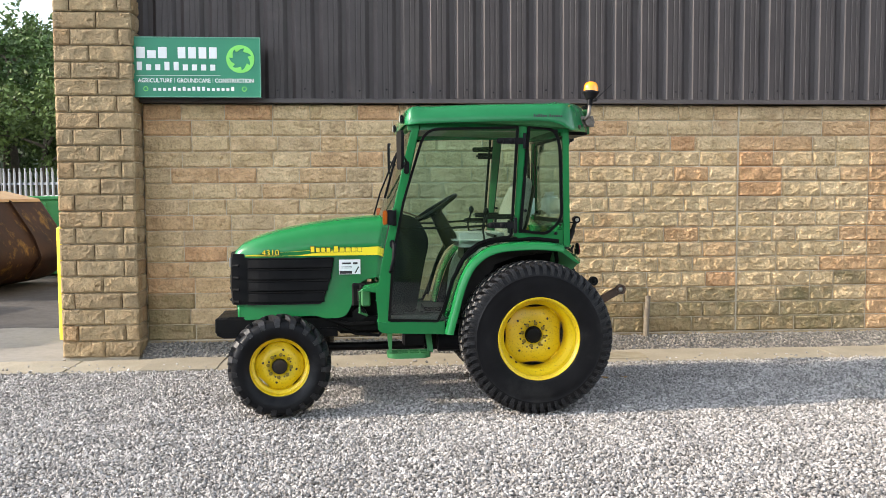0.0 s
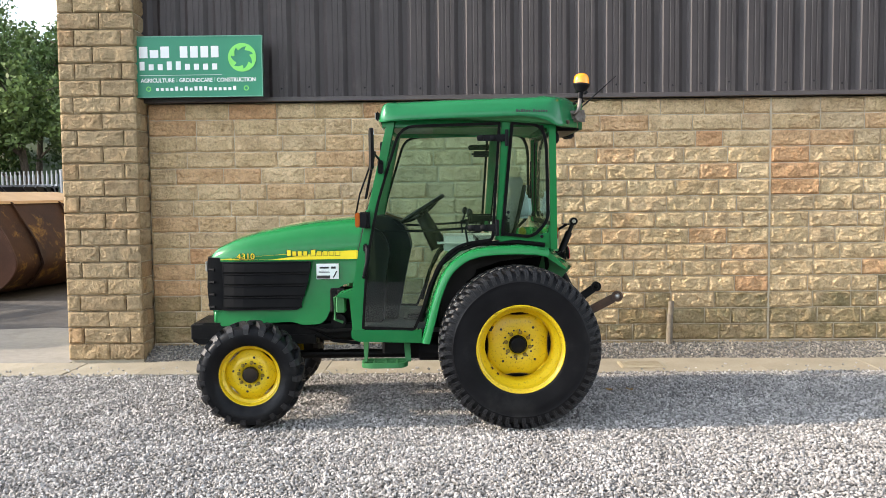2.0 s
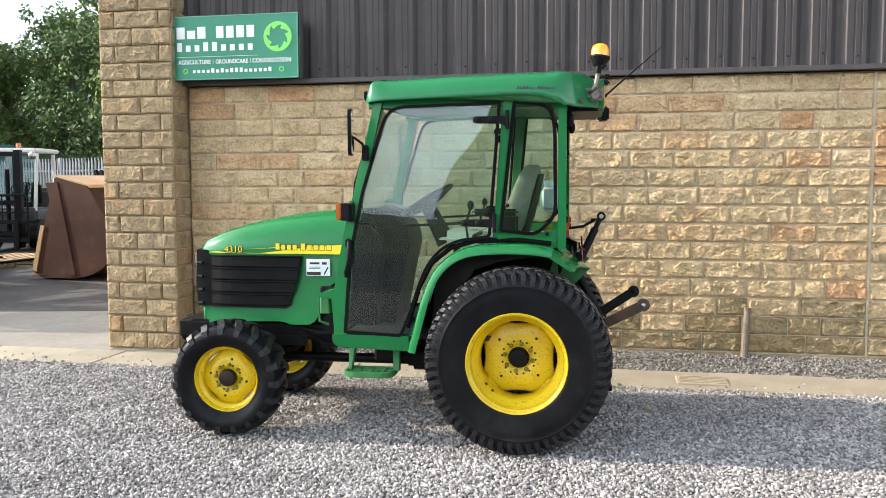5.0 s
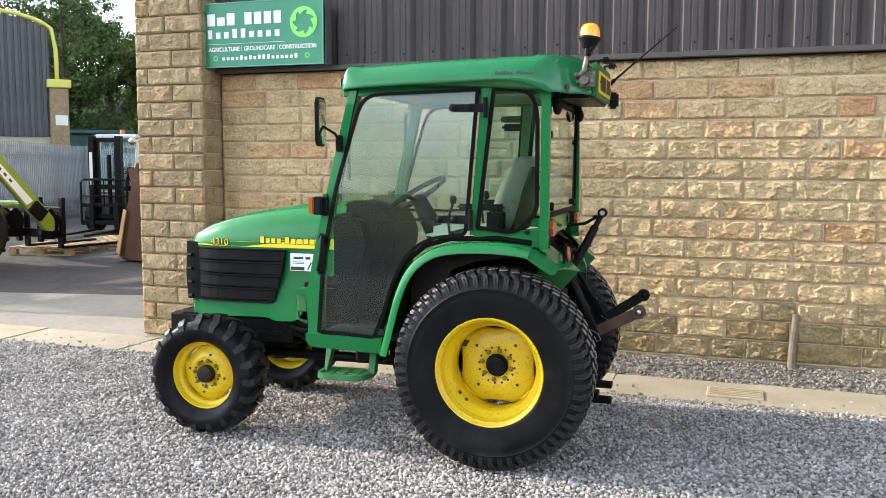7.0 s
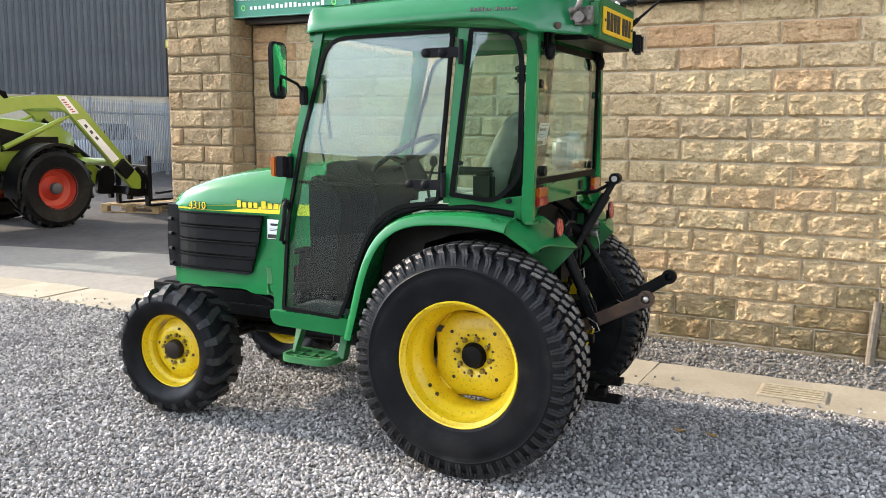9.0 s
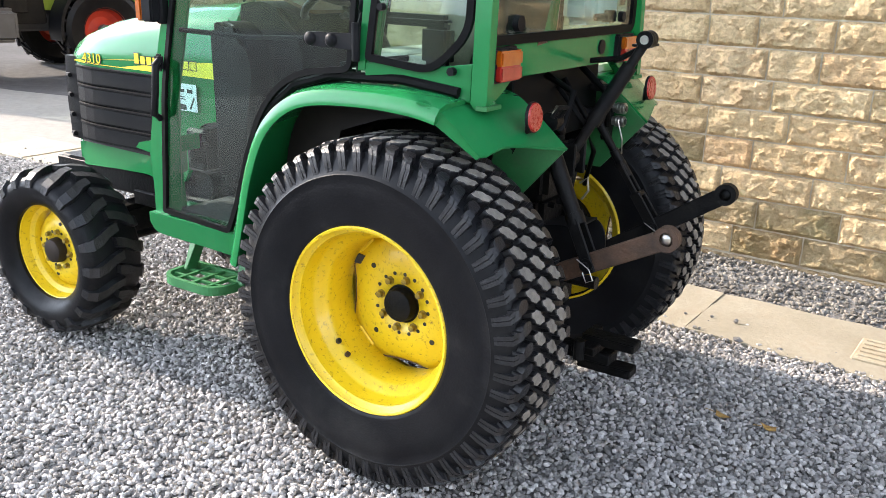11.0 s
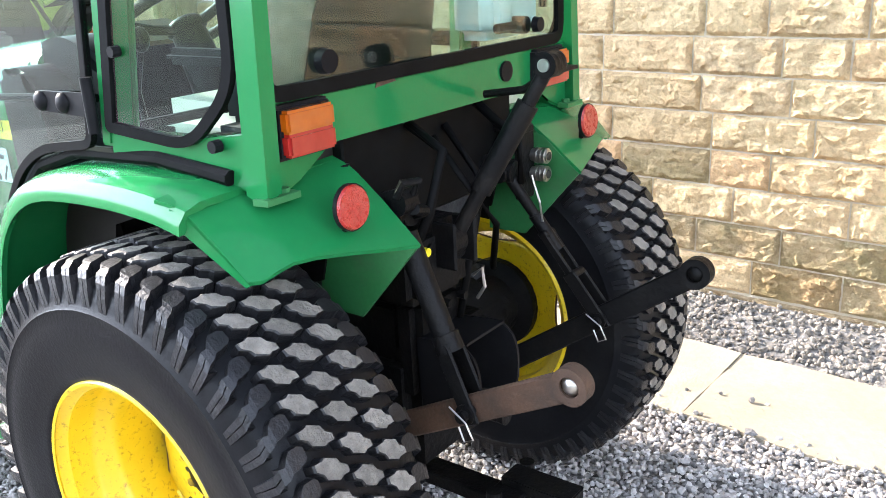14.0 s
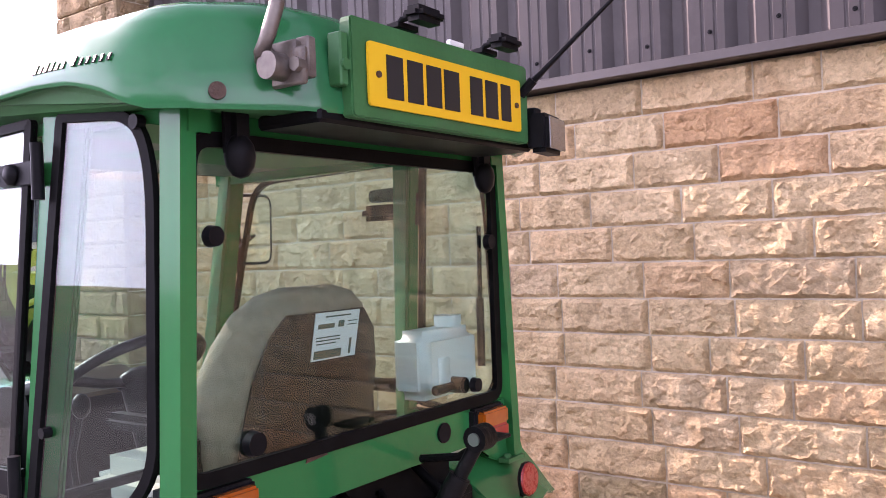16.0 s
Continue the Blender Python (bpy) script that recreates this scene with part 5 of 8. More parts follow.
# -- mudguards: an arch over the tyre, then a creased flat tail --
ARCH = [(0.605, 0.535), (0.572, 0.66), (0.520, 0.85), (0.455, 0.985), (0.36, 1.072), (0.24, 1.115), (0.05, 1.128), (-0.10, 1.122), (-0.185, 1.108)]
ARCH = smooth_line(ARCH, 5)
for s in (1, -1):
    b = bmesh.new()
    secs = []
    for i, (x, z) in enumerate(ARCH):
        a, c = Vector(ARCH[max(0, i - 1)]), Vector(ARCH[min(len(ARCH) - 1, i + 1)])
        t = (c - a).normalized()
        nx, nz = -t.y, t.x
        if nz < 0:
            nx, nz = -nx, -nz
        if i == 0:
            nx, nz = 1, 0.1
        yo = 0.655
        ring = []
        for y, dn in ((0.30, 0.0), (0.56, 0.0), (0.615, -0.002), (0.642, -0.012), (yo, -0.032), (yo, -0.052), (yo - 0.012, -0.050), (0.632, -0.026), (0.60, -0.014), (0.30, -0.012)):
            ring.append((x + nx * dn, s * y, z + nz * dn))
        secs.append(ring)
    loft(b, secs, True, True)
    mg = part("mudguard", b, M_GREEN, tractor, "green rear mudguard with creased tail", True, 35)
    b = bmesh.new()
    edge = [(-0.378, 0.300, 0.972), (-0.360, 0.375, 0.984), (-0.342, 0.445, 0.996), (-0.325, 0.505, 1.004), (-0.314, 0.545, 1.005), (-0.307, 0.575, 0.998), (-0.300, 0.600, 0.989), (-0.287, 0.622, 0.990)]
    n = len(edge)
    rows = []
    for k, (ex, ey, ez) in enumerate(edge):
        f = k / (n - 1)
        a0, a1, a2 = Vector((-0.120, 0.29 + 0.362 * f, 1.121 - 0.010 * f ** 6)), Vector((-0.212 + 0.040 * f, 0.294 + 0.346 * f, 1.100 - 0.006 * f)), Vector((ex, ey, ez))
        col = [a0, a0.lerp(a1, 0.55) + Vector((0, 0, 0.004)), a1, a1.lerp(a2, 0.12) + Vector((0, 0, 0.004)), a1.lerp(a2, 0.5) + Vector((0, 0, 0.006)), a2]
        rows.append(([b.verts.new((v.x, s * v.y, v.z)) for v in col], [b.verts.new((v.x + 0.003, s * v.y, v.z - 0.007)) for v in col]))
    for (u0, l0), (u1, l1) in zip(rows, rows[1:]):
        for i in range(5):
            b.faces.new((u0[i], u0[i + 1], u1[i + 1], u1[i]))
            b.faces.new((l0[i + 1], l0[i], l1[i], l1[i + 1]))
        b.faces.new((u0[5], l0[5], l1[5], u1[5]))
    for u0, l0 in (rows[0], rows[-1]):
        for i in range(5):
            b.faces.new((u0[i], l0[i], l0[i + 1], u0[i + 1]))
    # outer turned-down lip
    lip = [(-0.150, 0.648, 1.098), (-0.172, 0.643, 1.092), (-0.292, 0.622, 0.986)]
    A = [b.verts.new((x, s * y, z)) for x, y, z in lip]
    B = [b.verts.new((x + 0.012, s * (y - 0.002), z - 0.032 + 0.024 * (i == 2))) for i, (x, y, z) in enumerate(lip)]
    C = [b.verts.new((x, s * (y - 0.007), z)) for x, y, z in lip]
    D = [b.verts.new((x + 0.012, s * (y - 0.009), z - 0.032 + 0.024 * (i == 2))) for i, (x, y, z) in enumerate(lip)]
    for i in range(2):
        b.faces.new((A[i], A[i + 1], B[i + 1], B[i]))
        b.faces.new((C[i + 1], C[i], D[i], D[i + 1]))
        b.faces.new((B[i], B[i + 1], D[i + 1], D[i]))
    part("guard_tail", b, M_GREEN, mg, "", True, 40)
    # inner gusset below the tail
    b = bmesh.new()
    prism(b, [(-0.372, 0.966), (-0.225, 0.80), (-0.12, 0.80), (-0.12, 1.10), (-0.28, 1.05)], lambda u, v, d: (u, s * (d + (0.0 if u > -0.35 else 0.0)), v), 0.296, 0.304, 0.001)
    part("inner_gusset", b, M_GREEN_DULL, mg)
    # inside of the arch: black liner against the cab
    b = bmesh.new()
    prism(b, [(x - 0.012, z - 0.014) for x, z in ARCH[1:]] + [(-0.13, 0.86), (0.10, 0.80), (0.30, 0.70), (0.36, 0.50), (0.55, 0.50)], lambda u, v, d: (u, s * d, v), 0.29, 0.31)
    part("wheel_arch_liner", b, M_SEAL, mg, "black inner wheel arch")
    # rubber strip between guard and cab
    b = bmesh.new()
    tube(b, [(0.61, s * 0.575, 0.66), (0.545, s * 0.572, 0.88), (0.475, s * 0.570, 1.015), (0.37, s * 0.565, 1.10), (0.24, s * 0.56, 1.138), (0.0, s * 0.548, 1.145), (-0.17, s * 0.535, 1.125)], 0.014, 8)
    part("guard_seal", b, M_SEAL, mg)
    b = bmesh.new()
    prism(b, [(-0.225, 0.46), (-0.255, 0.46), (-0.255, 0.535), (-0.225, 0.54)], lambda u, v, d: (u, s * v, d), 1.085, 1.096)
    cyl(b, (-0.238, s * 0.48, 1.09), (-0.238, s * 0.48, 1.104), 0.009, seg=6)
    part("post_foot", b, M_GREEN_DULL, mg)
    rf_ = thing("reflector", "", "")
    rf_.parent = tractor
    b = bmesh.new()
    d0 = Vector((-1, 0, 0.08)).normalized()
    p0 = Vector((-0.326, s * 0.420, 1.066))
    cyl(b, p0, p0 + d0 * 0.008, 0.041, seg=32)
    part("backing", b, M_PLASTIC, rf_)
    b = bmesh.new()
    cyl(b, p0 + d0 * 0.008, p0 + d0 * 0.013, 0.039, 0.036, 32)
    part("red_disc", b, M_REFL, rf_, "round red reflector")
    b = bmesh.new()
    box(b, (-0.316, s * 0.42, 1.045), (0.012, 0.02, 0.045), 0.003)
    part("bracket", b, M_IRON, rf_)

# -- roof shell: one moulding, wrapped round the back as an air duct --
ROOF_PLAN = [(-0.428, 0.0), (-0.428, 0.20), (-0.424, 0.30), (-0.405, 0.365), (-0.372, 0.415), (-0.330, 0.470), (-0.285, 0.530), (-0.235, 0.570), (-0.17, 0.589), (-0.05, 0.598), (0.2, 0.600), (0.45, 0.600), (0.70, 0.590), (0.79, 0.578), (0.832, 0.548), (0.852, 0.48), (0.858, 0.25), (0.858, 0.0)]
half_plan = [(u, v) for u, v, _ in smooth_line([(u, v, 0) for u, v in ROOF_PLAN], 4)]
plan = half_plan + [(u, -v) for u, v in half_plan[-2:0:-1]]


def along(x, table):
    return float(np.interp(x, [k for k, _ in table], [v for _, v in table]))


ROOF_LOW = [(-0.44, 1.856), (-0.25, 1.858), (-0.22, 1.868), (-0.17, 1.892), (-0.10, 1.911), (0.0, 1.917), (0.15, 1.913), (0.40, 1.907), (0.70, 1.897), (0.82, 1.890), (0.88, 1.893)]
ROOF_TOP = [(-0.44, 2.040), (-0.36, 2.050), (-0.28, 2.044), (-0.2, 2.043), (0.0, 2.040), (0.40, 2.030), (0.70, 2.018), (0.82, 2.012), (0.88, 2.006)]
ROOF_LEAN = [(-0.30, 0.6), (-0.14, 1.0), (0.72, 1.0), (0.83, 0.4)]


def roof_ring(inset, h, lift=0.0):
    ring, n = [], len(plan)
    for i, (u, v) in enumerate(plan):
        t = (Vector(plan[(i + 1) % n]) - Vector(plan[i - 1])).normalized()
        d = inset * along(u, ROOF_LEAN)
        x, y = u - t.y * d, v + t.x * d
        lo_, hi_ = along(u, ROOF_LOW), along(u, ROOF_TOP)
        ring.append((x, y, lo_ + (hi_ - lo_) * h + lift))
    return ring


b = bmesh.new()
rings = [roof_ring(-d, h, k) for d, h, k in ((0.030, 0.03, 0), (0.004, 0.0, 0), (0.0, 0.06, 0), (0.014, 0.34, 0), (0.030, 0.58, 0), (0.048, 0.77, 0), (0.070, 0.90, 0), (0.105, 0.975, 0), (0.15, 1.0, 0.001), (0.20, 1.0, 0.004), (0.26, 1.0, 0.008))]
loft(b, rings, False, True)
b.verts.ensure_lookup_table()
cap = b.faces.new(b.verts[-len(plan):])
bmesh.ops.triangulate(b, faces=[cap])
roof_shell = part("cab_roof", b, M_GREEN_ROOF, tractor, "glossy moulded green cab roof", True, 60)
b = bmesh.new()
prism(b, [(u * 0.97 - 0.008, v * 0.96) for u, v in plan], lambda u, v, d: (u, v, d + along(u, ROOF_LOW)), 0.004, 0.012)
part("roof_underside", b, M_GREEN_DULL, roof_shell)
b = bmesh.new()
box(b, (-0.34, 0, 1.853), (0.15, 0.70, 0.025), 0.006)
part("duct_grille", b, M_PLASTIC, roof_shell)
# cab maker's name as small upright bars on both sides
for s in (1, -1):
    for x0 in (0.012, -0.094):
        for k in range(6):
            b = bmesh.new()
            xc = x0 - 0.0155 * k - 0.006
            yc = along(xc, sorted(half_plan[:50]))
            hh = 0.018 if k == 0 or (x0 > 0 and k in (2, 3)) else 0.013
            zc = 1.941 + hh / 2
            hk = (zc - along(xc, ROOF_LOW)) / (along(xc, ROOF_TOP) - along(xc, ROOF_LOW))
            yc -= along(hk, [(0.06, 0.0), (0.34, 0.014), (0.58, 0.030)]) * along(xc, ROOF_LEAN)
            box(b, (xc, s * (yc + 0.0006), zc), (0.0105, 0.0022, hh), 0, Matrix.Rotation(s * along(xc, [(-0.22, -0.25), (-0.05, -0.03), (0.1, 0.0)]), 3, "Z") @ Matrix.Rotation(s * 0.42, 3, "X"))
            part("print_bar", b, M_INK, roof_shell)
b = bmesh.new()
cyl(b, (-0.318, 0.478, 1.885), (-0.328, 0.486, 1.885), 0.014, seg=16)
part("drain_plug", b, M_RUSTIRON, roof_shell, "small dark red plug")
# number plate carrier: plate with plain bars
pl = thing("number_plate", "", "")
pl.parent = tractor
b = bmesh.new()
prism(b, rounded([(0.300, 1.850), (-0.285, 1.850), (-0.285, 2.02), (0.300, 2.02)], 0.01, 3), lambda u, v, d: (-0.438 - d, u, v), -0.02, 0.006, 0.003)
part("carrier", b, M_GREEN_DULL, pl, "dark green plate carrier")
b = bmesh.new()
prism(b, rounded([(0.264, 1.872), (-0.242, 1.872), (-0.242, 1.982), (0.264, 1.982)], 0.008, 3), lambda u, v, d: (-0.446 - d, u, v), 0.0, 0.005)
part("plate", b, M_PLATE, pl, "yellow plate with plain black bars")
for y0, w in ((0.194, 0.046), (0.135, 0.046), (0.077, 0.046), (0.019, 0.050), (-0.067, 0.044), (-0.124, 0.046), (-0.180, 0.038)):
    b = bmesh.new()
    box(b, (-0.4518, y0, 1.927), (0.0015, w, 0.076), 0.0)
    part("print_bar", b, M_INK, pl)
for y in (0.240, -0.222):
    b = bmesh.new()
    cyl(b, (-0.451, y, 1.927), (-0.455, y, 1.927), 0.006, seg=10)
    part("plate_screw", b, M_RUSTIRON, pl)
for y in (0.12, -0.16):
    b = bmesh.new()
    box(b, (-0.415, y, 2.035), (0.03, 0.06, 0.012), 0.002)
    tube(b, [(-0.40, y + 0.02, 2.02), (-0.43, y + 0.02, 2.045), (-0.47, y + 0.0, 2.052)], 0.006)
    box(b, (-0.465, y, 2.048), (0.045, 0.085, 0.028), 0.010, seg=2)
    part("plate_lamp", b, M_PLASTIC, pl, "small black plate lamp", True, 40)
b = bmesh.new()
box(b, (-0.43, -0.03, 2.028), (0.01, 0.05, 0.012), 0.002)
part("badge", b, M_WHITE, pl, "small white badge")
b = bmesh.new()
box(b, (-0.425, 0.312, 1.945), (0.03, 0.02, 0.09), 0.003)
cyl(b, (-0.44, 0.312, 1.935), (-0.445, 0.312, 1.935), 0.01, seg=10)
part("side_bracket", b, M_GREEN_DULL, pl)
# rear work lamp under the roof corner
b = bmesh.new()
wl_r = Matrix.Rotation(0.18, 3, "Z")
box(b, (-0.455, -0.345, 1.874), (0.05, 0.125, 0.086), 0.010, wl_r, 2)
box(b, (-0.43, -0.33, 1.92), (0.03, 0.03, 0.03), 0.003)
wk = part("work_lamp", b, M_PLASTIC, tractor, "black rear work lamp", True, 40)
b = bmesh.new()
box(b, (-0.4805, -0.3496, 1.874), (0.004, 0.110, 0.070), 0.0015, wl_r)
part("lens", b, material("lamp_glass", (0.07, 0.07, 0.07), (0.13, 0.13, 0.125), 200, 0.15, coat=0.6), wk, "clear ribbed lamp lens")
for s in (1, -1):
    b = bmesh.new()
    box(b, (0.862, s * 0.43, 1.935), (0.024, 0.085, 0.055), 0.008, seg=2)
    fl = part("front_lamp", b, M_PLASTIC, tractor, "front work lamp on the roof edge", True, 40)
    b = bmesh.new()
    box(b, (0.875, s * 0.43, 1.935), (0.005, 0.072, 0.043), 0.002)
    part("lens", b, M_STEEL, fl)
# aerial
b = bmesh.new()
cyl(b, (-0.44, -0.262, 1.955), (-0.47, -0.268, 1.985), 0.011, seg=10)
tube(b, [(-0.465, -0.268, 1.98), (-0.60, -0.30, 2.10), (-0.80, -0.345, 2.275)], [0.007, 0.005, 0.003], 8)
part("aerial", b, M_PLASTIC, tractor, "thin black whip aerial")
# beacon on a bent tube
be = thing("beacon", "", "")
be.parent = tractor
be.matrix_local = pose(-0.062, -0.088, -0.010)
b = bmesh.new()
box(b, (-0.345, 0.495, 1.93), (0.075, 0.012, 0.060), 0.004)
cyl(b, (-0.335, 0.495, 1.93), (-0.335, 0.535, 1.93), 0.022, seg=18)
cyl(b, (-0.372, 0.495, 1.93), (-0.372, 0.512, 1.93), 0.012, seg=6)
box(b, (-0.335, 0.485, 1.945), (0.06, 0.035, 0.055), 0.004)
box(b, (-0.365, 0.478, 1.945), (0.03, 0.02, 0.065), 0.003)
cyl(b, (-0.300, 0.500, 1.945), (-0.300, 0.512, 1.945), 0.026, seg=18)
part("bracket", b, M_CLAMP, be, "rust-flecked bright steel bracket", True, 40)
b = bmesh.new()
tube(b, [(-0.302, 0.512, 1.945), (-0.318, 0.528, 1.952), (-0.335, 0.528, 1.98), (-0.343, 0.518, 2.02), (-0.350, 0.510, 2.07)], 0.0125, 12)
part("stem", b, M_CLAMP, be, "bent bright tube", True)
b = bmesh.new()
cyl(b, (-0.346, 0.512, 2.045), (-0.352, 0.508, 2.085), 0.018, seg=16)
cyl(b, (-0.352, 0.508, 2.085), (-0.356, 0.504, 2.125), 0.030, 0.052, 24)
cyl(b, (-0.356, 0.504, 2.125), (-0.357, 0.503, 2.135), 0.055, 0.055, 24)
cyl(b, (-0.37, 0.54, 2.075), (-0.38, 0.56, 2.08), 0.010, seg=10)
part("base", b, M_PLASTIC, be, "", True, 40)
b = bmesh.new()
bx = Vector((-0.357, 0.503, 2.135))
rings = []
for r, z in ((0.049, 0), (0.0485, 0.025), (0.045, 0.045), (0.036, 0.060), (0.02, 0.068)):
    rings.append([tuple(bx + Vector((r * math.cos(k * math.tau / 28), r * math.sin(k * math.tau / 28), z))) for k in range(28)])
loft(b, rings, True, True)
part("lens", b, M_BEACON, be, "lit amber beacon dome", True, 60)

# -- mirrors, front indicators --
for s in (1, -1):
    mi = thing("wing_mirror", "", "")
    mi.parent = tractor
    b = bmesh.new()
    tube(b, [(0.842, s * 0.56, 1.625), (0.850, s * 0.60, 1.665), (0.872, s * 0.66, 1.690), (0.885, s * 0.69, 1.70)], 0.007, 8)
    box(b, (0.842, s * 0.562, 1.615), (0.035, 0.03, 0.085), 0.006, seg=2)
    part("arm", b, M_PLASTIC, mi, "", True, 40)
    b = bmesh.new()
    rot = Matrix.Rotation(s * math.radians(9), 3, "Z")
    ctr = Vector((0.888, s * 0.690, 1.72))
    MO = rounded([(-0.066, -0.122), (0.066, -0.122), (0.072, 0.122), (-0.072, 0.122)], 0.032, 5)
    mf = lambda u, v, d: ctr + rot @ Vector((-d, u, v))
    prism(b, MO, mf, -0.010, 0.008, 0.004)
    part("shell", b, M_PLASTIC, mi, "black mirror shell", True, 40)
    b = bmesh.new()
    MI = [(u * 0.87, v * 0.92) for u, v in MO]
    prism(b, MI, mf, 0.0085, 0.0100)
    part("mirror_glass", b, M_MIRROR, mi, "mirror glass")
    ind = thing("front_indicator", "", "")
    ind.parent = tractor
    b = bmesh.new()
    box(b, (0.950, s * 0.585, 1.293), (0.05, 0.05, 0.095), 0.006, seg=2)
    box(b, (0.925, s * 0.56, 1.29), (0.03, 0.04, 0.10), 0.004)
    part("lamp_body", b, M_PLASTIC, ind, "", True, 40)
    b = bmesh.new()
    box(b, (0.985, s * 0.585, 1.293), (0.03, 0.056, 0.09), 0.006, seg=2)
    part("amber_lens", b, M_LENS_A, ind, "amber front indicator lens")
    b = bmesh.new()
    box(b, (0.925, s * 0.545, 1.30), (0.02, 0.05, 0.11), 0.004)
    part("lamp_bracket", b, M_GREEN, ind)

# -- step --
for s in (1, -1):
    st = thing("step", "", "")
    st.parent = tractor
    for x in (0.955, 0.70):
        b = bmesh.new()
        prism(b, [(x + 0.02, 0.545), (x - 0.02, 0.545), (x - 0.03 + 0.02 * (x > 0.8), 0.40), (x + 0.005, 0.40)], lambda u, v, d: (u, s * (0.40 + d + (0.545 - v) * 0.5), v), 0.0, 0.05, 0.002)
        part("hanger", b, M_GREEN_DULL, st)
    b = bmesh.new()
    SO = rounded([(0.975, 0.44), (0.690, 0.44), (0.690, 0.565), (0.73, 0.62), (0.93, 0.62), (0.975, 0.585)], [0.01, 0.01, 0.04, 0.04, 0.04, 0.03], 4)
    band(b, SO, lambda u, v, d: (u, s * v, d), 0.014, 0.378, 0.408)
    for x in (0.76, 0.83, 0.90):
        box(b, (x, s * 0.53, 0.398), (0.012, 0.17, 0.010))
    box(b, (0.83, s * 0.50, 0.396), (0.27, 0.012, 0.010))
    box(b, (0.83, s * 0.56, 0.396), (0.27, 0.012, 0.010))
    part("tread_grid", b, M_GREEN_DULL, st, "green open grid step")

# -- three-point linkage --
for s in (1, -1):
    xe, ye, ze = -0.662, s * 0.303, 0.765
    ll = thing("lower_link", "", "")
    ll.parent = tractor
    b = bmesh.new()
    a0, a1 = Vector((-0.10, s * 0.24, 0.40)), Vector((xe, ye, ze))
    if s > 0:
        a1 = Vector((-0.676, 0.285, 0.768))
    else:
        a1 = Vector((-0.655, -0.318, 0.768))
    if s > 0:
        a0 = Vector((-0.10, 0.24, 0.46))
    d = (a1 - a0).normalized()
    upv = Vector((0, 1, 0)).cross(d).normalized()
    m3 = Matrix((d, Vector((0, 1, 0)), upv)).transposed()
    ln = (a1 - a0).length
    box(b, (a0 + a1) / 2 - d * 0.013, (ln - 0.026, 0.016, 0.056), 0.004, m3)
    part("arm", b, M_RUSTIRON if s > 0 else M_IRON, ll, "rusty flat steel arm" if s > 0 else "black flat steel arm")
    b = bmesh.new()
    n = 24
    O0, I0, O1, I1 = [], [], [], []
    for k in range(n):
        a = k * math.tau / n
        ca, sa = math.cos(a), math.sin(a)
        for L_, r, yy in ((O0, 0.035, -0.015), (I0, 0.019, -0.015), (O1, 0.035, 0.015), (I1, 0.019, 0.015)):
            L_.append(b.verts.new(a1 + d * (ca * r) + upv * (sa * r) + Vector((0, yy, 0))))
    for k in range(n):
        j = (k + 1) % n
        b.faces.new((O0[k], O0[j], I0[j], I0[k]))
        b.faces.new((O1[j], O1[k], I1[k], I1[j]))
        b.faces.new((O0[j], O0[k], O1[k], O1[j]))
        b.faces.new((I0[k], I0[j], I1[j], I1[k]))
    part("eye", b, M_RUSTIRON if s > 0 else M_IRON, ll, "", True, 40)
    b = bmesh.new()
    ball(b, a1, 0.0192, (1, 0.9, 1), 16)
    part("ball_end", b, M_STEEL if s > 0 else M_IRON, ll, "worn ball end", True)
    # lift rod
    lr = thing("lift_rod", "", "")
    lr.parent = tractor
    p = a0 + d * (ln * 0.62)
    q = Vector((-0.245, s * 0.185, 0.985))
    b = bmesh.new()
    if s > 0:
        q = Vector((-0.300, 0.250, 0.965))
    e = (q - p).normalized()
    side = Vector((0, 1, 0))
    fw_ = side.cross(e).normalized()
    rm = Matrix((fw_, side, e)).transposed()
    if s > 0:
        cyl(b, p + e * 0.135, q, 0.0225, 0.0255, 18)
        cyl(b, p + e * 0.115, p + e * 0.150, 0.0275, 0.0275, 18)
    else:
        cyl(b, p + e * 0.26, q, 0.0115, 0.015, 14)
        cyl(b, p + e * 0.20, p + e * 0.30, 0.016, 0.016, 14)
    part("rod", b, M_IRON, lr, "", True, 40)
    b = bmesh.new()
    for yy in (-0.021, 0.021):
        box(b, p + e * 0.052 + side * yy, (0.036, 0.008, 0.155), 0.003, rm)
    box(b, p + e * 0.128, (0.036, 0.050, 0.018), 0.004, rm)
    if s < 0:
        for yy in (-0.017, 0.017):
            box(b, p + e * 0.185 + side * yy, (0.020, 0.009, 0.12), 0.003, rm)
        box(b, p + e * 0.245, (0.024, 0.044, 0.02), 0.004, rm)
    cyl(b, p + Vector((0, -0.042, 0)), p + Vector((0, 0.046, 0)), 0.012, seg=12)
    cyl(b, p + Vector((0, 0.026, 0)), p + Vector((0, 0.032, 0)), 0.020, seg=16)
    part("clevis", b, M_IRON, lr)
    b = bmesh.new()
    pp = p + Vector((0, s * 0.05 if s > 0 else 0.05, 0))
    tube(b, [pp + Vector((0.02, 0, 0.02)), pp + Vector((-0.02, 0.005, 0.0)), pp + Vector((-0.035, 0.005, -0.03)), pp + Vector((-0.015, 0.005, -0.04)), pp + Vector((0.0, 0.0, -0.015))], 0.0019, 6)
    part("linch_pin", b, M_STEEL, lr, "bright wire linch pin")
    b = bmesh.new()
    cyl(b, (-0.10, s * 0.17, 1.0), (-0.27, s * 0.185, 0.985), 0.032, 0.026, 14)
    cyl(b, (-0.245, s * 0.15, 0.985), (-0.245, s * 0.22, 0.985), 0.022, seg=14)
    part("lift_arm", b, M_IRON, lr, "", True, 40)
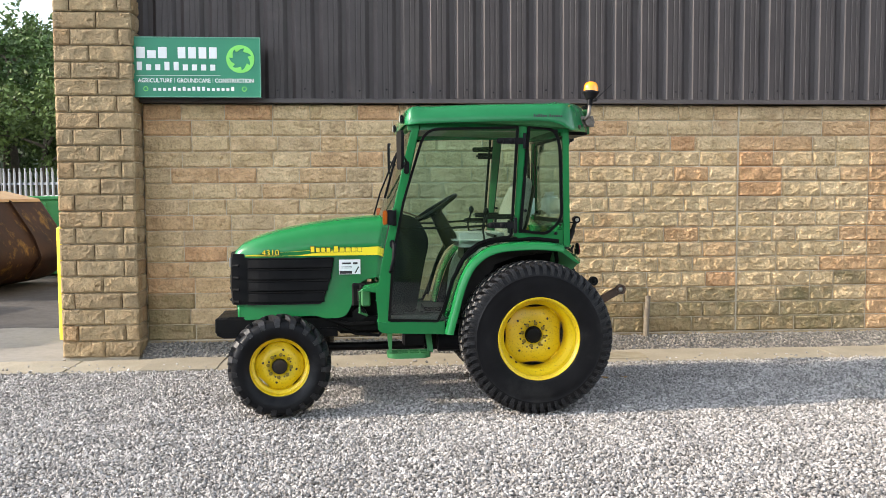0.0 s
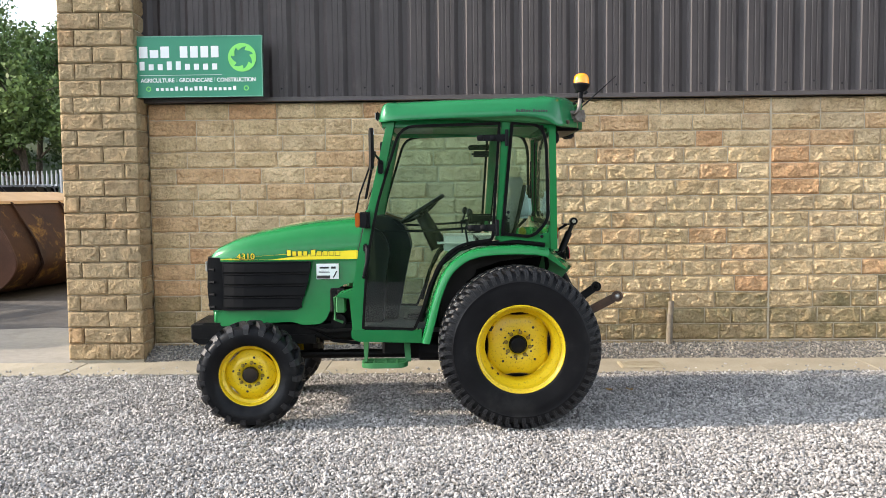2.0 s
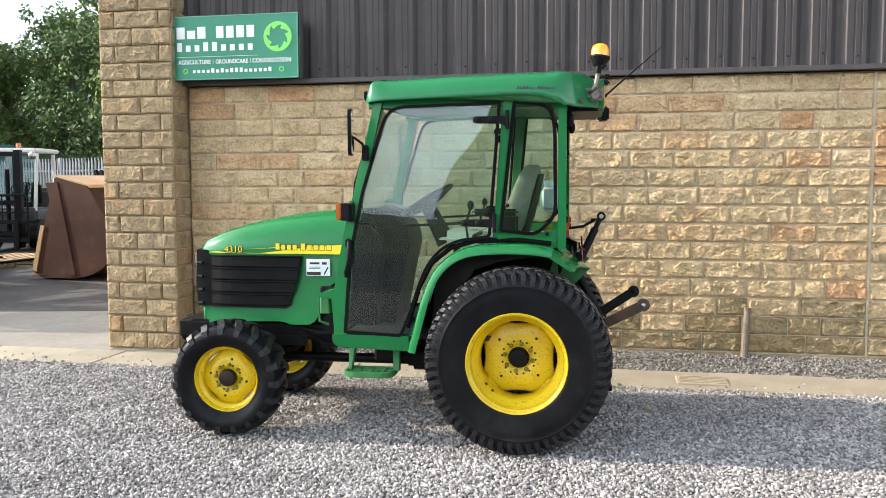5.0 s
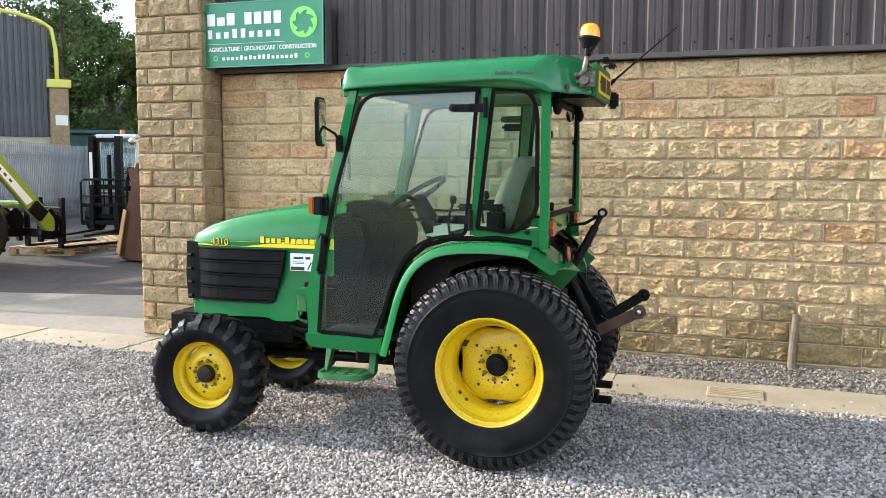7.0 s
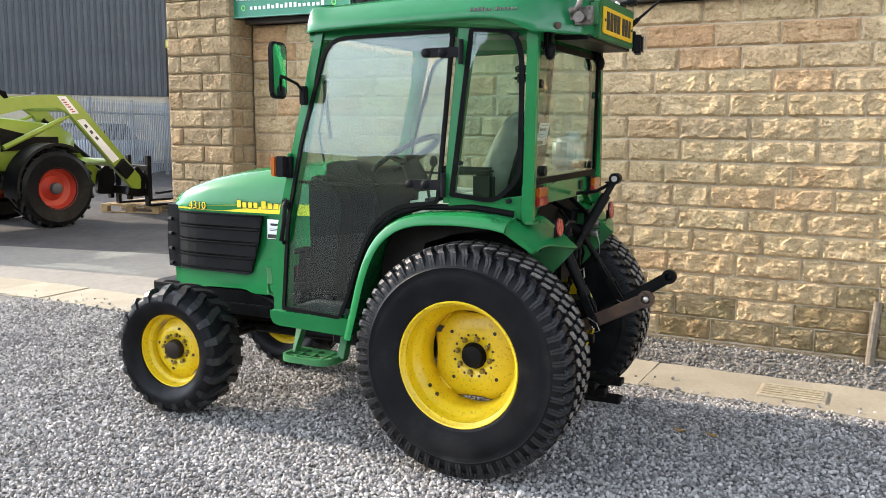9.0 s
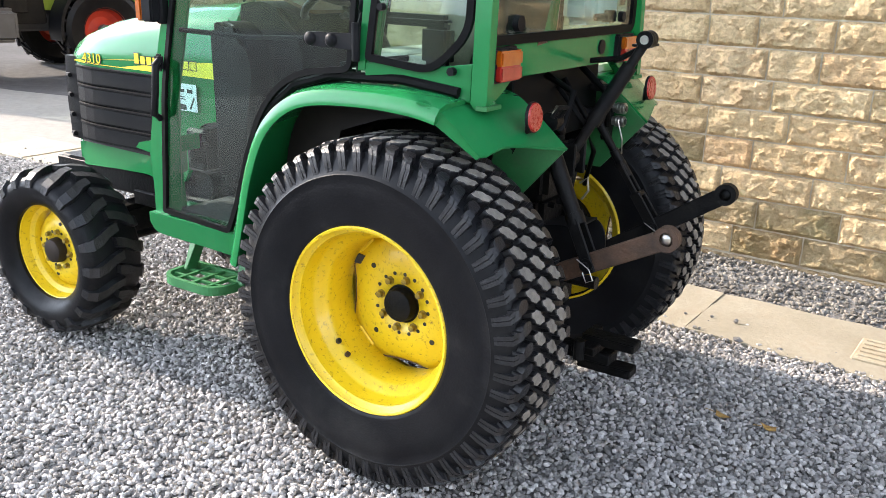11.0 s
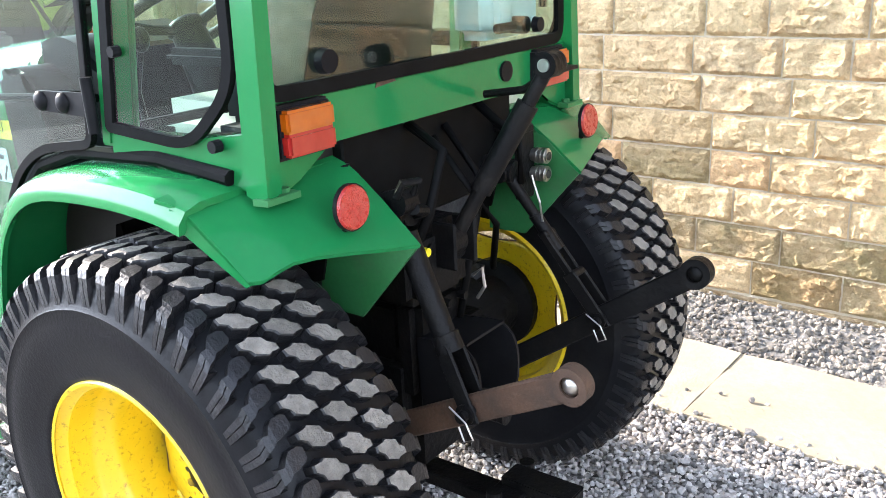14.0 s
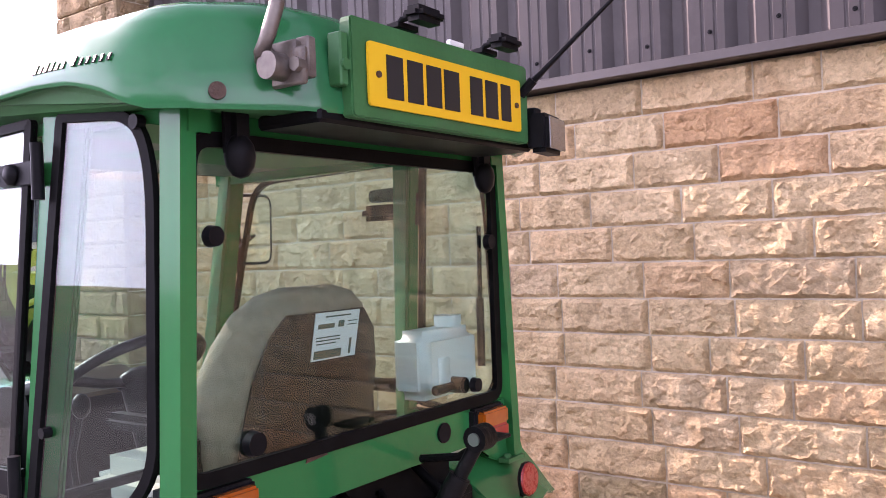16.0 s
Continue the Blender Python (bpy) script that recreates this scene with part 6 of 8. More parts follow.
tk = thing("top_link", "", "")
tk.parent = tractor
p, q = Vector((-0.27, 0.075, 0.88)), Vector((-0.445, -0.045, 1.250))
e = (q - p).normalized()
b = bmesh.new()
cyl(b, p + e * 0.03, p + e * 0.15, 0.016, seg=12)
cyl(b, p + e * 0.14, p + e * 0.34, 0.023, seg=16)
cyl(b, p + e * 0.33, q - e * 0.02, 0.015, seg=12)
part("turnbuckle", b, M_IRON, tk, "black oily turnbuckle", True, 40)
for pt, r in ((p, 0.028), (q, 0.026)):
    b = bmesh.new()
    cyl(b, pt + Vector((0, -0.022, 0)), pt + Vector((0, 0.022, 0)), r, seg=20)
    part("eye", b, M_IRON, tk, "", True, 40)
    b = bmesh.new()
    cyl(b, pt + Vector((0, -0.026, 0)), pt + Vector((0, 0.026, 0)), r * 0.5, seg=16)
    part("bush", b, M_STEEL, tk)
b = bmesh.new()
box(b, (-0.41, -0.13, 1.228), (0.05, 0.10, 0.008), 0.002)
tube(b, [(-0.24, -0.12, 1.17), (-0.34, -0.12, 1.185), (-0.41, -0.12, 1.225)], 0.009)
part("stay_hook", b, M_IRON, tk)
# dark rear bulkhead and clutter of hydraulics
b = bmesh.new()
box(b, (-0.18, 0, 1.045), (0.03, 0.58, 0.21), 0.004)
part("rear_bulkhead", b, M_SEAL, tractor, "dull black panel below the cab")
b = bmesh.new()
box(b, (-0.215, 0.10, 0.86), (0.11, 0.20, 0.16), 0.02, seg=2)
box(b, (-0.205, 0.075, 0.66), (0.07, 0.17, 0.24), 0.02, seg=2)
for yy in (0.02, 0.075, 0.13):
    for zz in (0.58, 0.76, 0.90):
        cyl(b, (-0.255, yy + 0.01, zz), (-0.276, yy + 0.01, zz), 0.010, seg=6)
cyl(b, (-0.25, 0.07, 0.52), (-0.40, 0.07, 0.52), 0.020, seg=16)
cyl(b, (-0.28, 0.115, 0.90), (-0.28, 0.06, 0.90), 0.030, seg=16)
box(b, (-0.29, 0.115, 0.90), (0.06, 0.010, 0.10), 0.004)
box(b, (-0.29, 0.045, 0.90), (0.06, 0.010, 0.10), 0.004)
tube(b, [(-0.24, 0.16, 0.97), (-0.31, 0.20, 1.00), (-0.33, 0.255, 1.02)], 0.012, 8)
cyl(b, (-0.31, 0.245, 1.035), (-0.31, 0.285, 1.035), 0.026, seg=16)
tube(b, [(-0.33, 0.255, 1.05), (-0.345, 0.255, 1.075), (-0.335, 0.29, 1.078), (-0.32, 0.29, 1.05)], 0.008, 8)
part("hydraulic_body", b, M_IRON, tractor, "oily hydraulic lift housing")
b = bmesh.new()
for pts, r in (([(-0.2, 0.10, 1.14), (-0.30, 0.12, 1.10), (-0.29, 0.16, 0.98), (-0.24, 0.18, 0.86)], 0.011), ([(-0.2, -0.02, 1.12), (-0.28, -0.04, 1.0), (-0.26, 0.0, 0.80), (-0.25, 0.02, 0.70)], 0.009), ([(-0.2, 0.02, 1.10), (-0.30, 0.03, 1.0), (-0.30, -0.06, 0.90), (-0.26, -0.10, 0.78)], 0.008), ([(-0.20, -0.14, 1.15), (-0.29, -0.17, 1.06), (-0.28, -0.20, 0.96)], 0.011), ([(-0.20, 0.30, 1.10), (-0.215, 0.30, 0.98), (-0.20, 0.27, 0.85)], 0.015)):
    tube(b, pts, r, 8)
part("rear_hose", b, M_SEAL, tractor, "", True)
b = bmesh.new()
box(b, (-0.262, -0.240, 0.995), (0.02, 0.06, 0.17), 0.004)
box(b, (-0.235, -0.240, 1.075), (0.08, 0.05, 0.02), 0.004)
part("coupler_block", b, M_IRON, tractor)
for k in range(2):
    cp = thing("hydraulic_coupler", "", "")
    cp.parent = tractor
    b = bmesh.new()
    zc = 1.012 - 0.042 * k
    yc = -0.256 + 0.002 * k
    cyl(b, (-0.275, yc, zc), (-0.318, yc, zc), 0.0145, seg=18)
    for xx in (-0.285, -0.296, -0.307):
        cyl(b, (xx, yc, zc), (xx - 0.007, yc, zc), 0.0185, seg=20)
    part("sleeve", b, M_STEEL, cp, "dull steel coupler sleeve", True, 40)
    b = bmesh.new()
    cyl(b, (-0.317, yc, zc), (-0.3195, yc, zc), 0.010, seg=14)
    part("plug_face", b, M_INK, cp)
b = bmesh.new()
cyl(b, (-0.285, 0.175, 0.905), (-0.295, 0.175, 0.905), 0.009, seg=12)
part("yellow_cap", b, M_STRIPE, tractor, "small yellow cap")
b = bmesh.new()
tube(b, [(-0.32, 0.05, 0.77), (-0.34, 0.05, 0.80), (-0.335, 0.05, 0.84), (-0.31, 0.05, 0.82)], 0.004)
part("wire_clip", b, M_STEEL, tractor)
b = bmesh.new()
tube(b, [(-0.33, -0.16, 0.99), (-0.35, -0.16, 0.93), (-0.345, -0.18, 0.88)], 0.0025)
part("wire_clip", b, M_STEEL, tractor)
b = bmesh.new()
prism(b, rounded([(-0.235, 0.70), (-0.36, 0.715), (-0.395, 0.66), (-0.39, 0.555), (-0.24, 0.52)], [0.01, 0.05, 0.04, 0.03, 0.0], 4), lambda u, v, d: (u, d, v), 0.005, 0.012, 0.002)
prism(b, rounded([(-0.235, 0.70), (-0.36, 0.715), (-0.395, 0.66), (-0.39, 0.555), (-0.24, 0.52)], [0.01, 0.05, 0.04, 0.03, 0.0], 4), lambda u, v, d: (u, d, v), 0.150, 0.157, 0.002)
prism(b, [(-0.235, 0.698), (-0.36, 0.712), (-0.36, 0.706), (-0.235, 0.692)], lambda u, v, d: (u, d, v), 0.012, 0.150)
part("shaft_guard", b, M_PLASTIC, tractor, "black power take-off guard", True, 40)
# drawbar
b = bmesh.new()
box(b, (-0.20, 0.0, 0.255), (0.50, 0.07, 0.035), 0.004)
box(b, (-0.37, 0.0, 0.285), (0.08, 0.13, 0.03), 0.004)
cyl(b, (-0.36, 0.07, 0.255), (-0.36, 0.07, 0.32), 0.018, seg=12)
cyl(b, (-0.36, -0.07, 0.255), (-0.36, -0.07, 0.32), 0.018, seg=12)
db = part("drawbar", b, M_IRON, tractor, "black drawbar with clevis")
for z, yy in ((0.305, -0.02), (0.225, 0.0)):
    b = bmesh.new()
    prism(b, rounded([(-0.34, yy - 0.035), (-0.52, yy - 0.035), (-0.52, yy + 0.035), (-0.34, yy + 0.035)], 0.008, 2), lambda u, v, d: (u, v, d), z - 0.014, z + 0.014, 0.003)
    cyl(b, (-0.487, yy, z + 0.0135), (-0.487, yy, z + 0.0148), 0.015, seg=18)
    part("clevis_plate", b, M_IRON, db, "worn black clevis plate")

# -- cab interior --
b = bmesh.new()
box(b, (0.50, 0, 0.60), (0.95, 1.04, 0.03))
box(b, (0.06, 0, 0.97), (0.34, 0.56, 0.33), 0.03, seg=2)
part("cab_floor", b, M_MAT, tractor, "dark rubber-matted cab floor")
b = bmesh.new()
prism(b, rounded([(0.99, 0.62), (0.985, 1.285), (0.86, 1.315), (0.73, 1.27), (0.66, 1.12), (0.70, 0.95), (0.76, 0.62)], [0, 0.03, 0.06, 0.06, 0.06, 0.08, 0.02], 4), lambda u, v, d: (u, d, v), -0.20, 0.20, 0.03)
prism(b, rounded([(1.0, 0.62), (0.995, 1.225), (0.93, 1.245), (0.845, 1.20), (0.80, 1.08), (0.83, 0.95), (0.85, 0.62)], [0, 0.02, 0.04, 0.05, 0.05, 0.08, 0.02], 4), lambda u, v, d: (u, d, v), -0.31, 0.31, 0.02)
part("dashboard", b, M_PLASTIC, tractor, "black moulded dashboard console", True, 40)
b = bmesh.new()
prism(b, rounded([(0.71, -0.11), (0.71, 0.11), (0.84, 0.13), (0.84, -0.13)], 0.03, 3), lambda u, v, d: (u, v, 1.27 + (u - 0.71) * 0.36 + d), 0.0, 0.012)
part("instrument_panel", b, material("amber_panel", (0.06, 0.03, 0.012), (0.10, 0.05, 0.02), 12, 0.25, coat=0.5), tractor, "dim instrument panel")
# steering wheel
sw = thing("steering_wheel", "", "")
sw.parent = tractor
sw.matrix_local = pose(0.612, 0.0, 1.335, 0, 32, 0)
b = bmesh.new()
tube(b, [(0.185 * math.cos(k * math.tau / 40), 0.185 * math.sin(k * math.tau / 40), 0) for k in range(40)], 0.014, 10, True)
part("rim", b, M_PLASTIC, sw, "black steering wheel rim", True)
b = bmesh.new()
for k in range(3):
    a = math.radians(90 + 120 * k)
    tube(b, [(0.03 * math.cos(a), 0.03 * math.sin(a), -0.03), (0.10 * math.cos(a), 0.10 * math.sin(a), -0.022), (0.18 * math.cos(a), 0.18 * math.sin(a), 0)], 0.013, 8)
ball(b, (0, 0, -0.025), 0.055, (1, 1, 0.5), 14)
part("spokes", b, M_PLASTIC, sw, "", True)
b = bmesh.new()
cyl(b, (0, 0, -0.03), (0.02, 0, -0.28), 0.045, 0.06, 14)
part("column", b, M_PLASTIC, sw, "", True, 40)
# seat
seat = thing("seat", "", "")
seat.parent = tractor
seat.matrix_local = pose(0.055, 0, 0)
b = bmesh.new()
secs = []
for z, x, hw, th in ((1.135, 0.02, 0.235, 0.065), (1.22, -0.005, 0.262, 0.078), (1.34, -0.035, 0.250, 0.078), (1.44, -0.065, 0.218, 0.068), (1.505, -0.085, 0.180, 0.058), (1.54, -0.098, 0.13, 0.045), (1.555, -0.103, 0.07, 0.025)):
    sec = []
    for k in range(20):
        a = k * math.tau / 20
        ca, sa = math.cos(a), math.sin(a)
        sec.append((x + th * (abs(ca) ** 0.7) * (1 if ca > 0 else -1) + 0.03 * abs(sa) ** 3, hw * (abs(sa) ** 0.6) * (1 if sa > 0 else -1), z))
    secs.append(sec)
loft(b, secs, True, True)
part("backrest", b, M_SEAT, seat, "grey-brown cloth backrest", True, 60)
b = bmesh.new()
secs = []
for z, x, hw in ((1.15, -0.055, 0.20), (1.25, -0.085, 0.205), (1.36, -0.112, 0.195), (1.45, -0.135, 0.165), (1.50, -0.146, 0.12)):
    secs.append([(x, -hw, z), (x - 0.016, -hw * 0.8, z), (x - 0.02, 0, z), (x - 0.016, hw * 0.8, z), (x, hw, z), (x + 0.05, hw * 0.8, z), (x + 0.05, -hw * 0.8, z)])
loft(b, secs, True, True)
part("back_shell", b, M_SEATBACK, seat, "dark brown seat back shell", True, 50)
b = bmesh.new()
box(b, (0.22, 0, 1.12), (0.44, 0.46, 0.10), 0.045, seg=4)
part("cushion", b, M_CREAM, seat, "pale vinyl seat cushion", True, 60)
b = bmesh.new()
box(b, (0.18, 0, 1.02), (0.36, 0.36, 0.12), 0.02)
part("base", b, M_PLASTIC, seat)
b = bmesh.new()
xs_ = -0.157
box(b, (xs_, -0.010, 1.448), (0.002, 0.140, 0.105), 0, Matrix.Rotation(-0.20, 3, "Y"))
ss = part("sticker", b, M_STICKER, seat, "white dealer sticker on the seat back")
b = bmesh.new()
for zz, w, h_, yy in ((1.490, 0.08, 0.003, -0.01), (1.470, 0.05, 0.010, 0.025), (1.472, 0.018, 0.014, -0.022), (1.476, 0.03, 0.002, -0.058), (1.468, 0.03, 0.002, -0.058), (1.446, 0.075, 0.0025, 0.015), (1.439, 0.075, 0.0025, 0.015), (1.432, 0.06, 0.0025, 0.02), (1.409, 0.085, 0.018, 0.012), (1.42, 0.006, 0.035, -0.058)):
    box(b, (xs_ - 0.0022 - (zz - 1.448) * 0.203, yy, zz), (0.001, w, h_), 0, Matrix.Rotation(-0.20, 3, "Y"))
part("print_bar", b, material("dark_green_print", (0.02, 0.07, 0.05), None, 5, 0.5), ss)
for s in (1, -1):
    b = bmesh.new()
    box(b, (0.02, s * 0.27, 1.215), (0.10, 0.05, 0.12), 0.015, seg=2)
    box(b, (0.10, s * 0.285, 1.285), (0.26, 0.05, 0.035), 0.014, seg=2)
    part("armrest", b, M_PLASTIC, seat, "", True, 40)
# inner consoles over the wheel arches
for s in (1, -1):
    b = bmesh.new()
    prism(b, rounded([(0.50, 0.62), (0.46, 0.95), (0.35, 1.085), (0.2, 1.125), (-0.17, 1.135), (-0.17, 1.05), (0.12, 1.04), (0.30, 0.95), (0.42, 0.62)], [0, 0.1, 0.1, 0.05, 0, 0, 0, 0.05, 0], 4), lambda u, v, d: (u, s * d, v), 0.26, 0.50, 0.02)
    part("side_console", b, M_CREAM if s < 0 else M_SEATBACK, tractor, "moulded console over the wheel arch", True, 40)
    b = bmesh.new()
    tube(b, [(0.30, s * 0.36, 1.12), (0.315, s * 0.36, 1.22), (0.29, s * 0.355, 1.30)], 0.007)
    ball(b, (0.288, s * 0.354, 1.325), 0.020, (1, 1, 1.35), 12)
    part("control_lever", b, M_PLASTIC, tractor, "black-knobbed control lever", True, 40)
b = bmesh.new()
ball(b, (-0.12, -0.30, 1.17), 0.028, (1, 1, 1.2), 12)
part("lever_knob", b, M_STRIPE, tractor, "yellow lever knob", True)
# washer bottle hung inside the back corner
wb = thing("washer_bottle", "", "")
wb.parent = tractor
b = bmesh.new()
box(b, (-0.125, -0.345, 1.350), (0.11, 0.235, 0.165), 0.025, seg=3)
box(b, (-0.181, -0.30, 1.325), (0.012, 0.045, 0.085), 0.005)
part("tank", b, M_TANK, wb, "milky white plastic tank", True, 50)
b = bmesh.new()
cyl(b, (-0.125, -0.40, 1.430), (-0.125, -0.40, 1.460), 0.034, seg=20)
part("cap", b, M_TANK, wb, "ribbed cap", True, 40)
# headlining, sun visor, inside mirror
b = bmesh.new()
prism(b, [(0.78, 1.885), (-0.20, 1.885), (-0.20, 1.90), (0.78, 1.90)], lambda u, v, d: (u, d, v), -0.50, 0.50)
part("headlining", b, material("grey_headlining", (0.20, 0.21, 0.19), (0.26, 0.27, 0.25), 20, 0.9, fine=0.15), tractor, "grey cab headlining")
b = bmesh.new()
box(b, (0.15, -0.50, 1.735), (0.16, 0.03, 0.045), 0.015, seg=2)
box(b, (0.06, -0.52, 1.74), (0.035, 0.01, 0.09), 0.002)
part("inner_handle", b, M_PLASTIC, tractor, "black inner door grip")
b = bmesh.new()
box(b, (0.25, 0.0, 1.16), (0.02, 1.0, 0.02), 0.004)
part("cross_tube", b, M_PLASTIC, tractor)


# ---- the yard beside and behind ----
M_LIMEPAINT = material("lime_green_paint", (0.20, 0.29, 0.025), (0.25, 0.34, 0.035), 3, 0.35, coat=0.3, fine=0.05, stain=(0.16, 0.2, 0.04), stain_amount=0.4)
M_REDRIM = material("red_rim_paint", (0.36, 0.030, 0.015), (0.44, 0.042, 0.02), 5, 0.45)
M_DARKGREY = material("dark_grey_paint", (0.05, 0.05, 0.052), (0.07, 0.07, 0.072), 6, 0.5)
M_BUCKET = material("rusty_bucket_steel", (0.020, 0.010, 0.007), (0.046, 0.022, 0.012), 3, 0.6, metal=0.1, fine=0.2, bump=0.25, bump_scale=40, stain=(0.34, 0.19, 0.03), stain_amount=0.7, stain_scale=2.6, spec=0.12)
M_BUCKET_WORN = material("worn_bucket_plate", (0.040, 0.019, 0.014), (0.066, 0.031, 0.021), 2, 0.5, fine=0.15, stain=(0.12, 0.065, 0.045), stain_amount=0.5, stain_scale=3, spec=0.12)
M_BUCKET_LIP = material("pale_rust_lip", (0.33, 0.20, 0.09), (0.42, 0.27, 0.13), 3, 0.6, fine=0.2)
M_GALV = material("galvanised_steel", (0.234, 0.257, 0.281), (0.312, 0.335, 0.359), 4, 0.5, metal=0.35, fine=0.1)
M_GREYCLAD = material("grey_cladding", (0.066, 0.070, 0.077), (0.092, 0.097, 0.104), 0.8, 0.5, fine=0.06, stain=(0.15, 0.15, 0.15), stain_amount=0.3)
M_YVERGE = material("yellow_verge_trim", (0.62, 0.58, 0.12), (0.7, 0.66, 0.16), 2, 0.5)
M_PALE_WALL = material("pale_render_wall", (0.45, 0.40, 0.31), (0.52, 0.46, 0.36), 2, 0.9, fine=0.15)
M_TEAL = material("teal_shed_paint", (0.045, 0.15, 0.15), (0.06, 0.18, 0.175), 2, 0.55)
M_PALLET = material("pallet_timber", (0.36, 0.25, 0.13), (0.48, 0.34, 0.19), 18, 0.85, rand=0.25, fine=0.2)
M_LEAF = material("woodland_leaves", (0.040, 0.085, 0.020), (0.10, 0.165, 0.040), 0.35, 0.6, island=0.45)
M_LEAF2 = material("lighter_woodland_leaves", (0.075, 0.125, 0.030), (0.155, 0.22, 0.055), 0.35, 0.6, island=0.4)
M_BARK = material("grey_brown_bark", (0.07, 0.055, 0.04), (0.12, 0.095, 0.07), 8, 0.9, bump=0.6, bump_scale=20)
M_CARPAINT = material("silver_blue_car_paint", (0.36, 0.42, 0.50), (0.40, 0.46, 0.54), 2, 0.3, coat=0.6)
M_CARWHITE = material("white_car_paint", (0.62, 0.64, 0.66), (0.68, 0.70, 0.72), 2, 0.3, coat=0.6)
M_DARKGLASS = material("dark_vehicle_glass", (0.02, 0.025, 0.03), (0.03, 0.035, 0.04), 2, 0.08)
M_CABWHITE = material("white_truck_paint", (0.66, 0.67, 0.66), (0.72, 0.72, 0.71), 3, 0.4)


def heading(x, y, fx, fy):
    """Pose whose local x points along (fx, fy)."""
    return pose(x, y, 0, 0, 0, math.degrees(math.atan2(fy, fx)))


# -- palisade fence: two runs that meet at a corner --
def palisade(x0, y0, x1, y1, label):
    d = Vector((x1 - x0, y1 - y0))
    ln = d.length
    fence = thing("palisade_fence", label, "fence", heading(x0, y0, d.x, d.y))
    b = bmesh.new()
    w, h, t = 0.029, 2.05, 0.018
    pts = [(-w, 0.10), (w, 0.10), (w, h - 0.10), (w * 0.35, h - 0.06), (w * 0.45, h), (0, h - 0.03), (-w * 0.45, h), (-w * 0.35, h - 0.06), (-w, h - 0.10)]
    prism(b, pts, lambda u, v, dd: (u, dd - (0.010 if abs(u) < 0.02 else 0), v), -t, 0)
    first = part("pale", b, M_GALV, fence)
    n = int(ln / 0.155)
    for k in range(n):
        o = first if k == 0 else first.copy()
        if k:
            scene.collection.objects.link(o)
        o.location = (k * 0.155 + 0.07, 0, 0)
    for z in (0.40, 1.72):
        b = bmesh.new()
        box(b, (ln / 2, 0.03, z), (ln, 0.04, 0.05))
        part("rail", b, M_GALV, fence)
    for k in range(int(ln / 2.75) + 1):
        b = bmesh.new()
        box(b, (k * 2.75, 0.06, 1.03), (0.10, 0.06, 2.08), 0.004)
        part("post", b, M_GALV, fence)
    return fence


palisade(-13.4, 14.2, -18.7, 24.4, "grey galvanised palisade fence along the yard side")
palisade(-18.7, 24.4, -5.2, 17.6, "grey galvanised palisade fence across the back of the yard")

# -- neighbouring shed: grey ribbed cladding over pale wall, stone corner pier, yellow verge --
nb = thing("neighbour_building", "grey ribbed industrial shed with yellow verge behind the fence", "building", heading(-22.0, 27.0, -0.62, -0.78))
NL, NH = 22.0, 6.6
b = bmesh.new()
outl = []
u = 0.35
while u < NL:
    outl += [(u, 0.0), (u + 0.05, 0.0), (u + 0.08, 0.045), (u + 0.19, 0.045)]
    u += 0.22
roof_z = lambda uu: NH - 0.55 * math.exp(-uu * 2.2) + uu * 0.11
lo = [b.verts.new((uu, vv, 2.45)) for uu, vv in outl]
hi = [b.verts.new((uu, vv, roof_z(uu) - 0.1)) for uu, vv in outl]
for i in range(len(outl) - 1):
    b.faces.new((lo[i], lo[i + 1], hi[i + 1], hi[i]))
part("cladding", b, M_GREYCLAD, nb, "grey ribbed sheet cladding")
b = bmesh.new()
prism(b, [(0.3, 0), (NL, 0), (NL, 2.5), (0.3, 2.5)], lambda p, q, dd: (p, dd, q), -0.30, -0.02)
part("base_wall", b, M_PALE_WALL, nb, "pale rendered base wall")
b = bmesh.new()
prism(b, [(0.3, 2.5), (NL, 2.5)] + [(uu, roof_z(uu) - 0.12) for uu in (NL, 16, 10, 6, 3, 1.5, 0.8, 0.3)], lambda p, q, dd: (p, dd, q), -0.30, -0.05)
part("gable_wall", b, M_DARKGREY, nb)
b = bmesh.new()
tube(b, [(uu, 0.08, roof_z(uu)) for uu in (NL, 14, 8, 4, 2.2, 1.3, 0.8, 0.45, 0.22)] + [(0.1, 0.08, 5.6), (0.08, 0.08, 5.0), (0.08, 0.08, 4.5)], 0.075, 8)
part("verge", b, M_YVERGE, nb, "rounded pale yellow verge", True)
b = bmesh.new()
box(b, (0.05, 0.0, 2.1), (0.62, 0.5, 4.2), 0.02)
part("corner_pier", b, M_STONE_OLD, nb, "stone corner pier")
b = bmesh.new()
box(b, (0.05, 0.02, 4.35), (0.80, 0.66, 0.30), 0.03)
part("pier_cap", b, M_YVERGE, nb, "pale yellow pier cap")
b = bmesh.new()
box(b, (0.0, 0.265, 3.05), (0.42, 0.02, 0.36))
part("notice", b, M_WHITE, nb, "small white notice")
b = bmesh.new()
box(b, (NL / 2, -6, 3.2), (NL - 1, 11.3, 6.3))
part("body", b, M_GREYCLAD, nb)

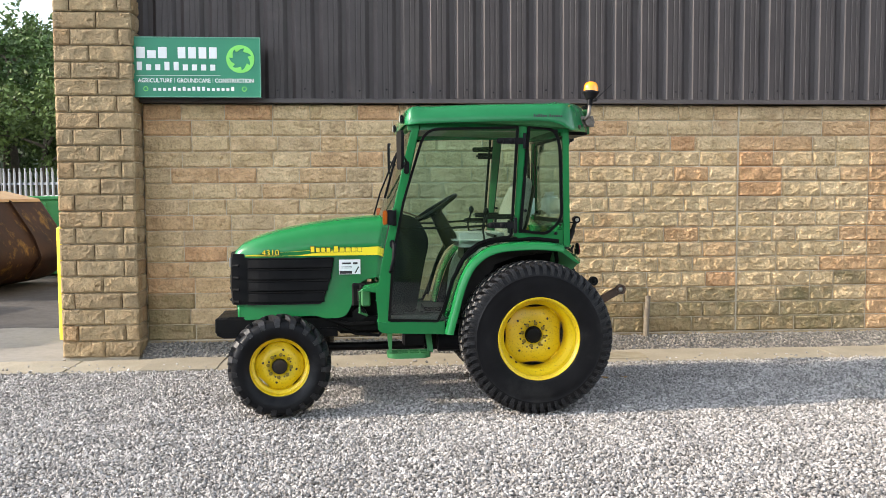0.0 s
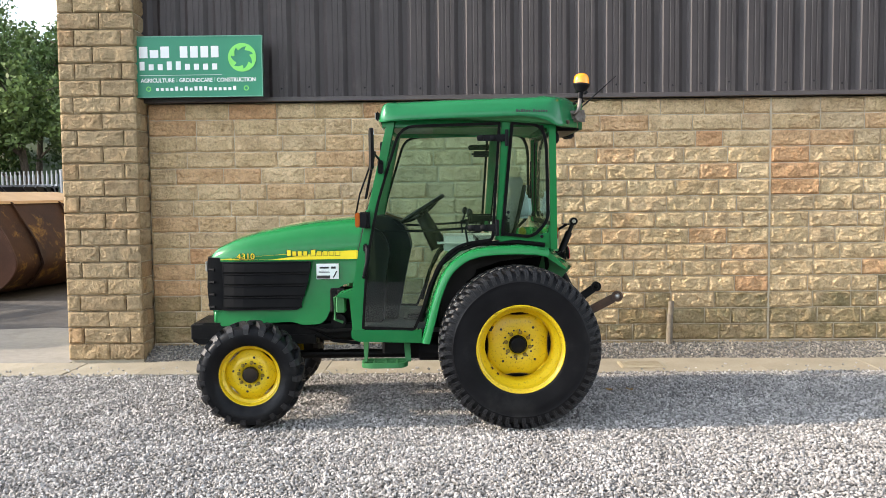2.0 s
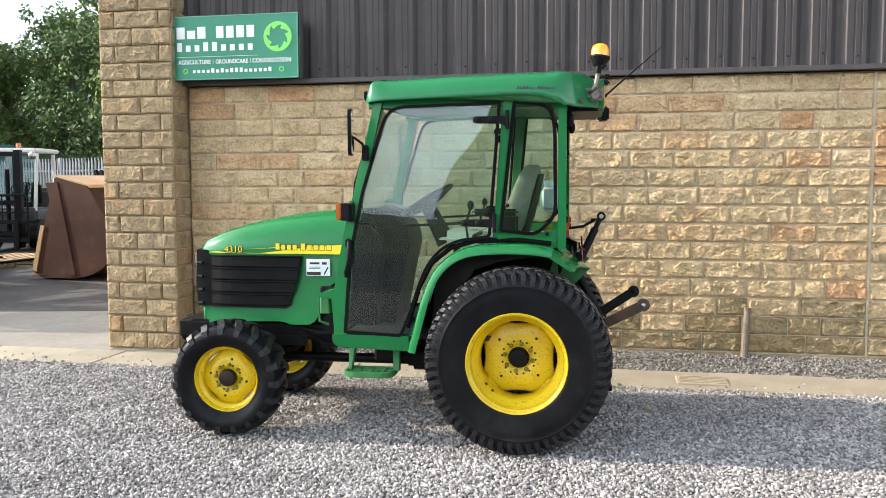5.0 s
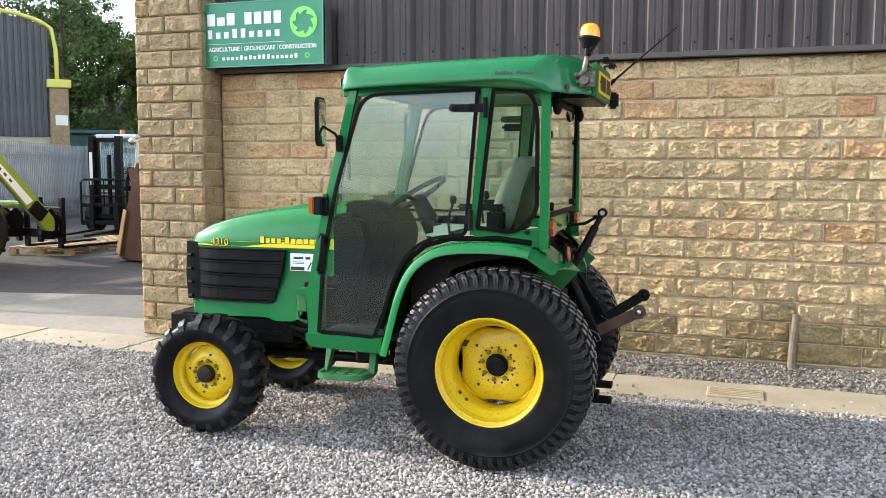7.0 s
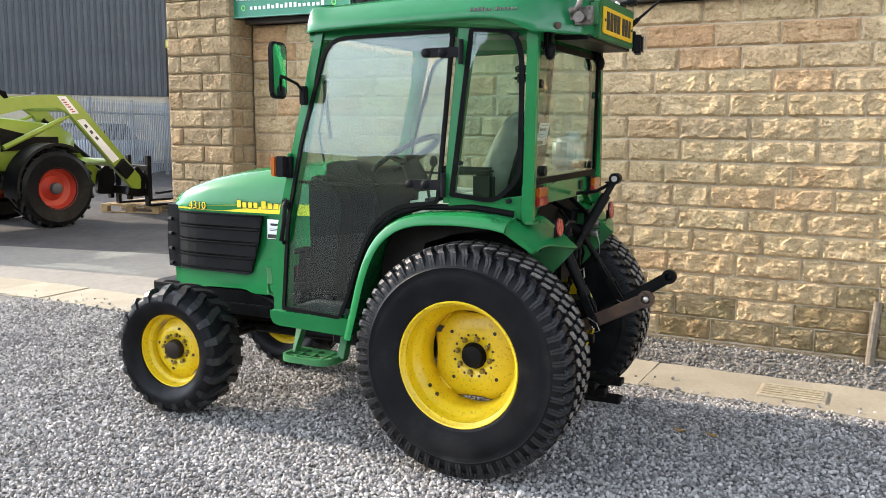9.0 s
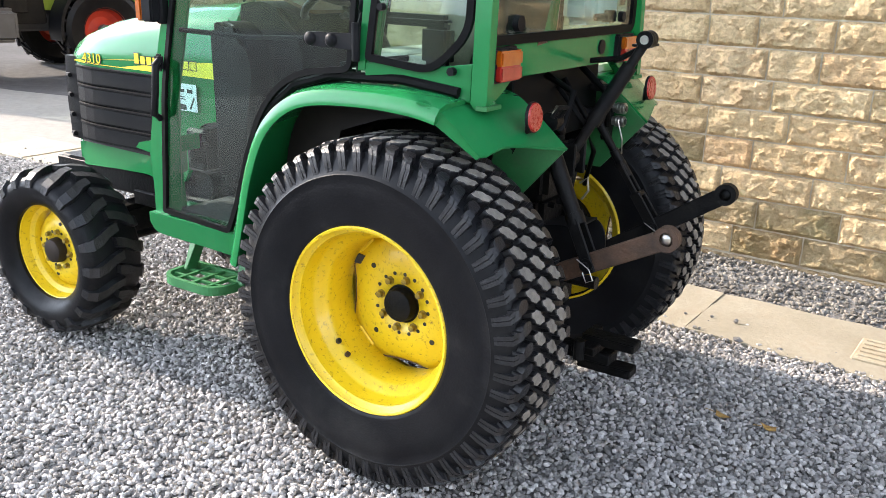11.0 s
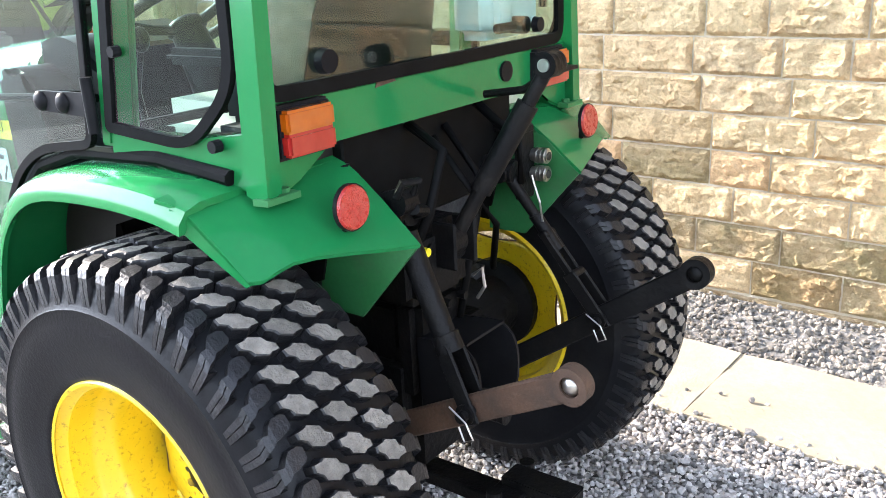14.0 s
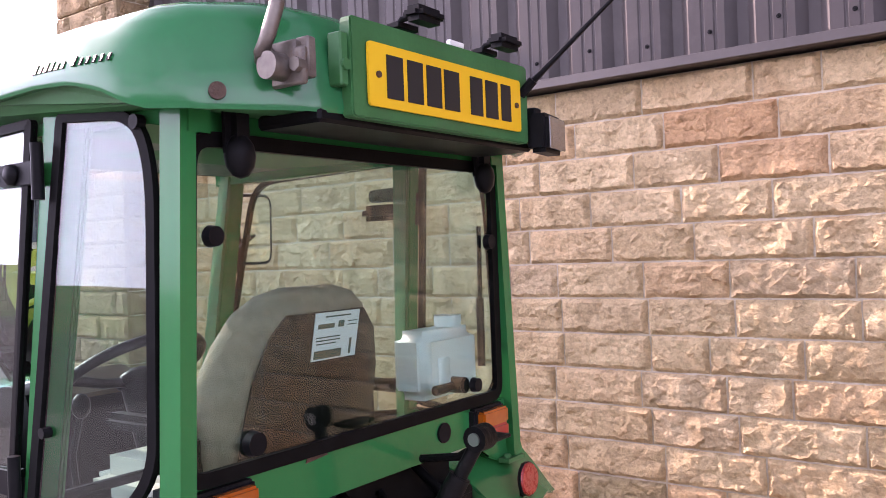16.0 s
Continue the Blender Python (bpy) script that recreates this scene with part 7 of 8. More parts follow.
# -- teal shed far behind --
shed = thing("garden_shed", "small dark teal metal shed behind the fence", "shed", heading(-24.9, 30.0, 0.72, 0.69))
b = bmesh.new()
box(b, (1.3, 1.2, 1.35), (2.6, 2.4, 2.7), 0.02)
part("body", b, M_TEAL, shed)
b = bmesh.new()
box(b, (1.3, 1.2, 2.80), (3.2, 2.9, 0.16), 0.03)
part("roof", b, M_TEAL, shed)
for k in (0, 1):
    b = bmesh.new()
    box(b, (0.75 + k * 0.92, -0.02, 1.25), (0.88, 0.04, 2.3), 0.01)
    part("door", b, M_TEAL, shed, "closed teal door")
b = bmesh.new()
box(b, (1.45, -0.05, 1.9), (0.24, 0.02, 0.34))
part("notice", b, M_WHITE, shed, "white notice with yellow band")
b = bmesh.new()
box(b, (2.85, 0.1, 1.9), (0.5, 0.3, 1.2), 0.02)
part("vent_panel", b, M_PALE_WALL, shed)


# -- big rusty loader bucket standing on its edge, mouth to the far left --
bk = thing("loader_bucket", "large rusty wheel loader bucket standing on the asphalt", "bucket", pose(-7.82, 12.70, 0.0, 0, 0, -8))
side = rounded([(0.0, 0.08), (0.14, 0.0), (0.86, 0.0), (1.28, 0.14), (1.54, 0.46), (1.42, 0.80), (1.04, 1.38), (0.46, 1.52)], [0.02, 0.03, 0.2, 0.22, 0.16, 0.2, 0.05, 0.02], 5)
BW = 2.7
for yy, nm in ((0.0, "side_plate"), (BW, "side_plate")):
    b = bmesh.new()
    prism(b, side, lambda p, q, dd: (p, dd, q), yy, yy + 0.035, 0.006)
    part(nm, b, M_BUCKET_WORN, bk, "dull brown side plate")
b = bmesh.new()
shell = rounded([(0.14, 0.0), (0.86, 0.0), (1.28, 0.14), (1.54, 0.46), (1.42, 0.80), (1.04, 1.38), (0.46, 1.52)], [0, 0.2, 0.22, 0.16, 0.2, 0.05, 0], 6)
outer = [b.verts.new((p, 0.03, q)) for p, q in shell]
outer2 = [b.verts.new((p, BW, q)) for p, q in shell]
inn = [b.verts.new((p - 0.03, 0.03, q + (0.03 if q < 0.7 else -0.03))) for p, q in shell]
inn2 = [b.verts.new((p - 0.03, BW, q + (0.03 if q < 0.7 else -0.03))) for p, q in shell]
for i in range(len(shell) - 1):
    b.faces.new((outer[i], outer[i + 1], outer2[i + 1], outer2[i]))
    b.faces.new((inn[i + 1], inn[i], inn2[i], inn2[i + 1]))
part("shell", b, M_BUCKET, bk, "curved flaking rusty shell", True, 40)
b = bmesh.new()
prism(b, [(0.42, 1.545), (1.04, 1.405), (1.07, 1.36), (1.04, 1.385), (0.42, 1.525)], lambda p, q, dd: (p, dd, q), 0.02, BW)
part("spill_plate", b, M_BUCKET_LIP, bk, "pale rusty top plate")
for yy in (0.55, 1.75):
    b = bmesh.new()
    prism(b, rounded([(1.07, 1.40), (1.46, 0.80), (1.58, 0.46), (1.32, 0.11), (1.26, 0.15), (1.53, 0.46), (1.40, 0.80), (1.03, 1.36)], 0.06, 3), lambda p, q, dd: (p, dd, q), yy, yy + 0.03)
    part("rib", b, M_BUCKET, bk)
b = bmesh.new()
prism(b, [(0.30, 1.43), (0.52, 1.44), (0.80, 0.05), (0.66, 0.04)], lambda p, q, dd: (p, dd, q), -0.022, -0.002, 0.004)
part("wear_strip", b, M_BUCKET_WORN, bk)
b = bmesh.new()
box(b, (0.08, BW / 2, 0.045), (0.26, BW, 0.04), 0.006)
part("cutting_edge", b, M_BUCKET_LIP, bk, "worn cutting edge")
b = bmesh.new()
prism(b, [(-0.015, 0.12), (0.06, 0.08), (0.24, 0.78), (0.17, 0.80)], lambda p, q, dd: (p, dd, q), -0.02, 0.0, 0.004)
part("side_cutter", b, M_BUCKET_LIP, bk, "yellow-stained side cutter")


# -- large tyre on a stack behind the bucket, green crate --
def plain_tyre(bmx, R, r0, W, c, lugs=22):
    prof = [(r0, -W * 0.4), (R * 0.86, -W * 0.5), (R * 0.97, -W * 0.42), (R * 0.97, W * 0.42), (R * 0.86, W * 0.5), (r0, W * 0.4), (r0, -W * 0.4)]
    lathe(bmx, prof, 40)
    for k in range(lugs):
        for s in (-1, 1):
            a = (k + 0.5 * (s > 0)) * math.tau / lugs
            rot = Matrix.Rotation(-a, 3, "Y") @ Matrix.Rotation(s * 0.7, 3, "X")
            p = Vector((R * 0.985 * math.cos(a), s * W * 0.22, R * 0.985 * math.sin(a)))
            box(bmx, p, (R * 0.07, W * 0.52, R * 0.075), 0, rot)
    return bmx


for k in range(4):
    b = plain_tyre(bmesh.new(), 0.72, 0.36, 0.42, (0, 0, 0))
    o = solid("spare_tyre", b, M_RUBBER, "large black tractor tyre stacked flat behind the bucket", "tyre", pose(-8.4, 16.6, 0.21 + 0.42 * k, 90, 0, 20 * k), group="stack of tyres")
b = bmesh.new()
box(b, (0, 0, 0.70), (1.6, 0.9, 1.4), 0.03)
for k in range(6):
    box(b, (-0.65 + 0.26 * k, -0.47, 0.70), (0.06, 0.06, 1.25), 0.01)
box(b, (0, 0, 1.42), (1.7, 1.0, 0.07), 0.02)
solid("green_bin", b, material("green_bin_plastic", (0.03, 0.22, 0.07), (0.04, 0.27, 0.09), 3, 0.5), "bright green plastic bulk bin behind the bucket", "bin", pose(-6.75, 17.0, 0, 0, 0, 10))

# -- fork lift truck --
fk = thing("forklift", "black and white fork lift truck parked with its forks down", "forklift", heading(-11.7, 17.1, 0.25, -0.97))


def fpart(nm, mat, label="", smooth=False, **kw):
    return part(nm, kw["bm"], mat, fk, label, smooth, 40 if smooth else None)


for y in (0.30, -0.30):
    b = bmesh.new()
    box(b, (0, y, 1.08), (0.16, 0.13, 2.05), 0.01)
    box(b, (-0.06, y * 0.72, 1.03), (0.10, 0.08, 1.95), 0.01)
    fpart("mast_rail", M_IRON, bm=b)
b = bmesh.new()
for z in (0.35, 1.0, 2.02):
    box(b, (-0.03, 0, z), (0.10, 0.62, 0.10), 0.01)
cyl(b, (-0.05, 0.05, 0.3), (-0.05, 0.05, 1.7), 0.045, seg=12)
fpart("mast_cross", M_IRON, bm=b)
b = bmesh.new()
box(b, (0.12, 0, 0.22), (0.06, 1.05, 0.10), 0.01)
box(b, (0.12, 0, 0.60), (0.06, 1.05, 0.08), 0.01)
fpart("carriage", M_IRON, bm=b)
b = bmesh.new()
tube(b, [(0.14, 0.52, 0.2), (0.14, 0.52, 1.10), (0.14, 0.45, 1.16), (0.14, -0.45, 1.16), (0.14, -0.52, 1.10), (0.14, -0.52, 0.2)], 0.025, 8)
for y in (-0.26, 0.0, 0.26):
    cyl(b, (0.14, y, 0.6), (0.14, y, 1.16), 0.014, seg=8)
cyl(b, (0.14, -0.52, 0.80), (0.14, 0.52, 0.80), 0.014, seg=8)
fpart("load_guard", M_IRON, bm=b)
for y in (0.28, -0.28):
    b = bmesh.new()
    box(b, (0.16, y, 0.35), (0.05, 0.11, 0.6), 0.005)
    box(b, (0.85, y, 0.055), (1.4, 0.11, 0.045), 0.006)
    fpart("fork", M_IRON, bm=b)
b = bmesh.new()
box(b, (-1.15, 0, 0.55), (1.7, 1.05, 0.65), 0.06, seg=3)
box(b, (-1.75, 0, 0.95), (0.6, 1.05, 0.7), 0.10, seg=3)
fpart("chassis", M_DARKGREY, "dark grey counterweight chassis", True, bm=b)
for x, y in ((-0.45, 0.48), (-0.45, -0.48), (-0.1, 0.0), (-1.8, 0.45), (-1.8, -0.45)):
    if y == 0.0:
        continue
    b = bmesh.new()
    cyl(b, (x, y - 0.11, 0.32), (x, y + 0.11, 0.32), 0.32, seg=28)
    w = fpart("wheel", M_RUBBER, bm=b)
    b = bmesh.new()
    cyl(b, (x, y - 0.12, 0.32), (x, y + 0.12, 0.32), 0.16, seg=20)
    part("rim", b, M_CABWHITE, w)
for x, y in ((-0.40, 0.46), (-0.40, -0.46), (-1.65, 0.44), (-1.65, -0.44)):
    b = bmesh.new()
    tube(b, [(x, y, 0.8), (x - (0.25 if x > -1 else -0.05), y * 0.95, 2.05)], 0.04, 8)
    fpart("cab_post", M_CABWHITE, bm=b)
b = bmesh.new()
box(b, (-1.15, 0, 2.12), (1.35, 0.98, 0.09), 0.03, seg=2)
fpart("cab_roof", M_CABWHITE, "white cab roof", bm=b)
b = bmesh.new()
prism(b, [(-0.42, 0.95), (-0.62, 2.05)], lambda p, q, dd: (p, dd, q), -0.42, 0.42) if False else box(b, (-0.55, 0, 1.5), (0.02, 0.86, 1.0), 0, Matrix.Rotation(-0.18, 3, "Y"))
fpart("windscreen", M_GLASS, bm=b)
b = bmesh.new()
tube(b, [(-0.78 + 0.19 * math.cos(k * math.tau / 24) * 0.6, 0.19 * math.sin(k * math.tau / 24), 1.30 - 0.12 * math.cos(k * math.tau / 24)) for k in range(24)], 0.015, 6, True)
fpart("steering_wheel", M_PLASTIC, bm=b)
b = bmesh.new()
box(b, (-1.30, 0, 1.15), (0.16, 0.48, 0.55), 0.05, seg=2)
box(b, (-1.10, 0, 0.95), (0.45, 0.48, 0.12), 0.04, seg=2)
fpart("seat", M_PLASTIC, bm=b)
b = bmesh.new()
ball(b, (-0.40, -0.44, 2.0), 0.09, (0.6, 1, 1), 14)
fpart("head_lamp", M_STEEL, bm=b)
b = bmesh.new()
ball(b, (-0.40, 0.44, 2.0), 0.09, (0.6, 1, 1), 14)
fpart("head_lamp", M_STEEL, bm=b)
b = bmesh.new()
cyl(b, (-1.5, -0.3, 2.16), (-1.5, -0.3, 2.30), 0.06, 0.05, 14)
fpart("beacon", M_LENS_A, bm=b)
b = bmesh.new()
box(b, (0.085, -0.30, 1.40), (0.004, 0.07, 0.70))
fpart("white_mark", M_WHITE, "column of white print on the mast", bm=b)


# -- pallets --
def pallet(m, label):
    p = thing("pallet", label, "pallet", m, group="timber pallets")
    for k in range(7):
        b = bmesh.new()
        box(b, (-0.5 + k * 0.166, 0, 0.135), (0.10, 1.2, 0.018), 0.002)
        part("deck_board", b, M_PALLET, p)
    for y in (-0.55, 0, 0.55):
        b = bmesh.new()
        box(b, (0, y, 0.117), (1.1, 0.10, 0.018), 0.002)
        part("stringer_board", b, M_PALLET, p)
        b = bmesh.new()
        box(b, (0, y, 0.009), (1.1, 0.10, 0.018), 0.002)
        part("bottom_board", b, M_PALLET, p)
        for x in (-0.5, 0, 0.5):
            b = bmesh.new()
            box(b, (x, y, 0.063), (0.14, 0.10, 0.09), 0.003)
            part("block", b, M_PALLET, p)
    return p


pallet(pose(-9.7, 13.5, -0.03, 0, 0, 12), "pale timber pallet lying under the loader forks")
pallet(pose(-9.55, 14.85, -0.03, 0, 0, 8), "pale timber pallet lying on the asphalt")

# -- lime green farm tractor with front loader, seen from its right rear quarter --
ft = thing("farm_tractor", "lime green farm tractor with front loader and red wheels", "tractor", heading(-9.8, 11.1, 0.165, 0.986))


def lp(nm, mat, b, label="", smooth=False, parent=None):
    return part(nm, b, mat, parent or ft, label, smooth, 40 if smooth else None)


def farm_wheel(x, y, R, W, rim, s, nm):
    w = thing(nm, "", "")
    w.parent = ft
    w.matrix_local = pose(x, y, R - 0.03, 0, 0, 0 if s > 0 else 180)
    part("tyre", plain_tyre(bmesh.new(), R, rim, W, (0, 0, 0), 20), M_RUBBER, w, "black bar-lug tyre")
    b = bmesh.new()
    lathe(b, [(rim * 1.06, W * 0.42), (rim * 1.0, W * 0.36), (rim * 0.90, W * 0.10), (rim * 0.62, W * 0.02), (rim * 0.36, W * 0.12), (rim * 0.30, W * 0.2), (0, W * 0.2)], 32)
    part("rim", b, M_REDRIM, w, "red dished rim", True, 40)
    b = bmesh.new()
    lathe(b, [(rim * 0.30, W * 0.18), (rim * 0.28, W * 0.38), (rim * 0.2, W * 0.42), (0, W * 0.42)], 20)
    part("hub", b, M_DARKGREY, w, "", True, 40)


farm_wheel(0, -0.80, 0.56, 0.40, 0.29, -1, "front_wheel")
farm_wheel(0, 0.80, 0.56, 0.40, 0.29, 1, "front_wheel")
farm_wheel(-2.45, -0.85, 0.82, 0.50, 0.46, -1, "rear_wheel")
farm_wheel(-2.45, 0.85, 0.82, 0.50, 0.46, 1, "rear_wheel")
for s in (1, -1):
    b = bmesh.new()
    pts = [(0.62 * math.cos(radians(a)), 0.53 + 0.66 * math.sin(radians(a))) for a in range(55, 191, 9)]
    inn = [(0.58 * math.cos(radians(a)), 0.53 + 0.62 * math.sin(radians(a))) for a in range(190, 54, -9)]
    prism(b, pts + inn, lambda p, q, dd: (p, s * dd, q), 0.60, 1.0, 0.008)
    lp("mudguard", M_PLASTIC, b, "black front mudguard", True)
b = bmesh.new()
secs = []
for x, zt, hw in ((0.70, 1.20, 0.26), (0.66, 1.36, 0.30), (0.4, 1.47, 0.33), (-0.3, 1.56, 0.36), (-1.1, 1.63, 0.38)):
    sec = [(x, hw, 0.78), (x, hw, zt - 0.18), (x, hw * 0.82, zt - 0.04), (x, 0, zt)]
    secs.append(sec + [(p, -q, r) for p, q, r in sec[-2::-1]])
loft(b, secs)
lp("bonnet", M_LIMEPAINT, b, "lime green bonnet", True)
b = bmesh.new()
box(b, (-0.7, 0, 0.68), (2.6, 0.5, 0.36), 0.03)
box(b, (0, 0, 0.53), (0.2, 1.3, 0.16), 0.02)
box(b, (-2.45, 0, 0.8), (0.4, 1.3, 0.3), 0.03)
lp("chassis", M_DARKGREY, b)
for s in (1, -1):
    b = bmesh.new()
    box(b, (0.1, s * 0.372, 1.10), (0.55, 0.02, 0.34), 0.004)
    lp("side_grille", M_GRILLE, b, "black louvred side grille")
    # loader arm: back beam, knee, front beam
    b = bmesh.new()
    arm = [(-1.25, 1.50), (-1.2, 1.70), (-0.2, 1.86), (0.38, 1.90), (0.55, 1.84), (1.62, 0.62), (1.62, 0.42), (1.46, 0.44), (0.42, 1.64), (0.28, 1.70), (-0.2, 1.68), (-1.1, 1.46)]
    prism(b, rounded(arm, [0.03, 0.05, 0.1, 0.1, 0.12, 0.04, 0.04, 0.04, 0.12, 0.08, 0.1, 0.03], 3), lambda p, q, dd: (p, s * dd, q), 0.50, 0.60, 0.008)
    la = lp("loader_arm", M_LIMEPAINT, b, "lime green bent loader arm", True)
    b = bmesh.new()
    prism(b, [(0.26, 1.87), (0.40, 1.87), (0.60, 1.62), (0.46, 1.61)], lambda p, q, dd: (p, s * dd, q), 0.601, 0.605)
    prism(b, [(0.56, 1.52), (0.68, 1.54), (1.24, 0.92), (1.13, 0.86)], lambda p, q, dd: (p, s * dd, q), 0.601, 0.605)
    lp("white_decal", M_WHITE, b, "white decal panel", parent=la)
    b = bmesh.new()
    for k in range(6):
        box(b, (0.352 + 0.031 * k, s * 0.6065, 1.815 - 0.034 * k), (0.055, 0.002, 0.018), 0, Matrix.Rotation(-0.1, 3, "Y"))
    lp("red_mark", M_REDRIM, b, "short red bars of print", parent=la)
    b = bmesh.new()
    for k in range(3):
        box(b, (0.70 + 0.085 * k, s * 0.6065, 1.43 - 0.092 * k), (0.06, 0.002, 0.04), 0, Matrix.Rotation(0.85, 3, "Y"))
    lp("grey_mark", M_DARKGREY, b, "grey bars of print", parent=la)
    b = bmesh.new()
    cyl(b, (-0.55, s * 0.55, 1.12), (0.34, s * 0.55, 1.52), 0.04, seg=12)
    cyl(b, (0.34, s * 0.55, 1.52), (0.55, s * 0.55, 1.62), 0.025, seg=12)
    lp("lift_cylinder", M_LIMEPAINT, b, "", True, parent=la)
    b = bmesh.new()
    cyl(b, (0.60, s * 0.45, 1.52), (1.35, s * 0.45, 0.90), 0.035, seg=12)
    cyl(b, (1.3, s * 0.45, 0.94), (1.62, s * 0.45, 0.66), 0.022, seg=12)
    box(b, (1.32, s * 0.61, 0.76), (0.22, 0.08, 0.28), 0.02, Matrix.Rotation(-0.8, 3, "Y"))
    lp("tilt_cylinder", M_IRON, b, "", parent=la)
b = bmesh.new()
cyl(b, (0.42, -0.55, 1.72), (0.42, 0.55, 1.72), 0.07, seg=14)
lp("cross_tube", M_LIMEPAINT, b)
b = bmesh.new()
cyl(b, (1.20, -0.55, 0.86), (1.20, 0.55, 0.86), 0.06, seg=14)
lp("cross_tube", M_LIMEPAINT, b)
b = bmesh.new()
for s in (1, -1):
    prism(b, rounded([(1.45, 0.30), (1.75, 0.28), (1.80, 0.62), (1.64, 0.80), (1.50, 0.66)], 0.06, 3), lambda p, q, dd: (p, s * dd, q), 0.40, 0.48, 0.006)
box(b, (1.80, 0, 0.36), (0.08, 1.15, 0.14), 0.01)
box(b, (1.80, 0, 0.75), (0.08, 1.15, 0.10), 0.01)
for y in (-0.55, 0.0, 0.55):
    box(b, (1.80, y, 0.58), (0.07, 0.09, 0.75), 0.008)
lp("fork_carriage", M_IRON, b, "black fork carriage")
for y in (-0.42, 0.42):
    b = bmesh.new()
    box(b, (1.86, y, 0.42), (0.05, 0.10, 0.6), 0.005)
    box(b, (2.55, y, 0.13), (1.35, 0.10, 0.04), 0.006)
    lp("fork", M_IRON, b)
b = bmesh.new()
tube(b, [(-1.15, -0.50, 1.2), (-1.15, -0.52, 1.9), (-1.15, -0.53, 2.6), (-1.22, -0.54, 2.72)], 0.055, 12)
lp("exhaust", M_GALV, b, "grey exhaust stack", True)
b = bmesh.new()
for k in range(4):
    tube(b, [(-0.98 + 0.05 * k, -0.62, 1.20), (-0.96 + 0.05 * k, -0.64, 1.66), (-0.82 + 0.04 * k, -0.62, 1.90 + 0.02 * k), (-0.58 + 0.03 * k, -0.57, 1.90), (-0.42, -0.52, 1.78)], 0.016, 6)
lp("loader_hose", M_SEAL, b, "bundle of black hoses")
b = bmesh.new()
prism(b, rounded([(-1.35, 0.62), (-0.62, 0.62), (-0.66, 1.0), (-0.78, 1.28), (-0.80, 1.50), (-1.35, 1.52)], 0.04, 3), lambda p, q, dd: (p, -dd, q), 0.40, 0.60, 0.01)
box(b, (-0.93, -0.63, 1.14), (0.26, 0.07, 0.14), 0.01)
box(b, (-1.02, -0.62, 0.86), (0.30, 0.06, 0.20), 0.01)
lp("loader_bracket", M_IRON, b, "black loader mounting with couplings")
b = bmesh.new()
prism(b, [(-0.50, 1.06), (0.10, 1.10), (-0.16, 1.32), (-0.50, 1.40)], lambda p, q, dd: (p, -dd, q), 0.36, 0.385, 0.004)
lp("side_vent", M_GRILLE, b, "black vent panel")
b = bmesh.new()
box(b, (-1.35, -0.70, 0.62), (0.55, 0.34, 0.42), 0.06, seg=3)
lp("fuel_tank", M_DARKGREY, b, "dark grey fuel tank", True)
for k in range(3):
    b = bmesh.new()
    box(b, (-1.62, -0.78, 0.42 + 0.24 * k), (0.30, 0.24, 0.03), 0.004)
    lp("cab_step", M_DARKGREY, b)
b = bmesh.new()
secs = []
for z, x0, x1, hw in ((0.95, -1.35, -3.0, 0.62), (1.5, -1.35, -3.05, 0.78), (2.5, -1.55, -2.95, 0.74), (2.62, -1.5, -3.0, 0.76), (2.78, -1.65, -2.9, 0.66)):
    secs.append([(x0, hw, z), (x0, -hw, z), (x1, -hw, z), (x1, hw, z)])
loft(b, secs[2:], True, True)
lp("cab_roof", M_LIMEPAINT, b, "lime green cab roof")
b = bmesh.new()
loft(b, secs[:2], True, True)
lp("cab_body", M_DARKGREY, b)
for x, y in ((-1.37, 0.77), (-1.37, -0.77), (-3.02, 0.77), (-3.02, -0.77)):
    b = bmesh.new()
    tube(b, [(x, y, 1.48), (x + (-0.18 if x > -2 else 0.08), y * 0.95, 2.52)], 0.045, 8)
    lp("cab_post", M_DARKGREY, b)
b = bmesh.new()
loft(b, [[(x0 * 0.995 - 0.02, hw * 0.985, z), (x0 * 0.995 - 0.02, -hw * 0.985, z), (x1 + 0.02, -hw * 0.985, z), (x1 + 0.02, hw * 0.985, z)] for z, x0, x1, hw in (secs_ for secs_ in ((1.5, -1.35, -3.05, 0.78), (2.5, -1.55, -2.95, 0.74)))], False, True)
lp("cab_windows", M_GLASS, b)


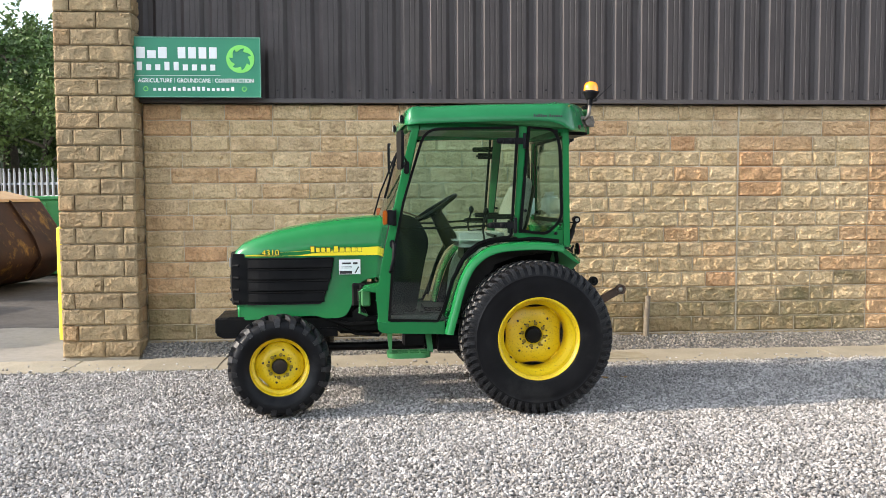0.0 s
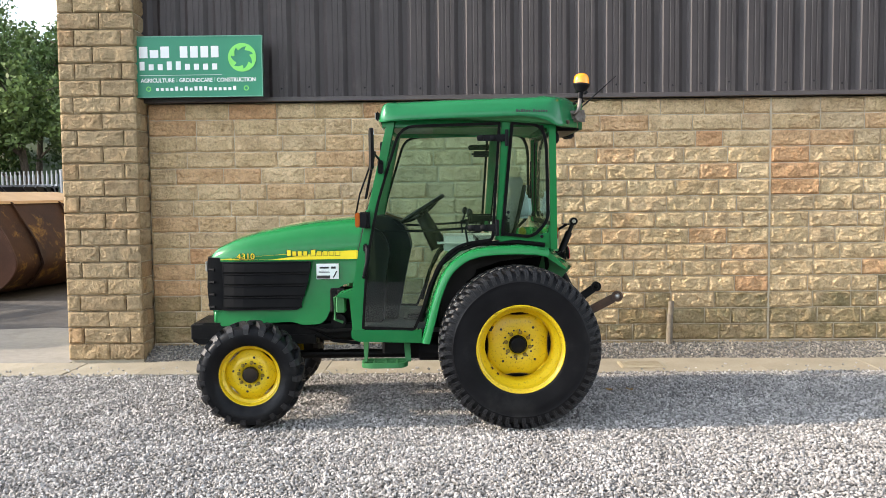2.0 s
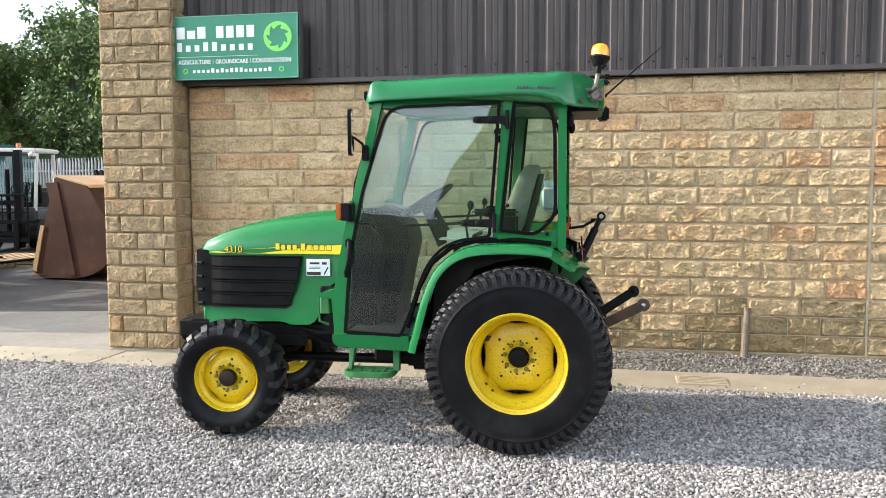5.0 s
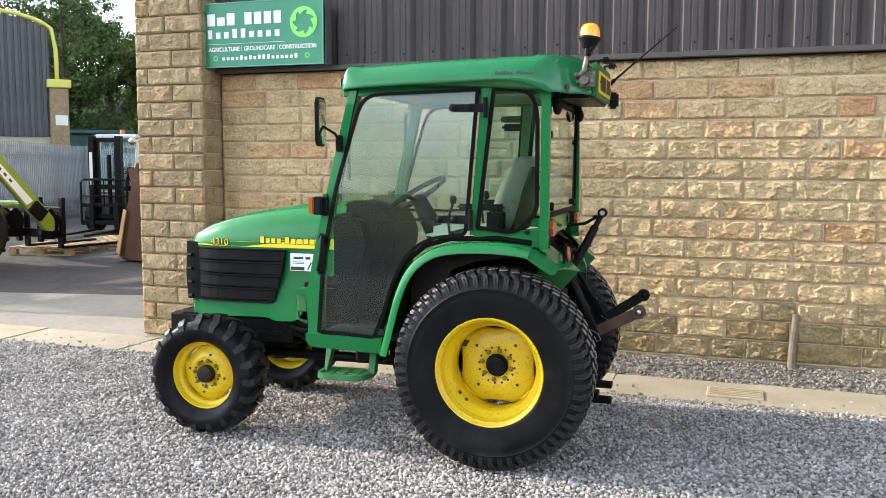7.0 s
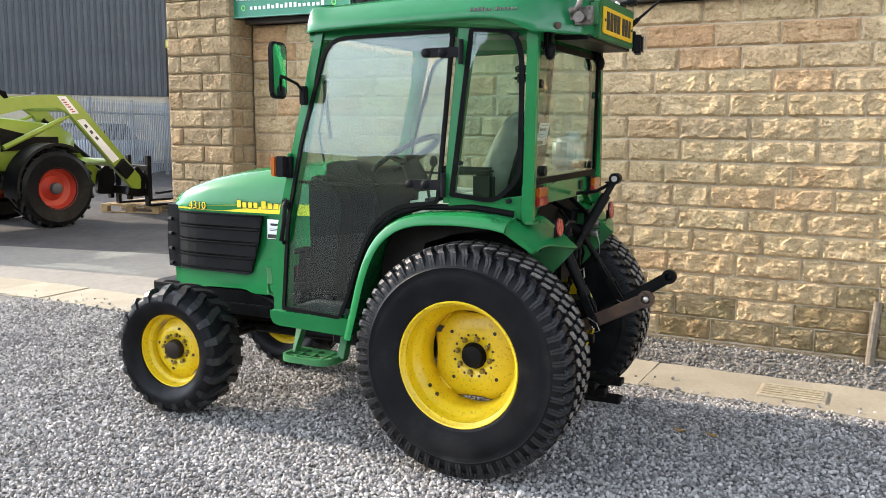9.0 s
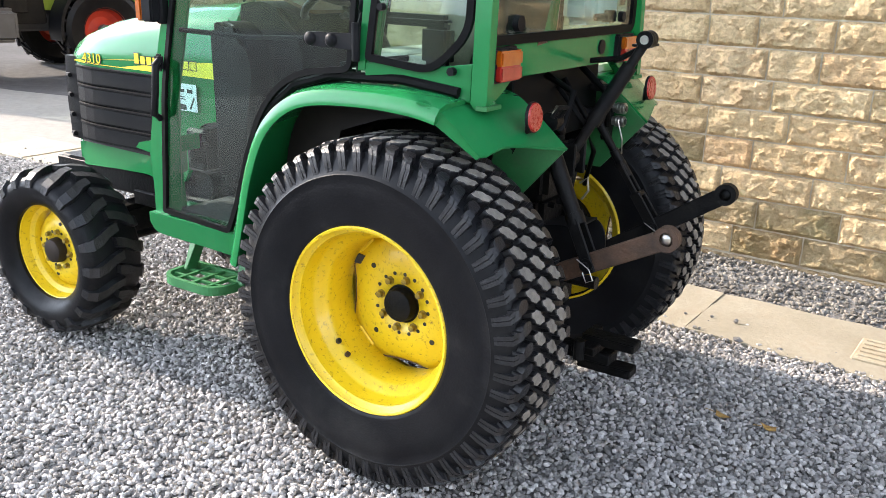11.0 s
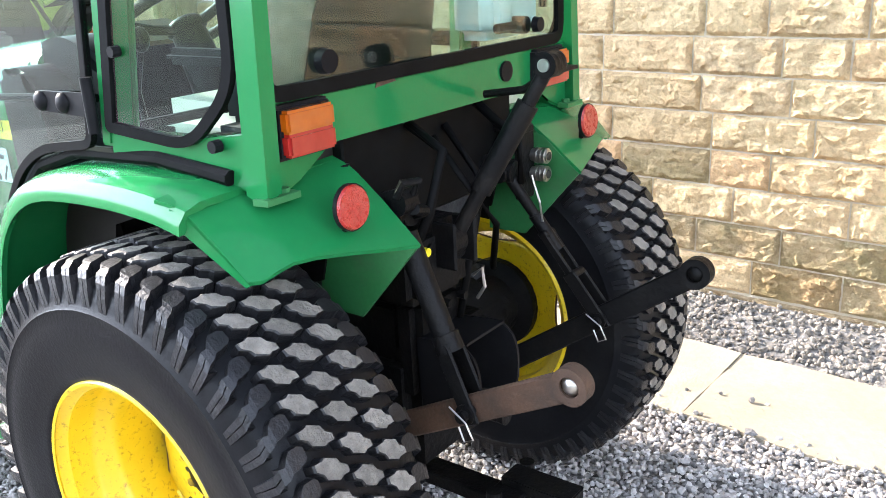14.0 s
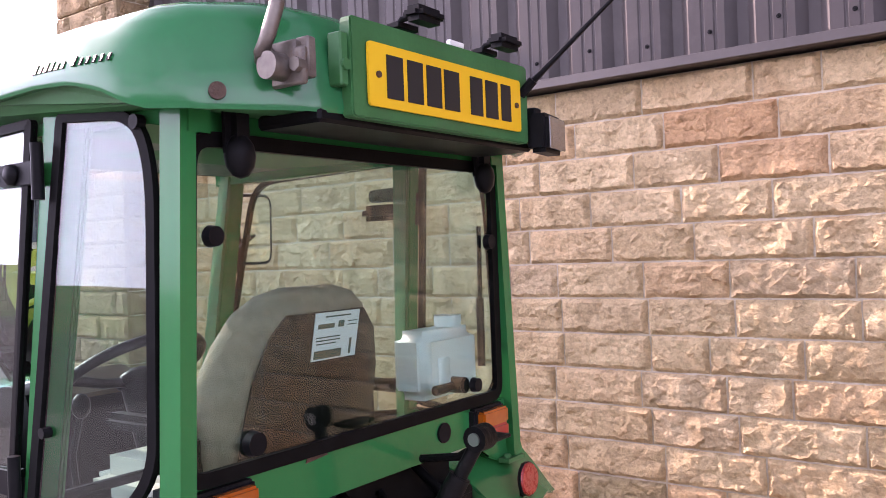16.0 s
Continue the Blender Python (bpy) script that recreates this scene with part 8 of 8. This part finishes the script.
# -- parked cars beyond the fence --
def car(m, paint, label):
    c = thing("car", label, "car", m, group="cars beyond the fence")
    b = bmesh.new()
    secs = []
    for y, k in ((-0.86, 0.94), (-0.80, 1.0), (0.80, 1.0), (0.86, 0.94)):
        pro = [(-2.0, 0.35), (2.0, 0.35), (2.05, 0.65), (1.9, 0.86), (1.05, 0.98), (-1.85, 1.02), (-2.05, 0.75)]
        secs.append([(p * (0.985 if k < 1 else 1), y, 0.35 + (q - 0.35) * k) for p, q in pro])
    loft(b, secs, True, True)
    part("body", b, paint, c, "", True, 40)
    b = bmesh.new()
    secs = []
    for y, k in ((-0.74, 0.0), (-0.62, 1.0), (0.62, 1.0), (0.74, 0.0)):
        secs.append([(1.05, y, 0.97), (0.35, y, 0.98 + 0.46 * (0.2 + 0.8 * k)), (-1.05, y, 0.98 + 0.48 * (0.2 + 0.8 * k)), (-1.75, y, 1.0)])
    loft(b, secs, True, True)
    part("cabin", b, M_DARKGLASS, c, "dark glazed cabin", True, 40)
    b = bmesh.new()
    box(b, (-0.35, 0, 1.455), (1.35, 1.2, 0.035), 0.015)
    part("roof", b, paint, c)
    for x in (-1.25, 1.28):
        for y in (-0.80, 0.80):
            b = bmesh.new()
            cyl(b, (x, y - 0.1, 0.32), (x, y + 0.1, 0.32), 0.32, seg=24)
            w = part("wheel", b, M_RUBBER, c)
            b = bmesh.new()
            cyl(b, (x, y - 0.105, 0.32), (x, y + 0.105, 0.32), 0.20, seg=18)
            part("rim", b, M_GALV, w)
    return c


car(heading(-18.7, 20.4, -0.46, 0.89), M_CARPAINT, "silver-blue car parked behind the palisade fence")
car(heading(-11.6, 23.4, 0.9, -0.42), M_CARWHITE, "white car parked behind the far fence")
car(heading(-7.4, 21.2, 0.9, -0.42), M_CARWHITE, "white car parked behind the far fence")


# -- woodland: tapered trunks with limbs, crowns of many small leaf clumps --
def tree_meshes(seed, H, spread, mat):
    rs = random.Random(seed)
    b = bmesh.new()
    lean = Vector((rs.uniform(-0.5, 0.5), rs.uniform(-0.5, 0.5), 0))
    top = Vector((0, 0, H * 0.8)) + lean
    tube(b, [(0, 0, -0.2), tuple(lean * 0.3 + Vector((0, 0, H * 0.3))), tuple(top * 0.75), tuple(top)], [0.24, 0.18, 0.10, 0.03], 8)
    tips = [top]
    for k in range(13):
        z = H * rs.uniform(0.22, 0.78)
        a = rs.uniform(0, math.tau)
        ln = spread * (1.15 - 0.6 * abs(z / H - 0.45)) * rs.uniform(0.6, 1.0)
        p0 = lean * (z / H) + Vector((0, 0, z))
        p2 = p0 + Vector((math.cos(a) * ln, math.sin(a) * ln, ln * rs.uniform(0.25, 0.7)))
        tube(b, [tuple(p0), tuple((p0 + p2) / 2 + Vector((0, 0, 0.15))), tuple(p2)], [0.09, 0.05, 0.015], 6)
        tips += [p2, (p0 * 0.45 + p2 * 0.55)]
    tm = bpy.data.meshes.new("trunk")
    b.to_mesh(tm)
    b.free()
    tm.materials.append(M_BARK)
    rn = np.random.RandomState(seed)
    V, Fc = [], []
    for t in tips:
        for c in range(5):
            cc = np.array(t) + rn.normal(0, spread * 0.20, 3) * (1, 1, 0.75)
            n = 62
            dirs = rn.normal(0, 1, (n, 3))
            dirs /= np.linalg.norm(dirs, axis=1)[:, None]
            pos = cc + dirs * (spread * 0.19 * rn.uniform(0.5, 1.05, (n, 1)))
            a1 = rn.normal(0, 1, (n, 3))
            a1 /= np.linalg.norm(a1, axis=1)[:, None]
            a2 = np.cross(a1, dirs + rn.normal(0, 0.4, (n, 3)))
            a2 /= np.maximum(1e-6, np.linalg.norm(a2, axis=1))[:, None]
            s = rn.uniform(0.08, 0.165, (n, 1))
            n0 = sum(len(v) for v in V)
            q = np.stack([pos - a1 * s, pos - a2 * s * 0.55, pos + a1 * s, pos + a2 * s * 0.55], 1).reshape(-1, 3)
            V.append(q)
            Fc.append(np.arange(n * 4).reshape(n, 4) + n0)
    V, Fc = np.concatenate(V), np.concatenate(Fc)
    me = bpy.data.meshes.new("crown")
    me.from_pydata(V.tolist(), [], Fc.tolist())
    me.materials.append(mat)
    return tm, me


kinds = [tree_meshes(s, h, sp, m) for s, h, sp, m in ((1, 10.5, 3.0, M_LEAF), (2, 9.0, 2.8, M_LEAF2), (3, 12.0, 3.2, M_LEAF), (4, 8.0, 2.6, M_LEAF2))]
rt = random.Random(21)
for row, (dist, base, n) in enumerate(((36, 0.0, 12), (42, 0.6, 12), (50, 1.8, 12), (60, 3.2, 14), (72, 6.0, 15))):
    for k in range(n):
        az = radians(-50 + 38 * (k + rt.uniform(-0.3, 0.3)) / (n - 1))
        d = dist + rt.uniform(-2, 2)
        if az < radians(-31.0) and d < 58:
            d += 24
        tm, cm = kinds[rt.randrange(4)]
        tr = thing("tree", "broadleaf tree in full dark green summer leaf on the wooded bank", "tree", group="woodland trees")
        sc = rt.uniform(0.72, 1.0) * (0.95 if row < 2 else 1.05)
        tr.matrix_world = pose(math.sin(az) * d, math.cos(az) * d, base - 0.2, 0, 0, rt.uniform(0, 360)) @ Matrix.Diagonal((sc, sc, sc, 1))
        for nm, me in (("trunk", tm), ("crown", cm)):
            o = new(nm, me)
            o.parent = tr
# wooded bank the trees stand on
b = bmesh.new()
cols = 40
rings = []
for d, z in ((33, -0.1), (38, 0.15), (46, 1.2), (56, 2.8), (70, 6.0), (95, 9.0)):
    rings.append([b.verts.new((math.sin(radians(-75 + 75 * k / cols)) * d, math.cos(radians(-75 + 75 * k / cols)) * d, z + (0.5 * noise.noise(Vector((k * 0.4, d * 0.1, 0))) if d > 36 else -0.3))) for k in range(cols + 1)])
for A, B in zip(rings, rings[1:]):
    for k in range(cols):
        b.faces.new((A[k], A[k + 1], B[k + 1], B[k]))
solid("wooded_bank", b, material("leafy_bank", (0.025, 0.045, 0.014), (0.05, 0.08, 0.025), 0.8, 0.9, bump=0.8, bump_scale=4), "dark leafy bank rising behind the yard", "bank", smooth=True, kind="structure")
# hills across the valley behind the viewer, seen only in the glass
b = bmesh.new()
cols = 60
rings = []
for d, z in ((95, -1.0), (150, 5.0), (240, 15.0), (280, 10.0)):
    rings.append([b.verts.new((math.sin(radians(95 + 170 * k / cols)) * d, math.cos(radians(95 + 170 * k / cols)) * d, z * (0.55 + 0.75 * abs(noise.noise(Vector((k * 0.09, 3.1, 0.2))))))) for k in range(cols + 1)])
for A, B in zip(rings, rings[1:]):
    for k in range(cols):
        b.faces.new((A[k], A[k + 1], B[k + 1], B[k]))
solid("hillside", b, material("moorland_hill", (0.06, 0.075, 0.03), (0.11, 0.11, 0.05), 0.05, 0.9), "green-brown hillside across the valley", "hill", smooth=True, kind="structure")

# wooded slope behind the viewer, seen only in the glass
b = bmesh.new()
cols, rings = 64, []
for d, z in ((34, -0.6), (37, 3.0), (41, 6.0), (47, 9.5), (56, 13.0), (70, 17.0), (90, 13.0)):
    ring = []
    for k in range(cols + 1):
        az = 118 + 72 * k / cols
        fade = min(1.0, (190 - az) / 5.0, (az - 118) / 8.0)
        rough_ = noise.noise(Vector((az * 0.35, d * 0.2, 1.7)))
        ring.append(b.verts.new((math.sin(radians(az)) * (d + 2.5 * rough_), math.cos(radians(az)) * (d + 2.5 * rough_), z * (0.35 + 0.65 * fade) * (1 + 0.28 * rough_) - (1.2 if fade < 0.02 else 0))))
    rings.append(ring)
for A, B in zip(rings, rings[1:]):
    for k in range(cols):
        b.faces.new((A[k], A[k + 1], B[k + 1], B[k]))
solid("wooded_slope", b, material("far_wood_canopy", (0.018, 0.034, 0.012), (0.055, 0.085, 0.026), 0.6, 0.9, bump=1.0, bump_scale=2.0, fine=0.5), "dark wooded slope on the far side of the yard", "slope", kind="structure")

# ---- wall stones, course by course (parts of the wall) ----
rng = random.Random(11)
LENGTHS = (0.235, 0.340, 0.385, 0.430)
GAP, COURSE, BASE_Z = 0.007, 0.1432, 0.115
lib = {}
for L in LENGTHS:
    for s in range(9):
        lib[(L, s)] = stone_mesh("wall_stone", L - GAP, COURSE - GAP, 0.02, 1000 * L + s, M_STONE)
# stones of the lowest courses share the shapes but have darker tones and wear algae
low_stones = {}
for key, me in lib.items():
    low_stones[key] = me.copy()
    low_stones[key].materials.clear()
    low_stones[key].materials.append(M_STONE_LOW)


def put_stone(parent, me, x, y, z, rz=0.0, flip=0, name="stone"):
    o = new(name, me)
    o.parent = parent
    o.matrix_local = pose(x, y, z, 0, 180 * flip, rz)
    return o


def lay(parent, x0, x1, y, z, row_rng, lib_, key_len, name="stone", far=None, low_share=0.0):
    x = x0
    last = None
    while x < x1 - 0.05:
        left = x1 - x
        opts = [L for L in key_len if L <= left + 0.02 and L != last and (L > 0.3 or row_rng.random() < 0.3)] or [min(key_len)]
        L = row_rng.choice(opts)
        rest = left - L
        if 0.02 < rest < min(key_len):
            L = left if left <= max(key_len) * 1.12 else min(key_len)
        if abs(left - L) < 0.10:
            L = left
        near = min(key_len, key=lambda q: abs(q - L))
        me = (low_stones if lib_ is lib and row_rng.random() < low_share else lib_)[(near, row_rng.randrange(9))]
        if far is not None:
            far.append((me, x + L / 2, y, z, L / near))
        else:
            o = put_stone(parent, me, x + L / 2, y, z, flip=row_rng.randrange(2), name=name)
            o.scale = (L / near, 1, 1)
        last = near
        x += L


far_stones = []
for c in range(15):
    z = BASE_Z + COURSE * (c + 0.5) + 0.003
    low_share = (0.95, 0.8, 0.4, 0.08, 0.0)[c] if c < 5 else 0.0
    lay(wall_north, -2.77, 2.752, WALL_Y, z, rng, lib, LENGTHS, low_share=low_share)
    lay(wall_north, 2.762, 4.05, WALL_Y, z, rng, lib, LENGTHS, low_share=low_share)
    lay(wall_north, 4.05, BLD_R - 0.02, WALL_Y, z, rng, lib, LENGTHS, far=far_stones)
# footing course below the gravel line
bm = bmesh.new()
box(bm, (4.0, WALL_Y + 0.01, 0.055), (13.5, 0.04, 0.11), 0.01)
part("footing", bm, M_STONE_OLD, wall_north)
# the stones beyond the near stretch, joined
vs, fs = [], []
for me, x, y, z, sx in far_stones:
    n0 = len(vs)
    vs += [(v.co.x * sx + x, v.co.y + y, v.co.z + z) for v in me.vertices]
    fs += [[n0 + i for i in p.vertices] for p in me.polygons]
fm = bpy.data.meshes.new("far_stones")
fm.from_pydata(vs, [], fs)
fm.materials.append(M_STONE)
far_ob = new("far_stones", fm)
far_ob.parent = wall_north
tagged(far_ob, kind="stuff")

# pier blocks: courses alternate two long blocks with a long one between two short ends
rp = random.Random(5)
plib = {}
for L in (0.115, 0.14, 0.27, 0.30, 0.365, 0.40):
    for s in range(5):
        plib[(L, s)] = stone_mesh("pier_stone", L - GAP, COURSE - GAP, 0.03, 77 * L + s, M_STONE_OLD, rough=0.017)
PW = PX1 - PX0
for c in range(26):
    z = 0.02 + COURSE * (c + 0.5)
    runs = ((0.365, 0.30), (0.14, 0.40, 0.115))[c % 2] if c % 4 < 2 or c % 3 else ((0.30, 0.365), (0.115, 0.40, 0.14))[c % 2]
    x = PX0
    k = PW / sum(runs)
    for L in runs:
        o = put_stone(pier, plib[(L, rp.randrange(5))], x + L * k / 2, PY, z, flip=rp.randrange(2))
        o.scale = (k, 1, 1)
        x += L * k
    # return towards the wall and outer side
    side = (0.27,) if c % 2 else (0.115, 0.14)
    y = PY + 0.012
    for L in side:
        ks = 0.27 / sum(side)
        o = put_stone(pier, plib[(L, rp.randrange(5))], PX1 - 0.012, y + L * ks / 2, z, 90)
        o.scale = (ks, 1, 1)
        o = put_stone(pier, plib[(L, rp.randrange(5))], PX0 + 0.012, y + L * ks / 2, z, -90)
        o.scale = (ks, 1, 1)
        y += L * ks

# ---- flags along the foot of the wall ----
pavement = thing("pavement", "row of worn concrete paving flags between gravel and wall", "pavement", kind="structure")
rf = random.Random(3)
flag_lib = []
for s in range(6):
    bm = bmesh.new()
    w, d = 1.0, FLAG_BACK - GRAVEL_EDGE
    nxx, nyy = 6, 4
    g = [[bm.verts.new(((i / nxx - 0.5) * w + (rf.uniform(-0.003, 0.003) if i in (0, nxx) else 0), (j / nyy - 0.5) * d + (rf.uniform(-0.014, 0.014) if j in (0, nyy) else 0), rf.uniform(-0.003, 0.003))) for i in range(nxx + 1)] for j in range(nyy + 1)]
    for j in range(nyy):
        for i in range(nxx):
            bm.faces.new((g[j][i], g[j][i + 1], g[j + 1][i + 1], g[j + 1][i]))
    rim = g[0] + [r[-1] for r in g[1:]] + g[-1][-2::-1] + [r[0] for r in g[-2:0:-1]]
    lowr = [bm.verts.new((v.co.x * 1.003, v.co.y * 1.003, -0.05)) for v in rim]
    for i in range(len(rim)):
        bm.faces.new((rim[i], lowr[i], lowr[(i + 1) % len(rim)], rim[(i + 1) % len(rim)]))
    bmesh.ops.recalc_face_normals(bm, faces=bm.faces)
    me = bpy.data.meshes.new("flag")
    bm.to_mesh(me)
    bm.free()
    me.materials.append(M_FLAG)
    flag_lib.append(me)
x = -9.0
while x < 12:
    w = rf.choice((0.62, 0.75, 0.9, 0.6))
    o = new("flag", flag_lib[rf.randrange(6)])
    o.parent = pavement
    o.matrix_local = pose(x + w / 2, (GRAVEL_EDGE + FLAG_BACK) / 2 + rf.uniform(-0.006, 0.006), 0.004 + rf.uniform(-0.004, 0.006), rf.uniform(-0.3, 0.3), rf.uniform(-0.2, 0.2), rf.uniform(-0.15, 0.15))
    o.scale = (w - 0.001, 1, 1)
    x += w


# ---- loose chippings as real stones ----
def chippings(name, xs, ys, spacing, size, mat, label, ico, seed, height=None, drop=0.0, skip=None):
    rs = np.random.RandomState(seed)
    gx, gy = np.meshgrid(np.arange(xs[0], xs[1], spacing), np.arange(ys[0], ys[1], spacing))
    p = np.stack([gx.ravel(), gy.ravel()], 1) + rs.uniform(-0.55, 0.55, (gx.size, 2)) * spacing
    if drop:
        p = p[rs.rand(len(p)) > drop]
    if skip is not None:
        p = p[~skip(p)]
    n = len(p)
    if ico:
        f = (1 + 5 ** 0.5) / 2
        base = np.array([(-1, f, 0), (1, f, 0), (-1, -f, 0), (1, -f, 0), (0, -1, f), (0, 1, f), (0, -1, -f), (0, 1, -f), (f, 0, -1), (f, 0, 1), (-f, 0, -1), (-f, 0, 1)]) / 1.9
        tris = np.array([(0, 11, 5), (0, 5, 1), (0, 1, 7), (0, 7, 10), (0, 10, 11), (1, 5, 9), (5, 11, 4), (11, 10, 2), (10, 7, 6), (7, 1, 8), (3, 9, 4), (3, 4, 2), (3, 2, 6), (3, 6, 8), (3, 8, 9), (4, 9, 5), (2, 4, 11), (6, 2, 10), (8, 6, 7), (9, 8, 1)])
    else:
        base = np.array([(1, 0, 0), (-1, 0, 0), (0, 1, 0), (0, -1, 0), (0, 0, 1), (0, 0, -1)], float)
        tris = np.array([(0, 2, 4), (2, 1, 4), (1, 3, 4), (3, 0, 4), (2, 0, 5), (1, 2, 5), (3, 1, 5), (0, 3, 5)])
    nv = len(base)
    r = rs.lognormal(math.log(size), 0.19, n)
    sc = np.stack([r * rs.uniform(0.9, 1.35, n), r * rs.uniform(0.75, 1.1, n), r * rs.uniform(0.6, 0.95, n)], 1)
    v = base[None] * (1 + rs.uniform(-0.28, 0.28, (n, nv, 1))) * sc[:, None, :]
    a, b, c = rs.uniform(0, math.tau, n), rs.normal(0, 0.5, n), rs.normal(0, 0.5, n)
    y1 = v[..., 1] * np.cos(b)[:, None] - v[..., 2] * np.sin(b)[:, None]
    z1 = v[..., 1] * np.sin(b)[:, None] + v[..., 2] * np.cos(b)[:, None]
    x2 = v[..., 0] * np.cos(c)[:, None] + z1 * np.sin(c)[:, None]
    z2 = -v[..., 0] * np.sin(c)[:, None] + z1 * np.cos(c)[:, None]
    x3 = x2 * np.cos(a)[:, None] - y1 * np.sin(a)[:, None]
    y3 = x2 * np.sin(a)[:, None] + y1 * np.cos(a)[:, None]
    z0 = rs.uniform(-0.016, 0.004, n) + (height(p) if height else 0.0)
    out = np.stack([x3 + p[:, :1], y3 + p[:, 1:], z2 + z0[:, None]], 2).reshape(-1, 3)
    idx = (tris[None] + (np.arange(n) * nv)[:, None, None]).reshape(-1, 3)
    me = bpy.data.meshes.new(name)
    me.vertices.add(len(out))
    me.vertices.foreach_set("co", out.ravel())
    me.loops.add(idx.size)
    me.loops.foreach_set("vertex_index", idx.ravel().astype(np.int32))
    me.polygons.add(len(idx))
    me.polygons.foreach_set("loop_start", (np.arange(len(idx)) * 3).astype(np.int32))
    me.update(calc_edges=True)
    me.shade_flat()
    me.materials.append(mat)
    return tagged(new(name, me), label, "gravel", kind="stuff")


NEAR = ((-0.9, 2.5), (4.7, GRAVEL_EDGE + 0.02))
chippings("gravel", *NEAR, 0.0130, 0.0084, M_GRAVEL, "loose pale grey angular limestone chippings", True, 1)
inside = lambda p: (p[:, 0] > NEAR[0][0]) & (p[:, 0] < NEAR[0][1]) & (p[:, 1] > NEAR[1][0])
chippings("gravel", (-4.6, 4.8), (2.6, GRAVEL_EDGE + 0.02), 0.0150, 0.0102, M_GRAVEL, "loose pale grey limestone gravel spread over the yard", False, 2, skip=inside)
chippings("gravel", (-3.6, 3.6), (0.6, 2.6), 0.024, 0.0145, M_GRAVEL, "loose pale grey gravel in the yard", False, 6)
chippings("gravel_strip", (-2.76, 5.6), (FLAG_BACK + 0.01, 7.98), 0.0155, 0.0096, M_GRAVEL_DARK, "grey chippings in the strip along the wall", True, 3, height=lambda p: np.interp(p[:, 1], (7.70, 7.80, 7.93, 8.0), (-0.012, 0.03, 0.09, 0.102)))
chippings("stray_gravel", (-5.0, 5.0), (GRAVEL_EDGE, 7.4), 0.075, 0.010, M_GRAVEL, "stray chippings scattered over the flags", True, 4, height=lambda p: p[:, 0] * 0 + 0.014, drop=0.6)


# ---- a few fallen leaves on the gravel ----
rl = random.Random(40)
M_DEADLEAF = material("dead_leaf", (0.22, 0.12, 0.035), (0.38, 0.22, 0.06), 60, 0.7, fine=0.2)
for lx, ly in ((1.079, 6.472), (1.229, 6.488)):
    bm = bmesh.new()
    n = 10
    rim = []
    for k in range(n):
        a = k * math.tau / n
        r = (0.024 if k % 2 else 0.017) * rl.uniform(0.8, 1.15)
        rim.append((r * 1.5 * math.cos(a), r * math.sin(a), 0.004 + 0.007 * math.cos(2 * a + 1) + rl.uniform(-0.002, 0.002)))
    top, low = [bm.verts.new(v) for v in rim], [bm.verts.new((v[0], v[1], v[2] - 0.001)) for v in rim]
    bm.faces.new(top)
    bm.faces.new(low[::-1])
    for k in range(n):
        bm.faces.new((top[k], low[k], low[(k + 1) % n], top[(k + 1) % n]))
    tube(bm, [(0.03, 0, 0.004), (0.045, 0.004, 0.006), (0.06, 0.002, 0.004)], 0.0012, 5)
    o = solid("fallen_leaf", bm, M_DEADLEAF, "dry brown fallen leaf lying on the gravel", "leaf")
    o.matrix_world = pose(lx, ly, 0.016, rl.uniform(-12, 12), rl.uniform(-12, 12), rl.uniform(0, 360))
    o["group"] = "fallen leaves"
